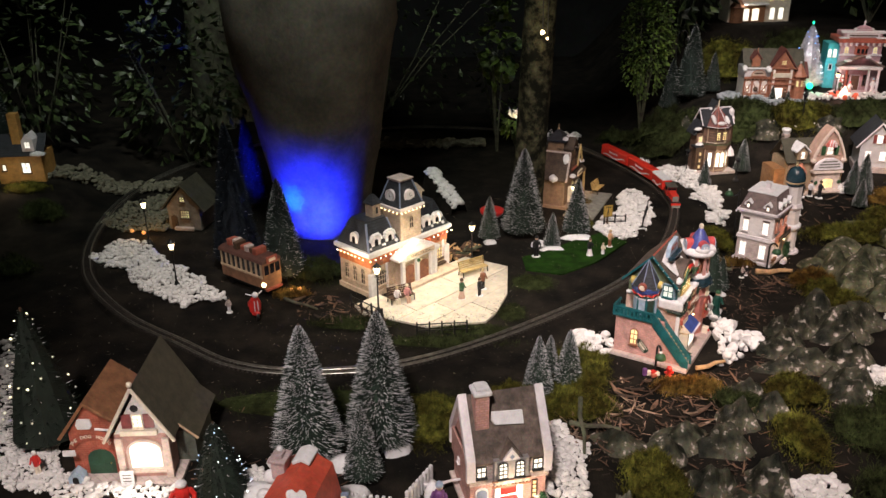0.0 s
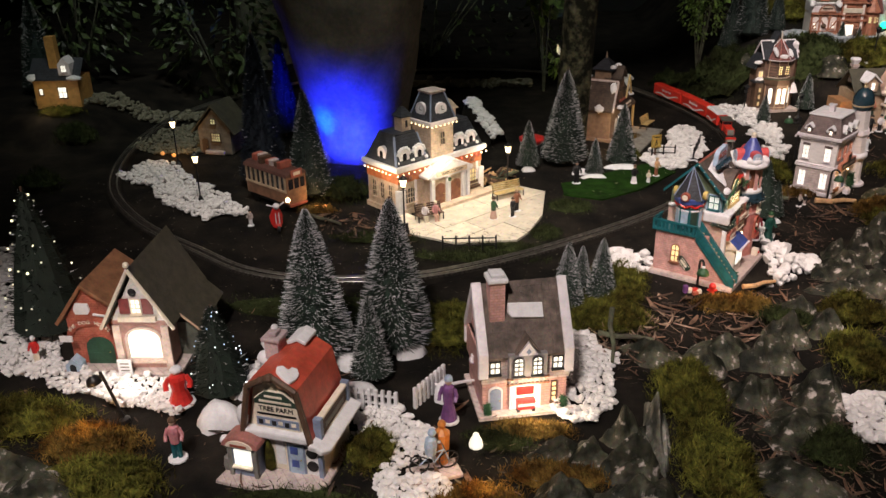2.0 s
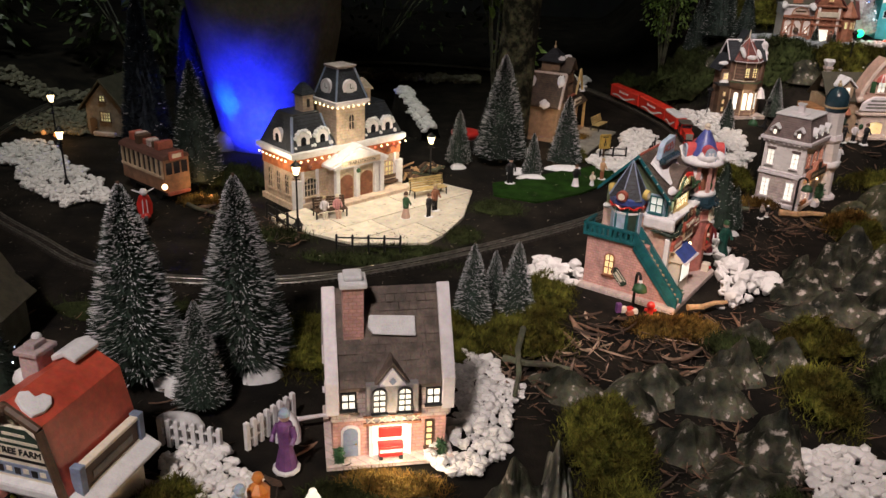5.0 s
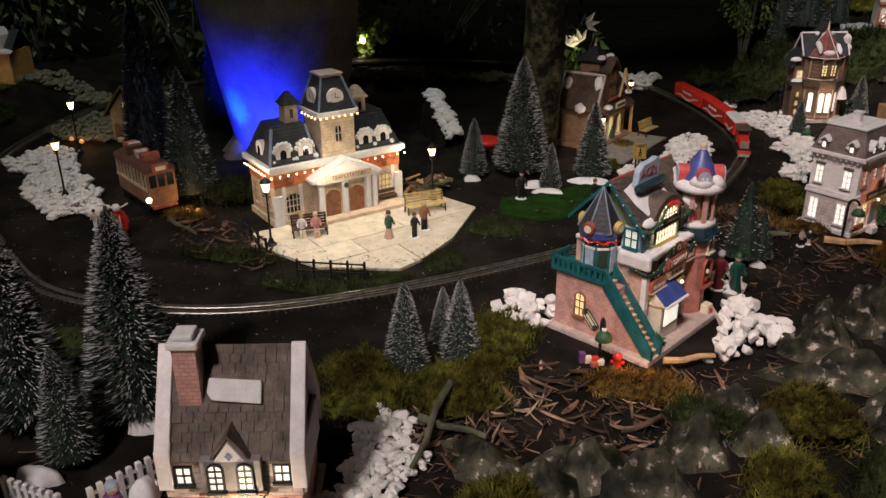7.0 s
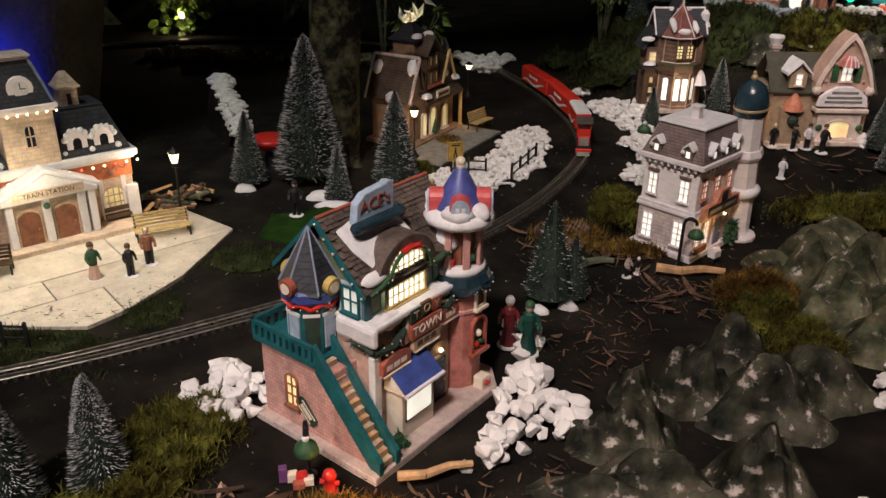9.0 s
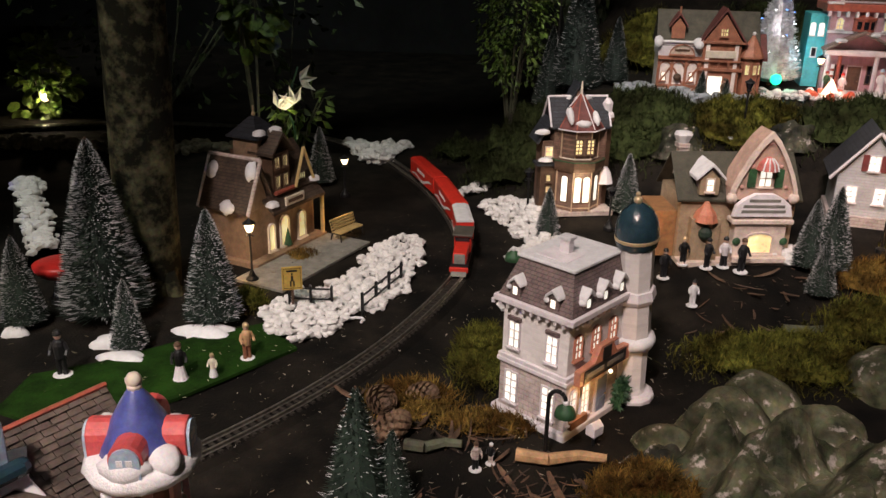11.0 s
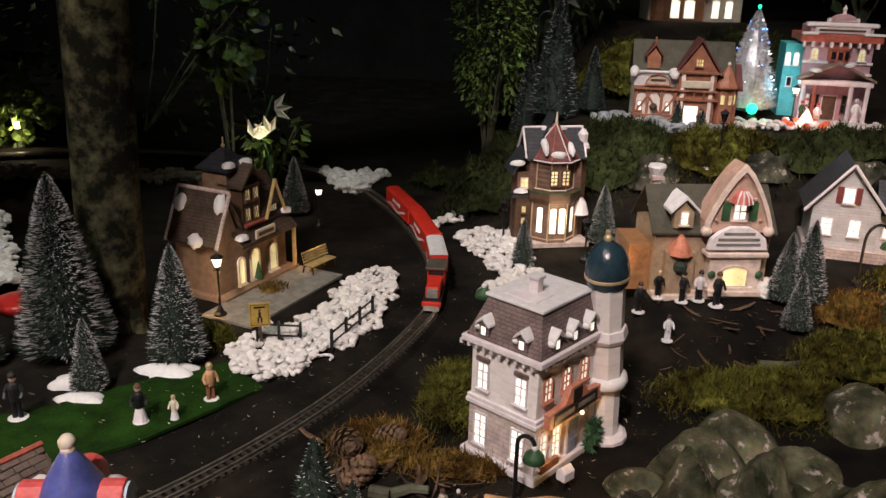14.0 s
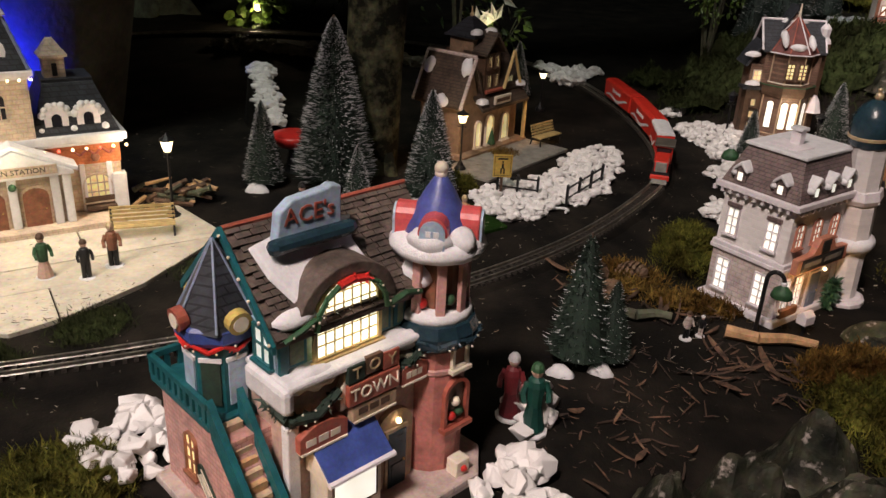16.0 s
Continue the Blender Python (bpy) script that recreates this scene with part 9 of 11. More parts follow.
pebble_bank((0.062, 2.4, 0.03), (-0.028, 2.52, 0.108), 0.026, 210, 0.006, 0.0105, 9, "white pebbles up a small bank")
OLIVE, DRY = "cushion of olive green moss", "dry golden-brown moss"
for i, (x, y, rx, ry, h, n, m_, lab, bl) in enumerate((
        (0.02, 1.3, 0.08, 0.09, 0.03, 1800, MOSS, OLIVE, 0.012), (0.3, 1.36, 0.075, 0.07, 0.03, 1500, MOSS, OLIVE, 0.012), (0.2, 1.31, 0.06, 0.05, 0.025, 900, MOSS, OLIVE, 0.012),
        (-0.05, 0.955, 0.04, 0.045, 0.03, 900, MOSS, OLIVE, 0.011), (0.165, 1.025, 0.062, 0.022, 0.014, 900, GOLDMOSS, DRY, 0.011), (0.395, 1.12, 0.055, 0.1, 0.045, 2000, MOSS, OLIVE, 0.013),
        (0.4, 0.95, 0.055, 0.11, 0.05, 1700, MOSS, OLIVE, 0.014), (0.52, 1.42, 0.07, 0.035, 0.02, 1500, GOLDMOSS, DRY, 0.014), (0.6, 1.37, 0.05, 0.04, 0.025, 900, MOSSDARK, OLIVE, 0.014),
        (0.715, 1.39, 0.06, 0.06, 0.045, 1500, MOSS, OLIVE, 0.014), (0.675, 1.25, 0.045, 0.08, 0.045, 1500, MOSS, OLIVE, 0.014), (0.8, 1.27, 0.07, 0.08, 0.045, 1200, MOSSDARK, OLIVE, 0.015), (0.79, 1.1, 0.08, 0.08, 0.045, 1200, MOSSDARK, OLIVE, 0.015), (0.92, 1.35, 0.09, 0.1, 0.04, 1400, MOSSDARK, OLIVE, 0.015), (0.975, 1.775, 0.05, 0.06, 0.04, 1200, MOSS, OLIVE, 0.013),
        (0.945, 1.905, 0.06, 0.05, 0.035, 2000, GOLDMOSS, "golden-green shaggy moss", 0.014), (0.945, 1.85, 0.05, 0.05, 0.035, 1200, MOSS, OLIVE, 0.014), (0.78, 2.17, 0.045, 0.09, 0.04, 1700, MOSS, "bright olive moss clump", 0.014), (0.7, 2.06, 0.06, 0.05, 0.016, 900, GOLDMOSS, DRY, 0.014), (0.79, 2.02, 0.06, 0.025, 0.016, 700, GOLDMOSS, DRY, 0.014),
        (1.17, 2.21, 0.14, 0.075, 0.035, 3000, MOSS, "broad olive moss cushion", 0.015), (1.34, 2.3, 0.12, 0.08, 0.05, 2000, MOSS, OLIVE, 0.015), (0.43, 2.295, 0.03, 0.028, 0.03, 700, MOSS, "round olive shrub", 0.011), (0.455, 2.5, 0.03, 0.03, 0.012, 300, GOLDMOSS, DRY, 0.011),
        (-0.3, 1.94, 0.08, 0.07, 0.045, 1300, MOSSDARK, "dark olive moss mound", 0.014), (-0.34, 1.83, 0.05, 0.03, 0.015, 500, GOLDMOSS, DRY, 0.013), (-0.17, 1.68, 0.11, 0.035, 0.012, 700, MOSSDARK, OLIVE, 0.013), (0.05, 1.6, 0.16, 0.03, 0.008, 700, MOSSDARK, OLIVE, 0.012), (0.25, 1.9, 0.06, 0.05, 0.012, 500, MOSSDARK, OLIVE, 0.012),
        (0.82, 3.0, 0.13, 0.12, 0.06, 1400, MOSSDARK, OLIVE, 0.018), (1.06, 2.93, 0.12, 0.1, 0.05, 1800, MOSSDARK, "mossy slope under the terrace", 0.018), (1.26, 2.9, 0.12, 0.08, 0.04, 1800, MOSS, "mossy slope under the terrace", 0.018), (1.5, 2.86, 0.18, 0.1, 0.06, 1800, MOSSDARK, "mossy slope under the terrace", 0.018), (1.7, 2.95, 0.15, 0.14, 0.05, 1200, MOSSDARK, OLIVE, 0.018),
        (1.18, 3.55, 0.2, 0.12, 0.06, 1400, MOSS, OLIVE, 0.02), (1.5, 3.6, 0.2, 0.1, 0.05, 1200, MOSSDARK, OLIVE, 0.02), (1.5, 2.5, 0.1, 0.06, 0.03, 900, MOSS, OLIVE, 0.015), (1.36, 2.42, 0.08, 0.05, 0.02, 900, GOLDMOSS, "orange-lit dry moss", 0.015),
        (-0.58, 0.985, 0.13, 0.06, 0.03, 1600, MOSS, OLIVE, 0.014), (-0.43, 0.935, 0.075, 0.05, 0.03, 1500, GOLDMOSS, "orange-lit dry moss", 0.013), (-0.38, 0.86, 0.09, 0.06, 0.03, 1400, MOSS, OLIVE, 0.014), (0.1, 0.875, 0.06, 0.03, 0.016, 800, GOLDMOSS, "orange-lit dry moss", 0.013), (-0.12, 0.84, 0.12, 0.05, 0.012, 700, MOSSDARK, OLIVE, 0.012),
        (0.18, 1.37, 0.07, 0.05, 0.035, 1200, MOSS, OLIVE, 0.012), (0.32, 1.46, 0.06, 0.075, 0.03, 1300, MOSS, OLIVE, 0.012), (0.1, 1.655, 0.1, 0.025, 0.008, 700, MOSSDARK, OLIVE, 0.01), (0.19, 1.74, 0.04, 0.05, 0.008, 500, MOSSDARK, OLIVE, 0.01),
        (-1.2, 2.33, 0.07, 0.05, 0.04, 700, MOSSDARK, OLIVE, 0.016), (-1.3, 2.44, 0.08, 0.04, 0.02, 500, MOSS, OLIVE, 0.014), (-1.1, 1.95, 0.07, 0.06, 0.05, 600, MOSSDARK, "round dark shrub", 0.016), (-0.15, 1.36, 0.3, 0.06, 0.008, 900, MOSSDARK, OLIVE, 0.011))):
    moss("moss_cushion", x, y, rx, ry, h, n, 100 + i, m_, lab, bl)


def rock(x, y, rx, ry, h, seed, label="crumpled dark grey-green artificial rock", rough=0.34, material=ROCK):
    """A stiffened cloth rock: broad folded planes that meet in creases."""
    rnd = random.Random(seed)
    bm = bmesh.new()
    bmesh.ops.create_icosphere(bm, subdivisions=5, radius=1.0)
    o = Vector((seed * 7.3, seed * 3.1, seed * 1.7))
    k = 20 if rough > 0.2 else 22
    planes = [(Vector((rnd.gauss(0, 1), rnd.gauss(0, 1), rnd.uniform(-0.2, 1.3))).normalized(), rnd.uniform(0.6, 1.05) if rough > 0.2 else rnd.uniform(0.85, 1.0)) for _ in range(k)]
    e = 55 if rough > 0.2 else 9
    for v in bm.verts:
        p = v.co.copy()
        w = (p + 0.3 * rough * 3 * Vector((noise.noise(p * 1.9 + o), noise.noise(p * 1.9 + o * 2), noise.noise(p * 1.9 + o * 3)))).normalized()
        s = 1.15 ** -e
        for n, d in planes:
            c = n.dot(w)
            if c > 0.1:
                s += (c / d) ** e
        r = s ** (-1 / e)
        q = Vector((p.x * 3.4, p.y * 3.4, p.z * 1.3)) + o * 2
        fold = abs(noise.noise(q)) + 0.5 * abs(noise.noise(q * 2.1))
        r *= 1 + rough * 0.24 * (0.4 - fold) + rough * 0.16 * (0.3 - abs(noise.noise(p * 8 + o))) + 0.015 * noise.noise(p * 18 + o)
        v.co = Vector((p.x * rx * r, p.y * ry * r, max(-0.25, p.z) * h * r)) * 1.15
    me = bpy.data.meshes.new("rock")
    bm.to_mesh(me)
    me.polygons.foreach_set("use_smooth", [True] * len(me.polygons))
    bm.free()
    me.materials.append(material)
    ob = new("rock", me)
    ob.matrix_basis = on(x, y, rnd.uniform(-25, 25))
    return tagged(ob, label, "rock", "artificial rocks")


def crag(x, y, rx, ry, h, seed, label="crumpled dark grey-green artificial rock", material=ROCK):
    """A stiffened cloth rock: flat folded planes meeting in sharp creases."""
    rnd = random.Random(seed)
    n = 44
    planes = []
    for k in range(7):
        a = 2 * math.pi * k / 7 + rnd.uniform(-0.4, 0.4)
        planes.append((math.cos(a), math.sin(a), rnd.uniform(0.95, 1.9), rnd.uniform(0.0, 0.35)))
    folds = []
    for k in range(5):
        a = rnd.uniform(0, math.pi)
        folds.append((math.cos(a), math.sin(a), rnd.uniform(0.7, 2.3), rnd.uniform(0, 1), rnd.uniform(0.08, 0.26)))
    vs = []
    for j in range(n + 1):
        for i in range(n + 1):
            u, v = -1.25 + 2.5 * i / n, -1.25 + 2.5 * j / n
            u += 0.06 * noise.noise((u * 2, v * 2, seed))
            v += 0.06 * noise.noise((u * 2, v * 2, seed + 9))
            z = min(1.0 + c - s_ * (a * u + b * v) for a, b, s_, c in planes)
            z = min(z, 1.0 + 0.25 * u - 0.2 * v)
            for a, b, f, ph, w in folds:
                t = ((a * u + b * v) * f + ph) % 1.0
                z += w * (abs(2 * t - 1) - 0.5) * min(1, max(0, z + 0.3))
            z += 0.1 * (0.3 - abs(noise.noise((u * 1.7, v * 1.7, seed * 3.7)))) + 0.05 * (0.3 - abs(noise.noise((u * 5.5 + 0.8 * v, v * 5.5, seed * 1.9)))) + 0.02 * noise.noise((u * 17, v * 17, seed))
            px, py = x + u * rx, y + v * ry
            vs.append((u * rx, v * ry, max(-0.012, z * h + ground_z(px, py) - ground_z(x, y))))
    fs = []
    for j in range(n):
        for i in range(n):
            q = (j * (n + 1) + i, j * (n + 1) + i + 1, (j + 1) * (n + 1) + i + 1, (j + 1) * (n + 1) + i)
            if max(vs[k][2] for k in q) > -0.0115:
                fs.append(q)
    ob = part("rock", Shape().add(vs, fs), material)
    ob.matrix_basis = on(x, y)
    return tagged(ob, label, "rock", "artificial rocks")


for i, a in enumerate(((0.3, 0.96, 0.032, 0.03, 0.045), (0.245, 0.965, 0.04, 0.026, 0.036), (0.295, 1.025, 0.03, 0.03, 0.042), (0.2, 0.975, 0.03, 0.02, 0.026), (0.2, 0.88, 0.045, 0.035, 0.04), (0.31, 0.88, 0.05, 0.04, 0.045), (0.355, 1.24, 0.04, 0.03, 0.03), (0.43, 1.2, 0.045, 0.03, 0.036), (0.475, 1.245, 0.04, 0.03, 0.036), (0.545, 1.235, 0.036, 0.03, 0.045), (0.49, 1.13, 0.035, 0.03, 0.04),
                       (0.585, 1.315, 0.034, 0.036, 0.045), (0.535, 1.06, 0.045, 0.045, 0.024), (0.59, 1.15, 0.03, 0.04, 0.045), (0.5, 0.95, 0.05, 0.04, 0.026), (0.63, 1.41, 0.036, 0.024, 0.03), (0.66, 1.36, 0.03, 0.03, 0.03), (0.7, 0.98, 0.05, 0.05, 0.05), (0.84, 1.42, 0.05, 0.06, 0.045))):
    crag(a[0], a[1], a[2] * 1.3, a[3] * 1.3, a[4], i + 1)
for i, a in enumerate(((0.765, 1.58, 0.04, 0.04, 0.045), (0.825, 1.66, 0.05, 0.045, 0.062), (0.79, 1.52, 0.045, 0.03, 0.036), (0.775, 1.65, 0.03, 0.03, 0.036), (0.885, 1.725, 0.045, 0.04, 0.06), (0.905, 1.64, 0.05, 0.06, 0.06), (0.87, 1.53, 0.05, 0.05, 0.05), (0.96, 1.69, 0.045, 0.05, 0.055), (0.73, 1.5, 0.04, 0.025, 0.02),
                       (1.035, 1.88, 0.05, 0.06, 0.07), (1.085, 1.96, 0.06, 0.06, 0.08), (1.03, 1.975, 0.05, 0.036, 0.055), (1.12, 1.87, 0.05, 0.06, 0.06), (0.97, 1.965, 0.035, 0.022, 0.028), (1.06, 1.79, 0.05, 0.045, 0.05), (1.2, 1.95, 0.06, 0.07, 0.06))):
    crag(a[0], a[1], a[2] * 1.3, a[3] * 1.3, a[4], i + 21, material=ROCK if a[0] < 1.0 else BOULDER)
SLAB = splashed("pale_weathered_slab", (0.13, 0.13, 0.105), (0.3, 0.29, 0.25), 30, 70, 0.7, 0.9)
crag(0.336, 1.04, 0.021, 0.1, 0.055, 3, "narrow upright slab of pale weathered rock", SLAB)
for i, a in enumerate(((-0.52, 0.86, 0.06, 0.035, 0.045), (-0.44, 0.835, 0.045, 0.03, 0.04), (-0.62, 0.9, 0.05, 0.035, 0.045))):
    crag(a[0], a[1], a[2] * 1.35, a[3] * 1.35, a[4] * 0.85, i + 41)
for i, a in enumerate(((1.105, 2.095, 0.05, 0.034, 0.045), (1.055, 2.04, 0.05, 0.034, 0.04), (0.985, 2.0, 0.036, 0.022, 0.026), (1.16, 2.03, 0.04, 0.036, 0.04), (1.27, 2.17, 0.045, 0.05, 0.055), (1.4, 2.24, 0.06, 0.055, 0.055), (1.45, 2.42, 0.06, 0.045, 0.04))):
    rock(*a, seed=i + 40, label="rounded speckled grey boulder", rough=0.2, material=BOULDER)
moss("moss_cushion", 0.8, 3.15, 0.1, 0.08, 0.09, 1600, 300, MOSSDARK, "dark mossy bank under shrubs", 0.018)
moss("moss_cushion", 0.68, 3.22, 0.08, 0.07, 0.05, 900, 301, MOSSDARK, "dark mossy bank under shrubs", 0.018)


for i, a in enumerate(((1.12, 2.86, 0.06, 0.04, 0.045), (1.34, 2.84, 0.07, 0.04, 0.04), (1.6, 2.8, 0.08, 0.05, 0.05), (0.98, 2.93, 0.06, 0.05, 0.05), (1.22, 2.79, 0.05, 0.035, 0.03), (0.88, 2.98, 0.06, 0.05, 0.05), (1.45, 2.77, 0.06, 0.04, 0.04), (1.5, 2.34, 0.06, 0.06, 0.05), (1.62, 2.5, 0.08, 0.06, 0.06))):
    crag(*a, 80 + i)


def litter(poly, n, seed, name, label, material, size, flat=0.4):
    """Splinters and bark strips, thin, bent and of many lengths."""
    rnd = random.Random(seed)
    s = Shape()
    for x, y in scatter(poly, n, rnd):
        L = size[0] + (size[1] - size[0]) * rnd.random() ** 3
        w, t = L * rnd.uniform(0.05, 0.34) * rnd.uniform(0.4, 1), L * rnd.uniform(0.015, 0.05)
        bend, curl = L * rnd.uniform(-0.07, 0.07), L * rnd.uniform(0.0, 0.08)
        vs = []
        for i, (f, g) in enumerate(((-0.5, rnd.uniform(0.2, 0.6)), (-0.15, 1), (0.2, rnd.uniform(0.7, 1.2)), (0.5, rnd.uniform(0.05, 0.5)))):
            o = bend * (1 - 4 * f * f)
            z = curl * 4 * f * f
            vs += [(L * f, o - w / 2 * g, z), (L * f, o + w / 2 * g, z), (L * f, o + w / 2 * g * 0.8, z + t), (L * f, o - w / 2 * g * 0.8, z + t)]
        fs = [(3, 2, 1, 0), (12, 13, 14, 15)] + [(i * 4 + a, i * 4 + (a + 1) % 4, (i + 1) * 4 + (a + 1) % 4, (i + 1) * 4 + a) for i in range(3) for a in range(4)]
        m = pose(x, y, ground_z(x, y) + rnd.uniform(0.0002, 0.005), rnd.uniform(-25, 25) * flat, rnd.uniform(-30, 30) * flat, rnd.uniform(0, 360))
        s.add([m @ Vector(v) for v in vs], fs)
    return tagged(part(name, s, material), label, "debris", kind="stuff")


DUST = mat("mixed_crumbs", (0.05, 0.04, 0.025), 0.8, var=0.6, col2=(0.16, 0.13, 0.08), island=0.9)
litter([(-0.9, 1.1), (0.3, 1.15), (0.8, 1.5), (1.3, 2.3), (1.0, 2.75), (0.4, 2.75), (-0.9, 2.4)], 5200, 61, "ground_crumb", "fine brown crumbs and needles on the earth", DUST, (0.0015, 0.009), 0.6)
litter([(-0.16, 1.735), (0.0, 1.665), (0.137, 1.682), (0.2, 1.83), (0.15, 1.8), (0.05, 1.72), (-0.1, 1.75)], 420, 62, "ground_crumb", "dark crumbs along the paving edge", CHIPWOOD, (0.002, 0.009), 0.5)
litter([(0.2, 1.2), (0.5, 1.05), (0.72, 1.1), (0.85, 1.5), (0.7, 1.55), (0.4, 1.42)], 500, 63, "wood_chip_litter", "brown bark chips and splinters", CHIPWOOD, (0.006, 0.03), 0.9)


litter([(0.22, 1.3), (0.3, 1.18), (0.45, 1.28), (0.62, 1.3), (0.66, 1.48), (0.5, 1.44), (0.35, 1.46)], 300, 1, "wood_chip_litter", "brown bark chips and splinters", CHIPWOOD, (0.012, 0.05), 1.0)
litter([(-0.3, 1.7), (-0.08, 1.62), (-0.1, 1.72), (-0.24, 1.82), (-0.34, 1.86)], 160, 2, "wood_chip_litter", "brown bark chips and splinters", CHIPWOOD, (0.01, 0.045), 0.8)
litter([(0.62, 1.95), (0.72, 1.98), (0.84, 1.93), (0.83, 2.03), (0.72, 2.1), (0.62, 2.06)], 90, 3, "wood_chip_litter", "brown bark chips and splinters", CHIPWOOD, (0.012, 0.05), 0.9)
litter([(0.79, 1.85), (0.9, 1.83), (0.9, 1.93), (0.8, 1.935)], 80, 69, "wood_chip_litter", "brown bark chips and splinters", CHIPWOOD, (0.01, 0.045), 1.0)
litter([(0.66, 1.68), (0.78, 1.68), (0.82, 1.86), (0.72, 1.92), (0.66, 1.8)], 150, 70, "twig_litter", "dark twigs and moss scraps", CHIPWOOD, (0.004, 0.03), 0.8)
litter([(0.6, 1.35), (0.75, 1.45), (0.78, 1.8), (0.7, 1.8), (0.72, 1.6), (0.6, 1.48)], 55, 4, "wood_chip_litter", "brown bark chips and splinters", CHIPWOOD, (0.005, 0.03), 0.8)
litter([(1.06, 2.28), (1.3, 2.28), (1.35, 2.45), (1.1, 2.42)], 60, 5, "twig_litter", "dark twigs and moss scraps", WOODDARK, (0.008, 0.045), 0.7)
litter([(-0.6, 1.3), (0.35, 1.4), (0.7, 2.0), (0.85, 2.6), (0.5, 2.6), (0.3, 2.0), (0.0, 1.65), (-0.6, 1.75), (-0.9, 2.2), (-1.0, 1.9)], 700, 6, "crumb_litter", "pale crumbs and needles on the earth", PAVING, (0.0025, 0.006), 0.5)
litter([(0.65, 1.85), (0.78, 1.85), (1.1, 2.2), (1.0, 2.3), (0.8, 2.0)], 140, 7, "crumb_litter", "pale crumbs and needles on the earth", PAVING, (0.0025, 0.007), 0.5)
litter([(-0.9, 0.95), (0.2, 0.8), (0.22, 1.05), (0.0, 1.15), (-0.3, 1.2), (-0.35, 1.4), (-0.6, 1.4)], 330, 8, "twig_litter", "dark twigs and moss scraps", CHIPWOOD, (0.008, 0.035), 0.7)


litter([(0.38, 0.85), (0.62, 0.9), (0.7, 1.1), (0.52, 1.2), (0.45, 1.1)], 700, 64, "wood_chip_litter", "brown bark chips and splinters", CHIPWOOD, (0.003, 0.03), 0.8)
litter([(0.38, 0.85), (0.62, 0.9), (0.7, 1.1), (0.52, 1.2), (0.45, 1.1)], 700, 65, "ground_crumb", "fine brown crumbs and needles on the earth", DUST, (0.002, 0.012), 0.7)
litter([(0.05, 0.8), (0.3, 0.82), (0.3, 0.95), (0.16, 1.0), (0.08, 0.98)], 500, 66, "ground_crumb", "fine brown crumbs and needles on the earth", DUST, (0.002, 0.014), 0.7)
moss("moss_cushion", 0.2, 0.93, 0.075, 0.035, 0.015, 700, 310, GOLDMOSS, DRY, 0.012)
moss("moss_cushion", 0.56, 1.02, 0.05, 0.06, 0.02, 700, 311, MOSSDARK, OLIVE, 0.013)
moss("moss_cushion", 0.327, 1.522, 0.06, 0.06, 0.025, 1400, 313, MOSS, OLIVE, 0.012)
moss("moss_cushion", 0.12, 1.0, 0.05, 0.03, 0.01, 500, 312, MOSSDARK, OLIVE, 0.011)


litter([(0.22, 1.3), (0.3, 1.18), (0.45, 1.28), (0.62, 1.3), (0.66, 1.48), (0.5, 1.44), (0.35, 1.46)], 70, 67, "wood_chip_litter", "pale tan wood chips", mat("pale_chip_wood", (0.22, 0.14, 0.09), 0.7, var=0.4, col2=(0.42, 0.3, 0.22), island=0.5), (0.008, 0.045), 1.0)
litter([(0.22, 1.32), (0.24, 1.2), (0.4, 1.2), (0.47, 1.3), (0.4, 1.38)], 60, 68, "wood_chip_litter", "pale tan wood chips", bpy.data.materials["pale_chip_wood"], (0.014, 0.055), 1.0)


def stick(a, b, r, material, label, name="stick"):
    s = Shape()
    a, b = Vector(a), Vector(b)
    side = (b - a).cross(Vector((0, 0, 1))).normalized() * r
    pts = [a, a.lerp(b, 0.35) + side * 0.8, a.lerp(b, 0.7) - side * 0.5, b]
    for i in range(3):
        s.rod(pts[i], pts[i + 1], r * (1 - 0.12 * i), 7, r * (0.9 - 0.14 * i))
    tagged(part(name, s, material), label, "wood")


stick((0.822, 1.958, 0.008), (0.915, 1.962, 0.008), 0.0075, LOGWOOD, "pale split log lying on the moss", "log")
stick((0.705, 1.965, 0.006), (0.765, 1.97, 0.008), 0.007, BARK, "grey mossy log on earth", "log")
stick((0.55, 1.478, 0.012), (0.615, 1.506, 0.012), 0.005, LOGWOOD, "pale bark strip on the chips")
stick((0.275, 1.29, 0.01), (0.36, 1.26, 0.018), 0.005, BARK, "forked grey twig on earth")
stick((0.3, 1.34, 0.03), (0.29, 1.2, 0.01), 0.0045, BARK, "forked grey twig on earth")
stick((0.02, 1.11, 0.012), (0.09, 1.12, 0.018), 0.003, LILAC, "thin pale stick near house", "stick")
stick((1.19, 2.3, 0.01), (1.29, 2.31, 0.012), 0.006, BARK, "grey twig on the earth")
stick((1.36, 2.31, 0.02), (1.46, 2.3, 0.02), 0.007, BARK, "grey mossy log on earth", "log")
stick((-0.35, 1.79, 0.01), (-0.26, 1.73, 0.012), 0.004, BARK, "bent brown twig on earth")


def lawn():
    pts = [(0.235, 2.06), (0.24, 1.98), (0.33, 1.95), (0.43, 2.03), (0.535, 2.17), (0.47, 2.235), (0.4, 2.19), (0.3, 2.1)]
    ob = part("lawn", Shape().prism(pts, -0.002, 0.0022), GRASS)
    tagged(ob, "patch of green felt grass", "lawn", kind="structure")


lawn()


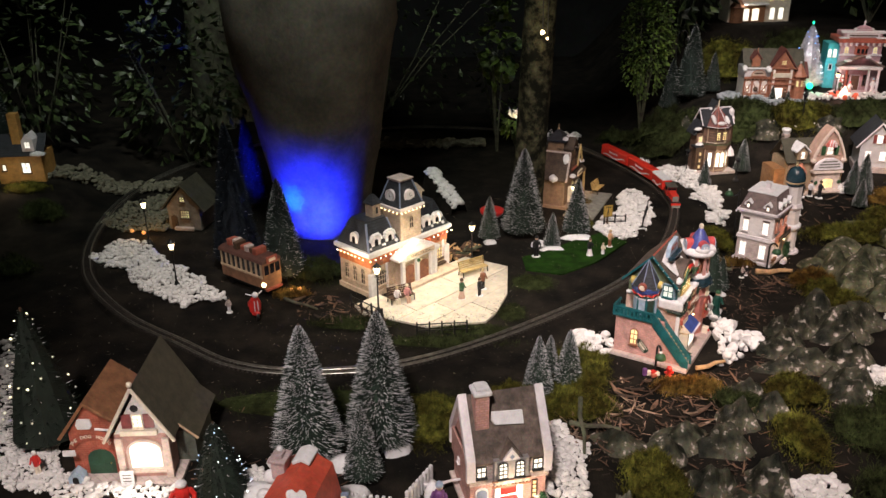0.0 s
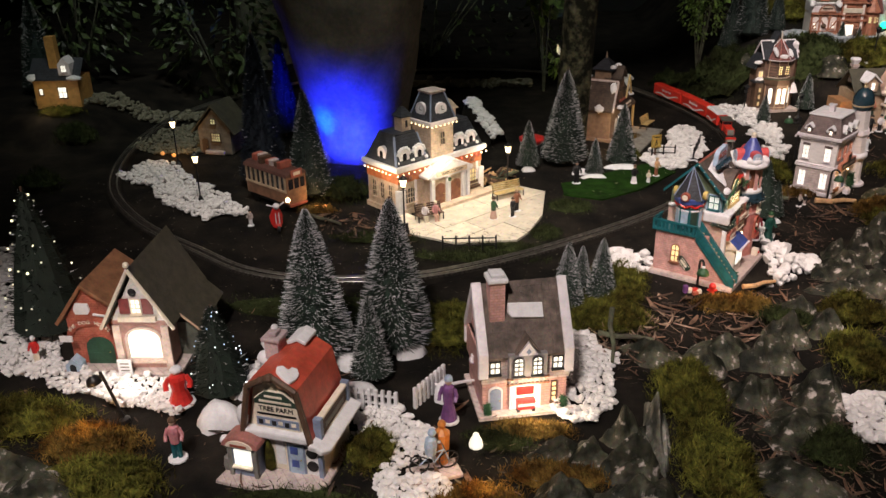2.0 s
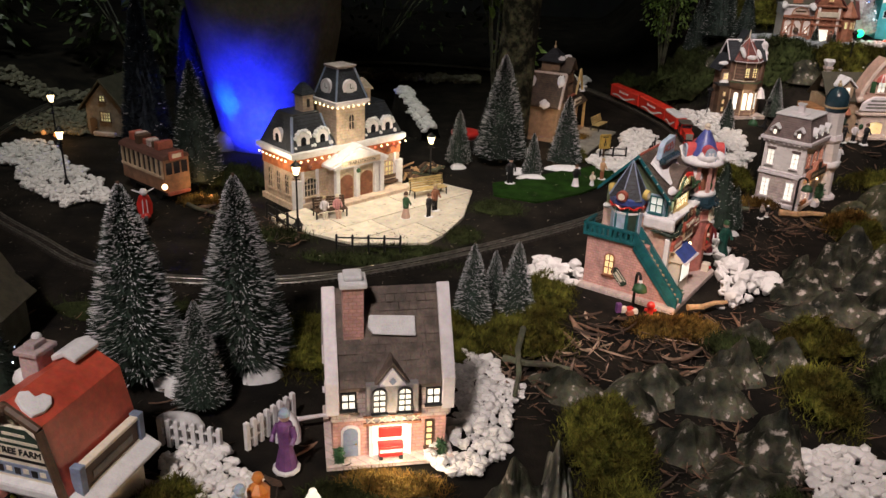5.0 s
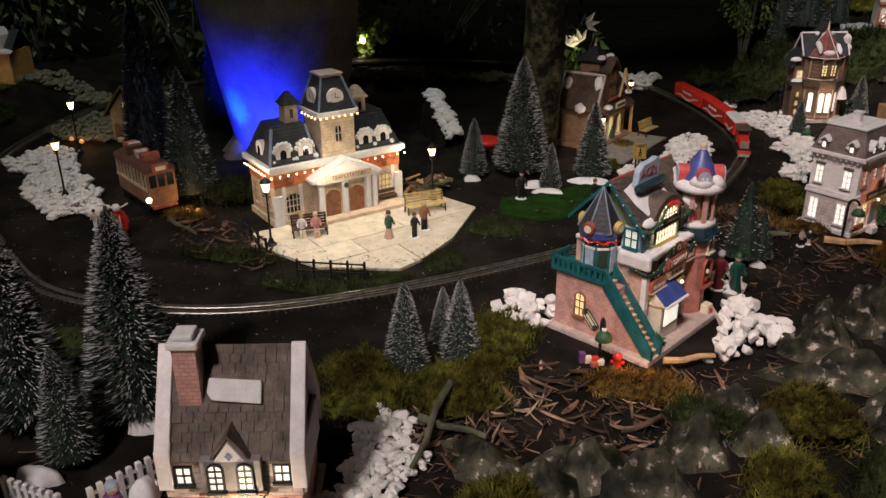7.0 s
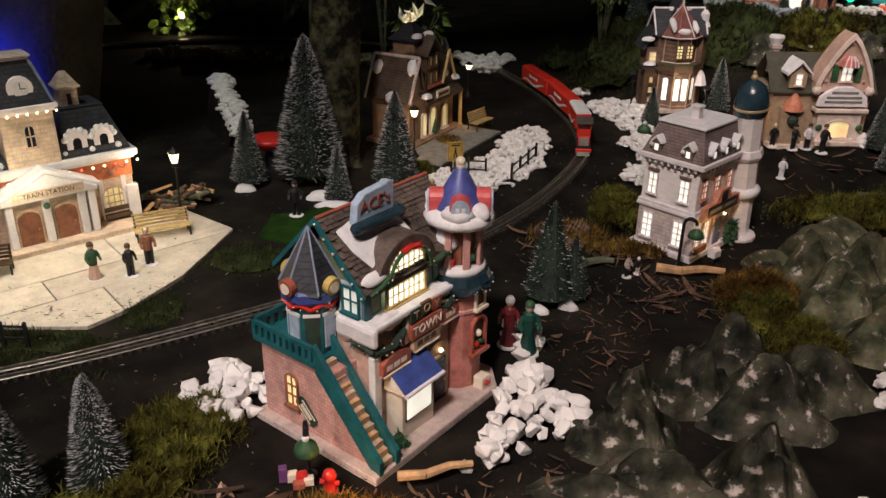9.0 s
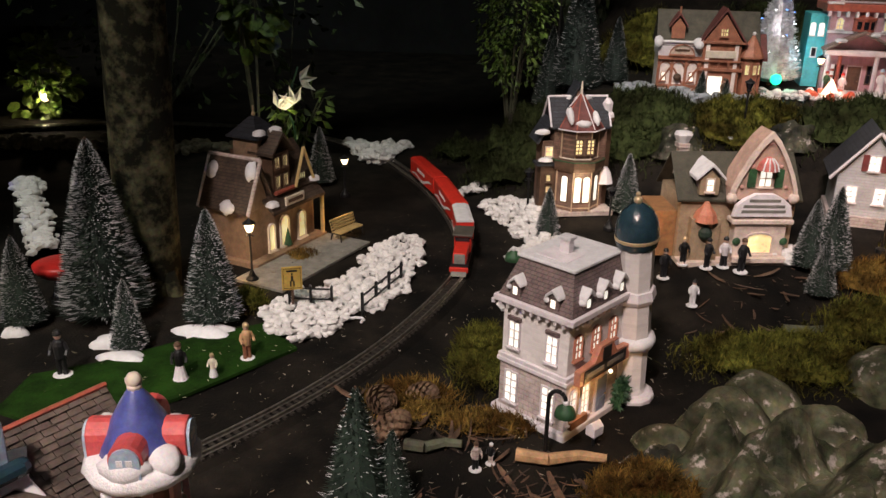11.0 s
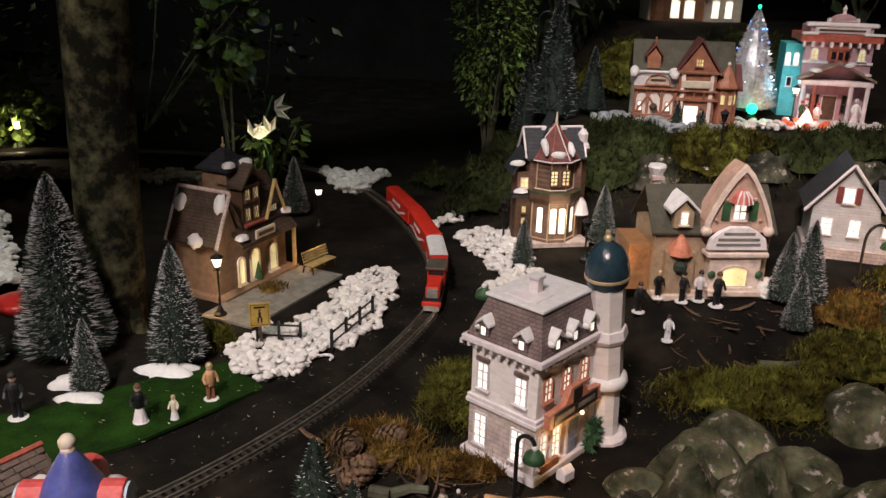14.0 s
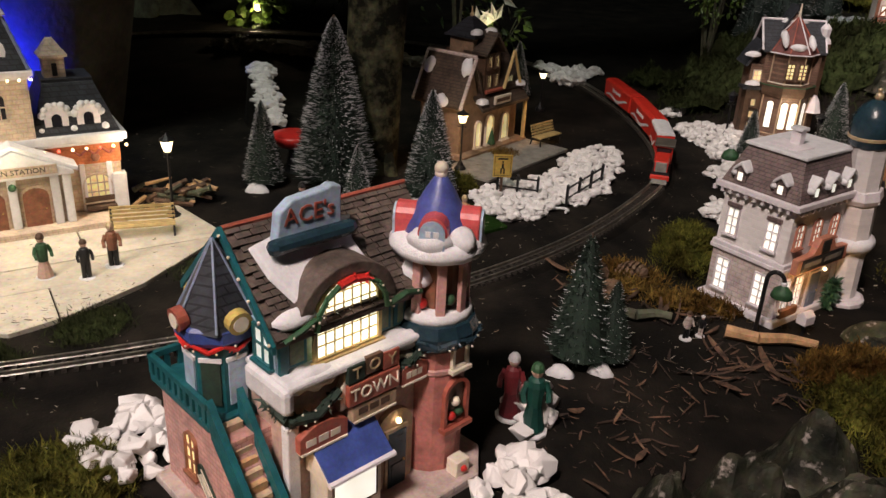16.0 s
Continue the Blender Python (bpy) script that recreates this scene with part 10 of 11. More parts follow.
def trunk(x, y, r0, r1, H, lean, seed, material, label, dz=0.0, flare=1.0):
    rnd = random.Random(seed)
    n, k = 28, 26
    vs = []
    for j in range(k + 1):
        f = j / k
        for i in range(n):
            a = 2 * math.pi * i / n
            r = (r0 + (r1 - r0) * min(1, f * flare)) * (1 + 0.07 * noise.noise((math.cos(a) * 2, math.sin(a) * 2, f * 5 + seed)) + 0.05 * noise.noise((math.cos(a) * 7, math.sin(a) * 7, f * 14 + seed)))
            vs.append((r * math.cos(a) + lean[0] * f, r * math.sin(a) + lean[1] * f, H * f))
    root = thing("tree", pose(x, y, dz), label, "tree")
    part("trunk", Shape().add(vs, [(j * n + i, j * n + (i + 1) % n, (j + 1) * n + (i + 1) % n, (j + 1) * n + i) for j in range(k) for i in range(n)]), material, root, smooth=True)
    for k in range(5):
        a = rnd.uniform(0, 6.28)
        c, d = math.cos(a), math.sin(a)
        part("root", Shape().rod((c * r0 * 0.8, d * r0 * 0.8, 0.05), (c * r0 * 1.5, d * r0 * 1.5, -0.02), r0 * 0.3, 8, r0 * 0.16), material, root, smooth=True)
    for k in range(3):
        a, f = rnd.uniform(0, 6.28), 0.62 + 0.12 * k
        p = Vector((lean[0] * f, lean[1] * f, H * f))
        q = p + Vector((math.cos(a) * r1 * 4, math.sin(a) * r1 * 4, r1 * 3))
        part("branch", Shape().rod(p, q, r1 * 0.4, 8, r1 * 0.2), material, root, smooth=True)
    return root


trunk(-0.33, 2.305, 0.115, 0.235, 1.6, (-0.03, 0.03), 3, TRUNKPAINT, "thick pale trunk washed by blue light", -0.02, 2.67)
trunk(0.262, 2.338, 0.046, 0.04, 1.6, (0.06, 0.02), 5, MOSSBARK, "slender mossy tree trunk", -0.02)
trunk(-1.0, 3.6, 0.12, 0.1, 1.8, (0.0, 0.0), 6, BARK, "bare dark tree trunk", -0.02)


def shrub(x, y, z, rx, ry, rz, n, size, seed, material, label, stems=7, name="leafy_shrub"):
    """Limbs and separate pointed leaves, denser towards the outside, with gaps."""
    rnd = random.Random(seed)
    root = thing(name, pose(x, y, ground_z(x, y)), label, "plant")
    st = Shape()
    for i in range(stems):
        a = rnd.uniform(0, 6.28)
        mid = Vector((rx * 0.35 * math.cos(a), ry * 0.35 * math.sin(a), z * 0.6))
        st.rod((0, 0, -0.01), mid, 0.0045, 6, 0.003).rod(mid, mid + Vector((rx * 0.5 * math.cos(a), ry * 0.5 * math.sin(a), rz * rnd.uniform(0.1, 0.9) + z * 0.4)), 0.003, 5, 0.001)
    part("stem", st, BARK, root)
    s = Shape()
    for _ in range(n):
        v = Vector((rnd.gauss(0, 1), rnd.gauss(0, 1), rnd.gauss(0, 1))).normalized() * rnd.uniform(0.55, 1.05)
        if noise.noise(v * 2.2 + Vector((seed, 0, 0))) < -0.12:
            continue
        p = Vector((v.x * rx, v.y * ry, z + v.z * rz))
        L = size * rnd.uniform(0.6, 1.25)
        d = (v + Vector((rnd.uniform(-1, 1), rnd.uniform(-1, 1), rnd.uniform(-1.2, 0.3)))).normalized()
        t = d.cross(Vector((rnd.uniform(-1, 1), rnd.uniform(-1, 1), 1))).normalized() * L * 0.28
        up = d.cross(t).normalized() * L * 0.08
        if "round" in label:
            e = d.cross(t).normalized()
            rim = [p + d * L * 0.4 * (1 - math.cos(k * math.pi / 4)) + t * 1.5 * math.sin(k * math.pi / 4) + e * L * 0.05 * (k % 2) for k in range(8)]
            s.add(rim + [p + d * L * 0.4 - e * L * 0.08], [(k, (k + 1) % 8, 8) for k in range(8)])
            continue
        s.add([p, p + d * L * 0.45 + t + up, p + d * L, p + d * L * 0.45 - t + up, p + d * L * 0.5 - up], [(0, 4, 1), (1, 4, 2), (2, 4, 3), (3, 4, 0)])
    part("foliage", s, material, root)


IVY = mat("small_ivy_leaf", (0.06, 0.11, 0.018), 0.5, var=0.5, scale=30, col2=(0.16, 0.25, 0.045), island=0.7)
shrub(0.79, 3.33, 0.36, 0.1, 0.09, 0.24, 3600, 0.017, 1, IVY, "dense small-leaved green ivy bush")
shrub(-0.95, 2.95, 0.3, 0.24, 0.14, 0.3, 900, 0.042, 2, LEAF, "dark bush with broad leaves")
shrub(-1.45, 2.85, 0.35, 0.25, 0.15, 0.35, 900, 0.042, 3, LEAF, "dark bush with broad leaves")
shrub(-1.75, 2.4, 0.25, 0.2, 0.2, 0.28, 600, 0.042, 13, LEAF, "dark bush with broad leaves")
# Bright IVY beside the bulb and blooms: their lit look sits in the colour.
shrub(-0.56, 3.5, 0.1, 0.09, 0.06, 0.13, 320, 0.04, 31, IVY, "leaves round a hanging bulb", 4)
shrub(0.277, 3.17, 0.12, 0.08, 0.06, 0.07, 130, 0.035, 32, IVY, "yellow-green leaves under white blooms", 4)
shrub(0.2, 3.1, 0.42, 0.07, 0.05, 0.16, 130, 0.045, 33, IVY, "hanging round-leaved vine in shadow", 3)
shrub(0.2, 3.35, 0.3, 0.13, 0.1, 0.28, 60, 0.035, 4, LEAF, "sparse leafy pot plant in shadow", 2)
shrub(1.0, 3.75, 0.4, 0.22, 0.15, 0.4, 500, 0.06, 5, LEAF, "dark leafy hedge plant")
shrub(1.85, 3.8, 0.45, 0.35, 0.15, 0.4, 600, 0.06, 6, LEAF, "dark leafy hedge plant")
shrub(2.0, 3.1, 0.3, 0.18, 0.2, 0.3, 400, 0.05, 7, LEAF, "dark leafy hedge plant")
shrub(-0.3, 3.75, 0.4, 0.6, 0.15, 0.45, 700, 0.036, 8, LEAF, "dark leafy plant in shadow", 4)
shrub(1.5, 4.5, 0.6, 0.7, 0.2, 0.5, 700, 0.05, 10, LEAF, "dark leafy plant in shadow")


def blossom():
    r = thing("white_blossom", pose(0.277, 3.1, 0.010) @ Matrix.Scale(0.8, 4), "white blooms on a thin stalk among leaves", "flower")
    part("stalk", Shape().tube([(0.02, 0.0, 0.0), (0.01, 0.0, 0.1), (-0.01, 0, 0.16), (0.03, 0, 0.27)], 0.003, 5), GREENFIR, r)
    for k, (x, z, a) in enumerate(((-0.03, 0.15, 20), (0.02, 0.165, -30), (0.035, 0.235, 70))):
        s = Shape()
        for b in (-35, 10, 50):
            m = Matrix.Translation((x, -0.01, z)) @ Matrix.Rotation(radians(a + b), 4, "Y")
            q = [(0, 0, 0), (0.012, -0.006, 0.02), (0.002, 0.0, 0.055), (-0.01, -0.005, 0.02), (0.0, 0.006, 0.022)]
            s.add([m @ Vector(v) for v in q], [(0, 1, 4), (1, 2, 4), (2, 3, 4), (3, 0, 4)])
        part("bloom", s, PETAL, r)


blossom()


# ---- small things ----
def street_lamp(x, y, H, label="black street lamp with lit lantern", on_=True, rot=0):
    r = thing("street_lamp", on(x, y, rot), label, "street lamp", "street lamps")
    part("base", Shape().lathe(0, 0, [(0.01, -0.002), (0.01, 0.004), (0.006, 0.008), (0.003, 0.016)], 10), IRON, r)
    part("pole", Shape().rod((0, 0, 0.012), (0, 0, H * 0.8), 0.0021, 8, 0.0016), IRON, r)
    part("bracket", Shape().rod((-0.007, 0, H * 0.74), (0.007, 0, H * 0.74), 0.001, 6).lathe(0, 0, [(0.004, H * 0.77), (0.006, H * 0.8), (0.004, H * 0.81)], 8), IRON, r)
    g = part("lantern", Shape().lathe(0, 0, [(0.0045, H * 0.81), (0.0085, H * 0.94), (0.008, H * 0.95)], 8), BULB if on_ else DARKGLASS, r, "glowing lantern glass")
    part("lantern_cap", Shape().lathe(0, 0, [(0.0105, H * 0.94), (0.01, H * 0.955), (0.003, H * 1.0), (0.0008, H * 1.03)], 8), IRON, g)
    return r


for a in ((-0.118, 1.735, 0.125), (0.1, 2.025, 0.115), (-0.815, 2.16, 0.13), (-0.64, 1.875, 0.125), (0.407, 2.385, 0.1), (0.458, 2.85, 0.085), (1.48, 3.17, 0.09), (1.53, 3.9, 0.1)):
    street_lamp(*a)
for a in ((0.836, 2.75, 0.09), (0.985, 2.68, 0.08), (1.252, 2.875, 0.1)):
    street_lamp(*a, label="thin black unlit street lamp", on_=False)


def gooseneck(x, y, H, reach, rot, label="black gooseneck lamp with green shade", shade=GREENFIR, lean=0.0):
    r = thing("gooseneck_lamp", on(x, y, rot) @ Matrix.Rotation(radians(lean), 4, "Y"), label, "street lamp", "gooseneck lamps")
    part("base", Shape().lathe(0, 0, [(0.008, -0.002), (0.008, 0.004), (0.003, 0.007)], 10), IRON, r)
    pts = [(0, 0, 0.004), (0, 0, H * 0.7)] + [(reach / 2 - reach / 2 * math.cos(math.pi * i / 8), 0, H * 0.72 + reach * 0.62 * math.sin(math.pi * i / 8)) for i in range(9)]
    part("neck", Shape().tube(pts, 0.0023, 8), IRON, r)
    s = part("shade", Shape().lathe(reach, 0, [(0.0015, H * 0.72 + 0.002), (0.003, H * 0.72 - 0.002), (0.0095, H * 0.72 - 0.007), (0.0115, H * 0.72 - 0.0145), (0.0105, H * 0.72 - 0.015), (0.002, H * 0.72 - 0.004)], 14), shade, r, "dark green bell shade", smooth=True)
    part("collar", Shape().lathe(reach, 0, [(0.003, H * 0.72 - 0.0015), (0.0035, H * 0.72 + 0.001), (0.002, H * 0.72 + 0.003)], 8), SNOW, s)
    return r


gooseneck(0.852, 1.968, 0.098, 0.018, -20)
gooseneck(0.468, 1.478, 0.078, 0.016, -75)
gooseneck(-0.415, 1.0, 0.12, -0.014, 10, "leaning black lamp post with dark shade", IRON, -14)
gooseneck(0.838, 2.2, 0.2, -0.028, 0)
gooseneck(1.388, 2.5, 0.1, 0.04, 10, "black double gooseneck street lamp")
gooseneck(0.9, 3.3, 0.36, 0.0401, 0, "tall thin black lamp arm", IRON)


def fence(p, q, n, H, label, material, rails=(0.35, 0.8), picket=0.0018, name="fence"):
    p, q = Vector((*p, 0)), Vector((*q, 0))
    r = thing(name, pose(p.x, p.y, ground_z(p.x, p.y), 0, 0, math.degrees(math.atan2(q.y - p.y, q.x - p.x))), label, "fence")
    L = (q - p).length
    for i in range(n):
        x = L * i / (n - 1)
        part("post", Shape().box(x - picket, -picket, -0.003, x + picket, picket, H * 0.94).frustum(x - picket, -picket, x + picket, picket, H * 0.94, picket * 0.9, H), material, r)
    for f in rails:
        part("rail", Shape().box(0, -picket * 0.6, H * f - 0.0011, L, picket * 0.6, H * f + 0.0011), material, r)


fence((-0.185, 1.765), (-0.105, 1.69), 4, 0.036, "low black iron post fence", IRON)
fence((-0.022, 1.628), (0.088, 1.64), 5, 0.034, "low black iron post fence", IRON)
fence((0.49, 2.3), (0.552, 2.302), 3, 0.036, "low black iron post fence", IRON)
fence((0.6, 2.285), (0.638, 2.41), 4, 0.036, "low black iron post fence", IRON)
fence((-0.1, 1.065), (-0.03, 1.055), 8, 0.034, "white picket fence in snow", SNOW, (0.3, 0.7), 0.0026, "picket_fence")
fence((-0.004, 1.07), (0.03, 1.135), 8, 0.034, "white picket fence in snow", SNOW, (0.3, 0.7), 0.0026, "picket_fence")


def bench(x, y, rot, material, label, L=0.06):
    r = thing("bench", on(x, y, rot), label, "bench")
    for s in (-1, 1):
        part("side_frame", Shape().tube([(s * L / 2, -0.012, 0), (s * L / 2, -0.011, 0.016), (s * L / 2, 0.006, 0.016), (s * L / 2, 0.012, 0.036)], 0.0014, 6).rod((s * L / 2, 0.008, 0.016), (s * L / 2, 0.012, 0), 0.0014, 6), IRON, r)
    for i in range(4):
        y0 = -0.012 + i * 0.0052
        part("seat_slat", Shape().box(-L / 2 - 0.002, y0, 0.0165, L / 2 + 0.002, y0 + 0.004, 0.0185), material, r)
    for i in range(4):
        z, yy = 0.0205 + i * 0.0047, 0.0065 + i * 0.0016
        part("back_slat", Shape().box(-L / 2 - 0.002, yy, z, L / 2 + 0.002, yy + 0.002, z + 0.0036), material, r)


bench(-0.07, 1.795, 30, WOODDARK, "dark wooden bench with iron sides")
bench(0.103, 1.955, 35, PALEWOOD, "pale yellow wooden bench", 0.075)
bench(0.513, 2.6, 62, PALEWOOD, "pale yellow wooden bench", 0.06)


def log_stack(x, y):
    rnd = random.Random(4)
    r = thing("log_stack", on(x, y, 35), "untidy stack of split brown logs", "wood")
    for i in range(30):
        c = Vector((rnd.uniform(-0.05, 0.05), rnd.uniform(-0.02, 0.024), 0.005 + 0.0075 * (i // 9)))
        a = rnd.uniform(-0.9, 0.9) + (math.pi / 2 if i % 5 == 0 else 0)
        d = Vector((math.cos(a), math.sin(a) * 0.8, rnd.uniform(-0.25, 0.4))) * rnd.uniform(0.012, 0.027)
        part("log", Shape().rod(c - d, c + d, rnd.uniform(0.0028, 0.005), 6, rnd.uniform(0.002, 0.0045)), LOGWOOD if i % 3 == 0 else (CHIPWOOD, BARK)[i % 2], r)


log_stack(0.07, 2.07)


def figurine(x, y, rot, H, coat, legs, hat, label, dress=False, arm=None, base=SNOW, z=0.0, sitting=False):
    """A small painted figure, cast in one piece on a disc."""
    s = Shape()
    s.slot = 3
    s.lathe(0, 0, [(0.0005, 0), (H * 0.2, 0), (H * 0.2, H * 0.03), (H * 0.18, H * 0.045)], 10)
    s.slot = 1
    if sitting:
        for d in (-1, 1):
            s.rod((d * H * 0.06, -H * 0.18, 0), (d * H * 0.06, -H * 0.18, H * 0.3), H * 0.05, 6).rod((d * H * 0.06, -H * 0.18, H * 0.3), (d * H * 0.06, 0, H * 0.32), H * 0.055, 6)
    elif dress:
        s.lathe(0, 0, [(H * 0.15, H * 0.03), (H * 0.16, H * 0.08), (H * 0.1, H * 0.35), (H * 0.075, H * 0.5)], 10)
    else:
        for d in (-1, 1):
            s.rod((d * H * 0.055, 0, H * 0.03), (d * H * 0.05, 0, H * 0.47), H * 0.05, 6, H * 0.06)
    s.slot = 0
    s.lathe(0, 0, [(H * 0.1, H * 0.4), (H * 0.105, H * 0.5), (H * 0.12, H * 0.68), (H * 0.1, H * 0.76), (H * 0.04, H * 0.8)], 9)
    for d in (-1, 1):
        wrist = (d * H * 0.15, -H * 0.12, H * 0.5) if not arm else (d * H * 0.2, -H * 0.1, H * (0.5 + arm * (d > 0)))
        s.rod((d * H * 0.11, 0, H * 0.72), (d * H * 0.16, -H * 0.03, H * 0.58), H * 0.04, 6).rod((d * H * 0.16, -H * 0.03, H * 0.58), wrist, H * 0.035, 6)
    s.slot = 2
    s.ball((0, 0, H * 0.87), H * 0.08, 8)
    s.slot = 4
    s.lathe(0, 0, [(H * 0.085, H * 0.89), (H * 0.08, H * 0.94), (H * 0.05, H * 0.985), (H * 0.01, H)], 8)
    ob = part("figurine", s, [coat, legs, SKIN, base, hat], smooth=False)
    ob.matrix_basis = on(x, y, rot, z) @ Matrix.Diagonal((1.7, 1.7, 1, 1) if "wide" in label else (1, 1, 1, 1))
    return tagged(ob, label, "figurine", "painted figurines")


for a in ((0.075, 1.81, 60, 0.056, GREENFIR, SKIN, WOODDARK, "painted figurine in a green coat", True), (0.118, 1.826, 50, 0.05, BLACKCLOTH, BLACKCLOTH, WOODDARK, "painted figurine in dark clothes"), (0.126, 1.864, 40, 0.058, WOODRED, IRON, GOLD, "painted figurine in a brown jacket"),
          (0.273, 2.066, 10, 0.062, BLACKCLOTH, IRON, IRON, "painted figurine in a black suit"), (0.417, 2.074, 20, 0.052, IRON, LILAC, WOODDARK, "painted figurine in a black jacket", True), (0.454, 2.084, 0, 0.034, CREAM, SNOW, GOLD, "small white painted figurine on lawn", True), (0.48, 2.135, 40, 0.052, mat("tan_coat", (0.5, 0.3, 0.16), 0.5), WOODRED, GOLD, "painted figurine in a tan-orange coat"),
          (1.043, 2.428, 10, 0.05, BLACKCLOTH, BLACKCLOTH, IRON, "painted figurine in dark clothes"), (1.072, 2.44, 0, 0.046, IRON, BLACKCLOTH, GOLD, "painted figurine in dark clothes"), (1.106, 2.43, 30, 0.05, BLACKCLOTH, BLACKCLOTH, IRON, "painted figurine in dark clothes"), (1.132, 2.436, 0, 0.05, LILAC, BLACKCLOTH, IRON, "painted figurine holding a white sheet"), (1.156, 2.424, 20, 0.056, BLACKCLOTH, BLACKCLOTH, WOODDARK, "painted figurine in dark clothes"),
          (1.074, 2.353, 0, 0.042, SNOW, SNOW, IRON, "white spotted small figurine"), (0.781, 1.938, 30, 0.034, STONEWALL, IRON, WOODDARK, "small grey painted figurine on a white disc"), (0.796, 1.95, -20, 0.026, IRON, STONEWALL, SNOW, "small grey painted figurine on a white disc"),
          (0.655, 1.72, 20, 0.07, mat("bottle_green_coat", (0.01, 0.06, 0.045), 0.45), mat("bottle_green_skirt", (0.008, 0.05, 0.04), 0.45), GREENFIR, "painted figurine in a long green coat", True), (0.632, 1.735, 0, 0.066, mat("maroon_coat", (0.16, 0.02, 0.025), 0.5), mat("maroon_skirt", (0.12, 0.015, 0.02), 0.5), SNOW, "painted figurine in maroon with white fur", True),
          (-0.305, 0.925, 10, 0.068, mat("pink_coat", (0.5, 0.2, 0.22), 0.5), TEAL, WOODDARK, "painted figurine in pink and teal"), (0.048, 1.04, -10, 0.076, PURPLE, PURPLE, PALEBLUE, "painted figurine in a purple dress", True), (-0.352, 1.05, 20, 0.064, RED, RED, SNOW, "painted figurine in a wide red dress", True), (-0.63, 1.14, 0, 0.05, RED, CREAM, SNOW, "painted figurine in a red jacket"),
          (-0.469, 1.735, 0, 0.04, STONEWALL, SNOW, IRON, "small pale painted figurine"), (1.63, 3.2, 0, 0.062, SNOW, LILAC, PALEBLUE, "pale painted figurine on the terrace", True), (1.25, 3.06, 0, 0.05, WOODDARK, IRON, WOODDARK, "painted figurine in dark clothes"), (1.52, 3.23, 20, 0.05, GREENFIR, WOODDARK, RED, "painted figurine with a red cap"), (1.545, 3.2, 0, 0.05, LILAC, STONEWALL, RED, "painted figurine with a red cap")):
    figurine(*a)
for a in ((-0.055, 1.79, 30, 0.05, mat("rosy_coat", (0.55, 0.25, 0.25), 0.5), SKIN, CREAM, "seated painted figurine in pink"), (-0.078, 1.78, 30, 0.048, LILAC, CREAM, GOLD, "seated painted figurine in white")):
    figurine(*a, sitting=True)


def bicycle():
    r = thing("bicycle_group", on(0.04, 0.925, 25), "toy bicycle with blue and orange rider on a slab", "bicycle")
    part("slab", Shape().box(-0.034, -0.018, -0.003, 0.034, 0.018, 0.003), STONEWALL, r, bevel=0.0015)
    for x in (-0.02, 0.02):
        s = Shape()
        c = [(x + 0.013 * math.cos(2 * math.pi * i / 16), 0, 0.017 + 0.013 * math.sin(2 * math.pi * i / 16)) for i in range(17)]
        s.tube(c, 0.0011, 5)
        w = part("wheel", s, IRON, r)
        q = Shape()
        for i in range(0, 16, 2):
            q.rod((x, 0, 0.017), c[i], 0.0003, 4)
        part("spokes", q, STEEL, w)
    part("bike_frame", Shape().tube([(-0.02, 0, 0.017), (-0.004, 0, 0.03), (0.014, 0, 0.034), (0.02, 0, 0.017)], 0.001, 5).tube([(-0.004, 0, 0.034), (0.0, 0, 0.016), (0.014, 0, 0.034), (0.012, 0, 0.04)], 0.001, 5), PALEBLUE, r)
    part("handlebar", Shape().rod((0.012, -0.008, 0.041), (0.012, 0.008, 0.041), 0.001, 5), STEEL, r)
    s = Shape().lathe(-0.004, 0, [(0.007, 0.032), (0.009, 0.045), (0.007, 0.055), (0.003, 0.058)], 8).ball((-0.002, 0, 0.064), 0.006, 8).rod((-0.004, 0.004, 0.052), (0.01, 0.006, 0.042), 0.0025, 6).rod((-0.003, 0.005, 0.036), (0.002, 0.006, 0.018), 0.003, 6)
    part("rider", s, PALEBLUE, r, "plain painted rider figure")
    s = Shape().lathe(0.016, 0.014, [(0.008, 0.003), (0.01, 0.03), (0.011, 0.05), (0.004, 0.057)], 8).ball((0.016, 0.014, 0.063), 0.006, 8)
    part("standing_figure", s, ORANGE, r, "plain painted figure in orange")


bicycle()


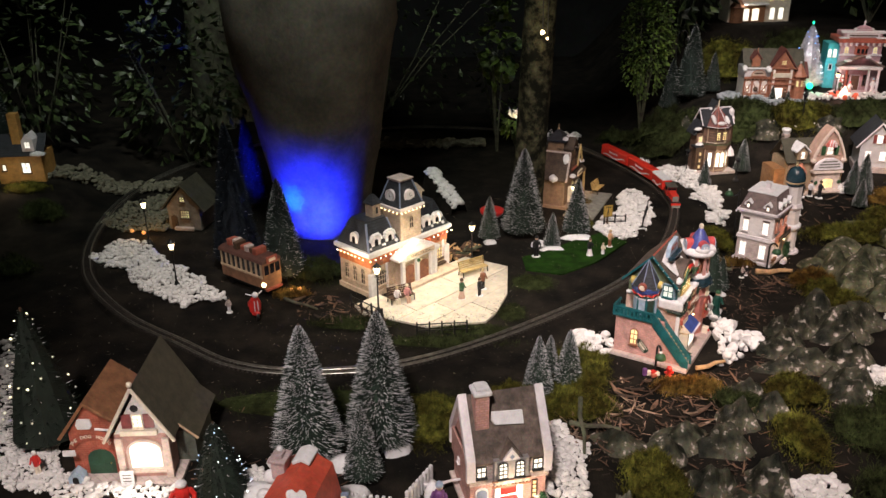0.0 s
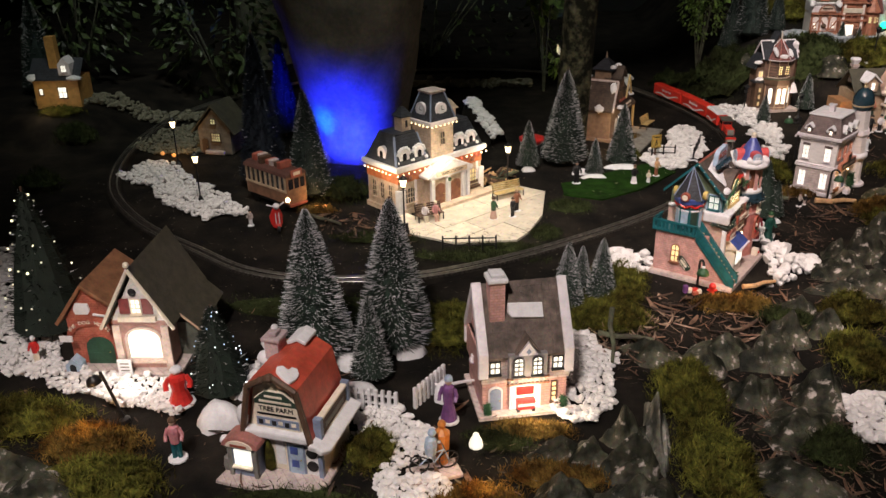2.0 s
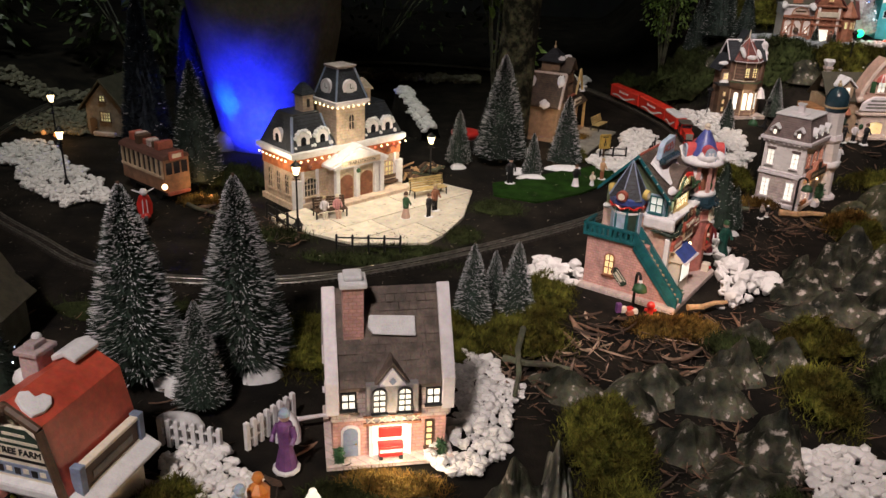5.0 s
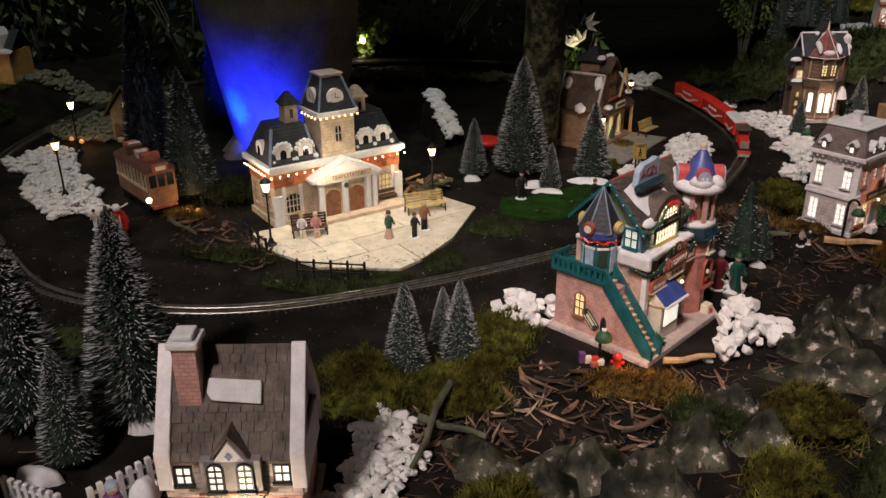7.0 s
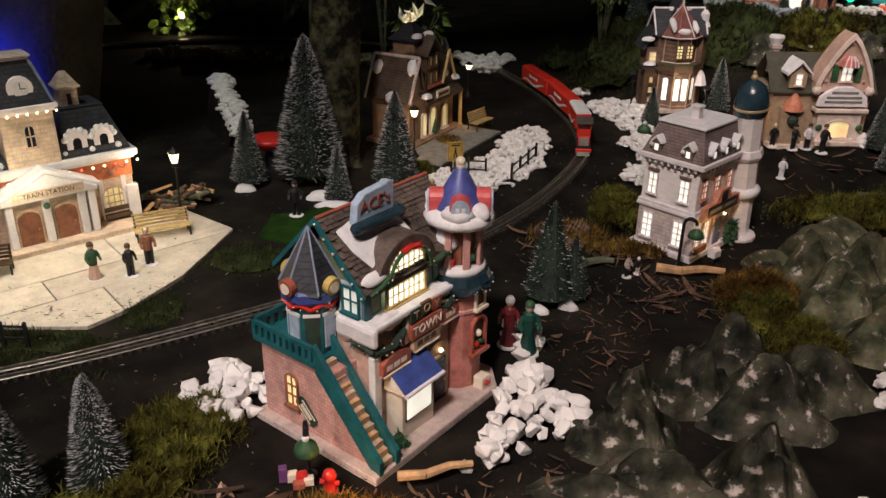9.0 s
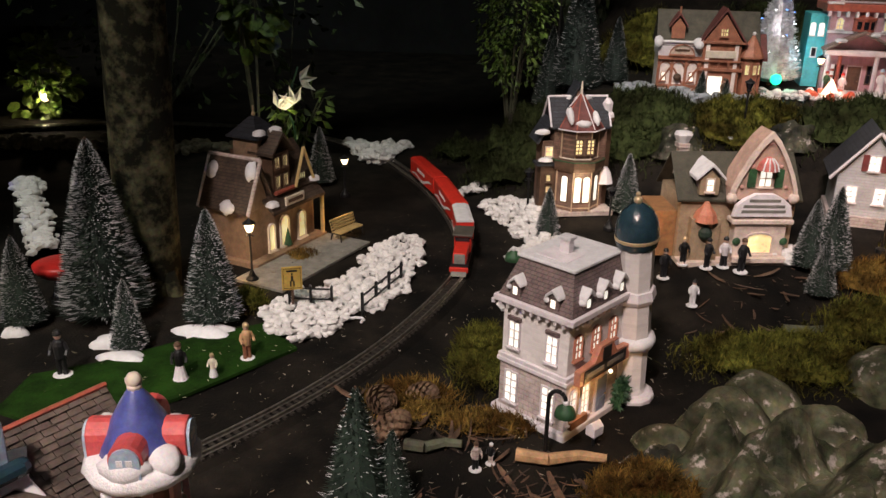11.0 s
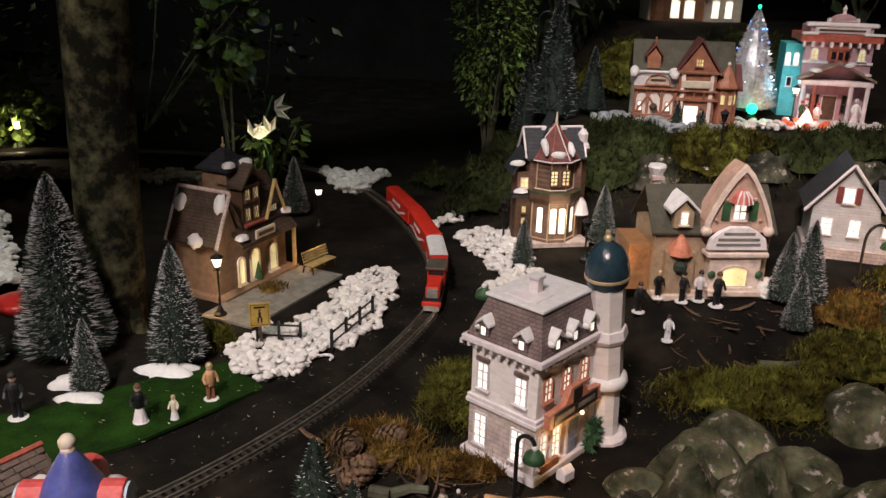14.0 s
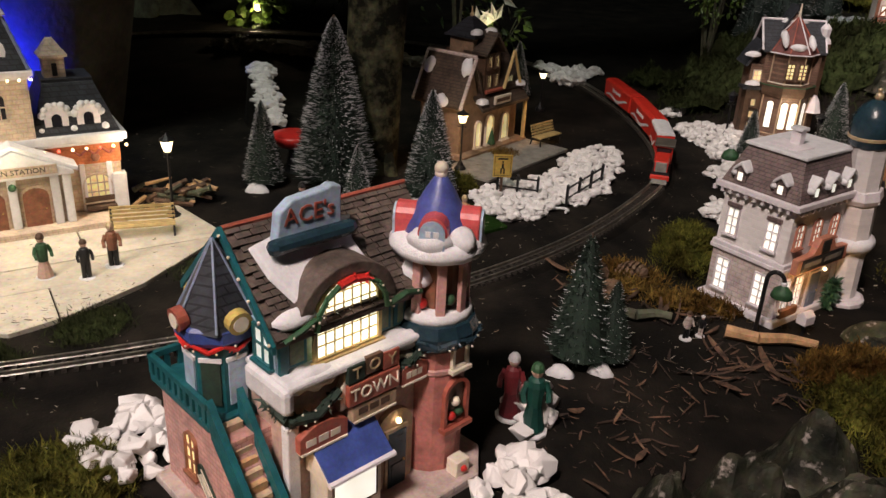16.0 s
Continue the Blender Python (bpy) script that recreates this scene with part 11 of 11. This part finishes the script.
def scooter():
    r = thing("scooter", on(-0.4, 1.712, 27), "red toy scooter with chrome headlamp", "scooter")
    front = [(-0.006, 0.008), (0.006, 0.008), (0.013, 0.016), (0.0145, 0.034), (0.009, 0.05), (0.004, 0.057), (-0.004, 0.057), (-0.009, 0.05), (-0.0145, 0.034), (-0.013, 0.016)]
    k = len(front)
    s = Shape().add([(x, -0.008 + 9 * x * x * 6, z) for x, z in front] + [(x * 0.9, -0.004 + 9 * x * x * 6, z) for x, z in front] + [(0, -0.0125, 0.03)],
                    [tuple(range(k, 2 * k))] + [(i, (i + 1) % k, 2 * k) for i in range(k)] + [(i, k + i, k + (i + 1) % k, (i + 1) % k) for i in range(k)])
    part("leg_shield", s, RED, r, "red bowed leg shield", bevel=0.0008)
    part("mudguard", Shape().ball((0, -0.014, 0.016), 0.0075, 10, 0.8), RED, r, smooth=True)
    part("footboard", Shape().box(-0.009, -0.006, 0.009, 0.009, 0.016, 0.012), RED, r, bevel=0.001)
    part("tail", Shape().ball((0.0, 0.028, 0.022), 0.0125, 10, 0.9), RED, r, smooth=True)
    part("saddle", Shape().box(-0.006, 0.012, 0.033, 0.006, 0.036, 0.038), IRON, r, bevel=0.002)
    part("stripe", Shape().rod((-0.004, -0.0135, 0.02), (-0.0035, -0.0115, 0.046), 0.001, 5).rod((0.004, -0.0135, 0.02), (0.0035, -0.0115, 0.046), 0.001, 5), LILAC, r)
    part("headlamp", Shape().ball((0, -0.01, 0.061), 0.0075, 10), LILAC, r, "pale round headlamp", smooth=True)
    part("handlebar", Shape().tube([(-0.019, 0.002, 0.063), (-0.008, -0.006, 0.06), (0.008, -0.006, 0.06), (0.019, 0.002, 0.063)], 0.0015, 6), LILAC, r)
    for y in (-0.016, 0.034):
        part("wheel", Shape().rod((-0.003, y, 0.0095), (0.003, y, 0.0095), 0.0095, 14), IRON, r)


scooter()


def walk_sign():
    r = thing("crossing_sign", on(0.497, 2.292, 20, 0, 0.85), "yellow crossing sign with black symbol on a post", "sign")
    part("post", Shape().box(-0.0022, -0.002, -0.003, 0.0022, 0.002, 0.045), WOODDARK, r)
    p = part("panel", Shape().box(-0.017, -0.004, 0.036, 0.017, -0.001, 0.078), YELLOW, r, bevel=0.001)
    part("border", Shape().box(-0.0145, -0.0045, 0.039, 0.0145, -0.004, 0.0398).box(-0.0145, -0.0045, 0.0742, 0.0145, -0.004, 0.075).box(-0.0145, -0.0045, 0.039, -0.0138, -0.004, 0.075).box(0.0138, -0.0045, 0.039, 0.0145, -0.004, 0.075), IRON, p)
    part("symbol", Shape().box(-0.002, -0.0048, 0.052, 0.002, -0.004, 0.062).box(-0.004, -0.0048, 0.043, -0.0015, -0.004, 0.053).box(0.0015, -0.0048, 0.043, 0.004, -0.004, 0.053).box(-0.0015, -0.0048, 0.0635, 0.0015, -0.004, 0.0665), IRON, p)
    part("lettering_bar", Shape().box(-0.009, -0.0048, 0.069, 0.009, -0.004, 0.072), IRON, p)


walk_sign()


def lit_tree(x, y, H, R, seed, needles, bulbs, label, n=900, tip=None):
    """An open-branched Christmas tree with small lamps in it."""
    t = brush_tree("christmas_tree", H, R, n, seed, 0.06 if needles is SHADEGREEN else 0.8, needles)
    t.matrix_basis = on(x, y, seed * 40)
    tagged(t, label, "tree", "lit trees")
    rnd = random.Random(seed)
    for i in range(34):
        f = rnd.uniform(0.06, 0.92)
        a = rnd.uniform(0, 6.28)
        r = R * (1 - f) ** 0.75 * 0.98
        part("tree_lamp", Shape().ball((r * math.cos(a), r * math.sin(a), H * (0.1 + f * 0.9)), rnd.uniform(0.001, 0.0018) * (H / 0.2), 6), bulbs[i % len(bulbs)], t)
    if tip:
        part("star", Shape().ball((0, 0, H * 1.01), 0.0045, 8, 1.2), tip, t)


WHITEBULB = lit("white_led", (0.85, 0.92, 1.0), 4.0, 0.05)
# Darkened copy of DARKGREEN: the dimness round these trees is put into the colour.
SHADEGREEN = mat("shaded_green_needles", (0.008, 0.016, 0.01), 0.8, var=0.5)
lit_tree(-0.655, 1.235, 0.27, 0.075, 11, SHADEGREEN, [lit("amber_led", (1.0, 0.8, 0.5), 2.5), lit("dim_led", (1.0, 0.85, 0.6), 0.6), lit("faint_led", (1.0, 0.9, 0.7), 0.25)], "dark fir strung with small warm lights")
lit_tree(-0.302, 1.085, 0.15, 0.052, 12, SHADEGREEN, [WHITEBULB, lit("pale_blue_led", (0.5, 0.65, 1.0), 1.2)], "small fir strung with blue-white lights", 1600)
lit_tree(1.415, 3.31, 0.25, 0.074, 13, mat("silver_tinsel", (0.5, 0.5, 0.52), 0.4, 0.4, var=0.4), [WHITEBULB, BULBBLUE, WHITEBULB, WHITEBULB], "silver tinsel tree with coloured lights", 3200, BULBGREEN)


CONEWOOD = mat("dull_cone_brown", (0.1, 0.055, 0.032), 0.7, var=0.4, col2=(0.2, 0.12, 0.07))


def oddments():
    ob = part("light_bulb", Shape().lathe(0, 0, [(0.0095, 0.0), (0.01, 0.003), (0.008, 0.01), (0.0045, 0.016), (0.0038, 0.02), (0.001, 0.021)], 14), lit("milk_glass", (1.0, 0.88, 0.72), 1.0), smooth=True)
    ob.matrix_basis = on(0.09, 0.985)
    tagged(ob, "glowing milk-white bell lamp on the earth", "lamp")
    r = thing("green_lamp", on(1.41, 3.24, 0), "bright green ball lamp under the tinsel tree", "lamp")
    part("ball", Shape().ball((0, 0, 0.024), 0.013, 12), BULBGREEN, r)
    part("foot", Shape().lathe(0, 0, [(0.014, 0), (0.012, 0.006), (0.006, 0.01)], 10), IRON, r)
    r = thing("camp_fire", on(1.505, 3.15, 0), "glowing pink-white toy campfire", "fire")
    part("flame", Shape().lathe(0, 0, [(0.016, 0.0), (0.018, 0.01), (0.008, 0.03), (0.001, 0.042)], 7), FIRE, r)
    for k in range(7):
        a = k * 0.9
        part("ember_stone", Shape().ball((0.045 * math.cos(a), 0.035 * math.sin(a), 0.006), 0.011, 6), mat("ember_red", (0.6, 0.1, 0.05), 0.6, emit=0.4) if k == 0 else bpy.data.materials["ember_red"], r)
    r = thing("red_bowl", on(0.159, 2.276, 0), "shallow red bowl on a dark foot", "bowl")
    part("bowl", Shape().lathe(0, 0, [(0.008, 0.036), (0.024, 0.04), (0.034, 0.05), (0.036, 0.058), (0.031, 0.06), (0.01, 0.062)], 18), RED, r, smooth=True)
    part("foot", Shape().lathe(0, 0, [(0.018, -0.002), (0.012, 0.01), (0.008, 0.037)], 12), BLACKCLOTH, r)
    r = thing("present_heap", on(0.458, 1.468, 20, 0, 0.75), "small heap of wrapped gift boxes", "gifts")
    for i, (x, y, w, d, z, m_) in enumerate(((-0.014, 0.008, 0.005, 0.005, 0.02, PURPLE), (-0.003, 0.006, 0.006, 0.005, 0.012, CREAM), (0.008, 0.002, 0.007, 0.006, 0.012, RED), (0.016, -0.004, 0.006, 0.005, 0.01, CREAM), (0.004, -0.008, 0.007, 0.005, 0.008, TRIMRED))):
        part("gift_box", Shape().box(x - w, y - d, 0, x + w, y + d, z), m_, r, bevel=0.0008)
    r = thing("fire_hydrant", on(0.492, 1.462, 0, 0, 0.8), "small glossy red hydrant", "hydrant")
    part("body", Shape().lathe(0, 0, [(0.009, -0.002), (0.009, 0.003), (0.006, 0.005), (0.0065, 0.02), (0.0085, 0.022), (0.006, 0.029), (0.001, 0.032)], 12), RED, r, smooth=True)
    part("spout", Shape().rod((-0.011, 0, 0.014), (0.011, 0, 0.014), 0.003, 8), RED, r)
    r = thing("candy_cane", on(0.583, 2.262, 30), "white cane lying on the earth", "ornament")
    part("cane", Shape().tube([(-0.02, 0, 0.003), (0.012, 0, 0.003), (0.019, -0.004, 0.003), (0.02, -0.012, 0.003), (0.014, -0.017, 0.003)], 0.0022, 7), SNOW, r)
    for x, y, s_, rot in ((0.668, 2.035, 1.0, 30), (0.712, 2.06, 0.8, 80), (0.69, 1.985, 0.9, 140)):
        r = thing("pine_cone", on(x, y, rot, 0.016 * s_) @ Matrix.Rotation(radians(75), 4, "X") @ Matrix.Scale(s_, 4), "brown open pine cone", "pine cone", "pine cones")
        part("core", Shape().lathe(0, 0, [(0.004, -0.024), (0.009, -0.01), (0.007, 0.01), (0.001, 0.026)], 8), WOODDARK, r)
        s = Shape()
        for i in range(70):
            f = i / 70
            a = i * 2.4
            rr = 0.019 * math.sin(math.pi * (0.16 + 0.8 * f))
            m = Matrix.Rotation(a, 4, "Z") @ Matrix.Translation((rr * 0.35, 0, -0.024 + 0.048 * f)) @ Matrix.Rotation(radians(-25 - 35 * f), 4, "Y")
            s.add([m @ Vector(v) for v in ((0, -0.002, 0), (0, 0.002, 0), (rr * 0.7, 0.005, 0.001), (rr * 0.85, 0, 0.003), (rr * 0.7, -0.005, 0.001), (rr * 0.6, 0, -0.002))], [(0, 1, 2, 3, 4), (0, 4, 5), (1, 5, 2), (2, 5, 3), (3, 5, 4)])
        part("scale_cover", s, CONEWOOD, r)["kind"] = "stuff"
    r = thing("grey_mailbox", on(0.905, 2.0, 47), "small pale grey mailbox by the wall", "mailbox")
    part("box", Shape().alongx([(-0.006, 0.012), (0.006, 0.012), (0.006, 0.022), (0.0, 0.028), (-0.006, 0.022)], -0.008, 0.008), LILAC, r, bevel=0.0008)
    part("post", Shape().box(-0.0015, -0.0015, -0.002, 0.0015, 0.0015, 0.012), IRON, r)
    for x, y, z in ((-0.538, 3.46, 0.06), (0.286, 2.262, 0.562), (0.3, 2.268, 0.545)):
        r = thing("hanging_bulb", pose(x, y, z), "bare warm bulb hanging among leaves", "lamp")
        part("glass", Shape().ball((0, 0, 0), 0.011 if y > 3 else 0.006 if z > 0.55 else 0.0035, 10), BULB, r)
        part("cord", Shape().rod((0, 0, 0.01), (0.0, 0, 3.2 - z), 0.0015, 5), IRON, r)
    for i, (x, y) in enumerate(((-0.895, 2.24), (-0.855, 2.225), (-0.345, 1.845), (-0.325, 1.85))):
        ob = part("orange_lantern", Shape().lathe(0, 0, [(0.006, 0.0), (0.012, 0.006), (0.012, 0.014), (0.006, 0.02), (0.002, 0.022)], 10), lit("orange_lantern_glass", (1.0, 0.4, 0.12), 0.5) if i == 0 else bpy.data.materials["orange_lantern_glass"], smooth=True)
        ob.matrix_basis = on(x, y, 0, 0, 0.5)
        tagged(ob, "small round glowing orange lantern", "lantern")


oddments()
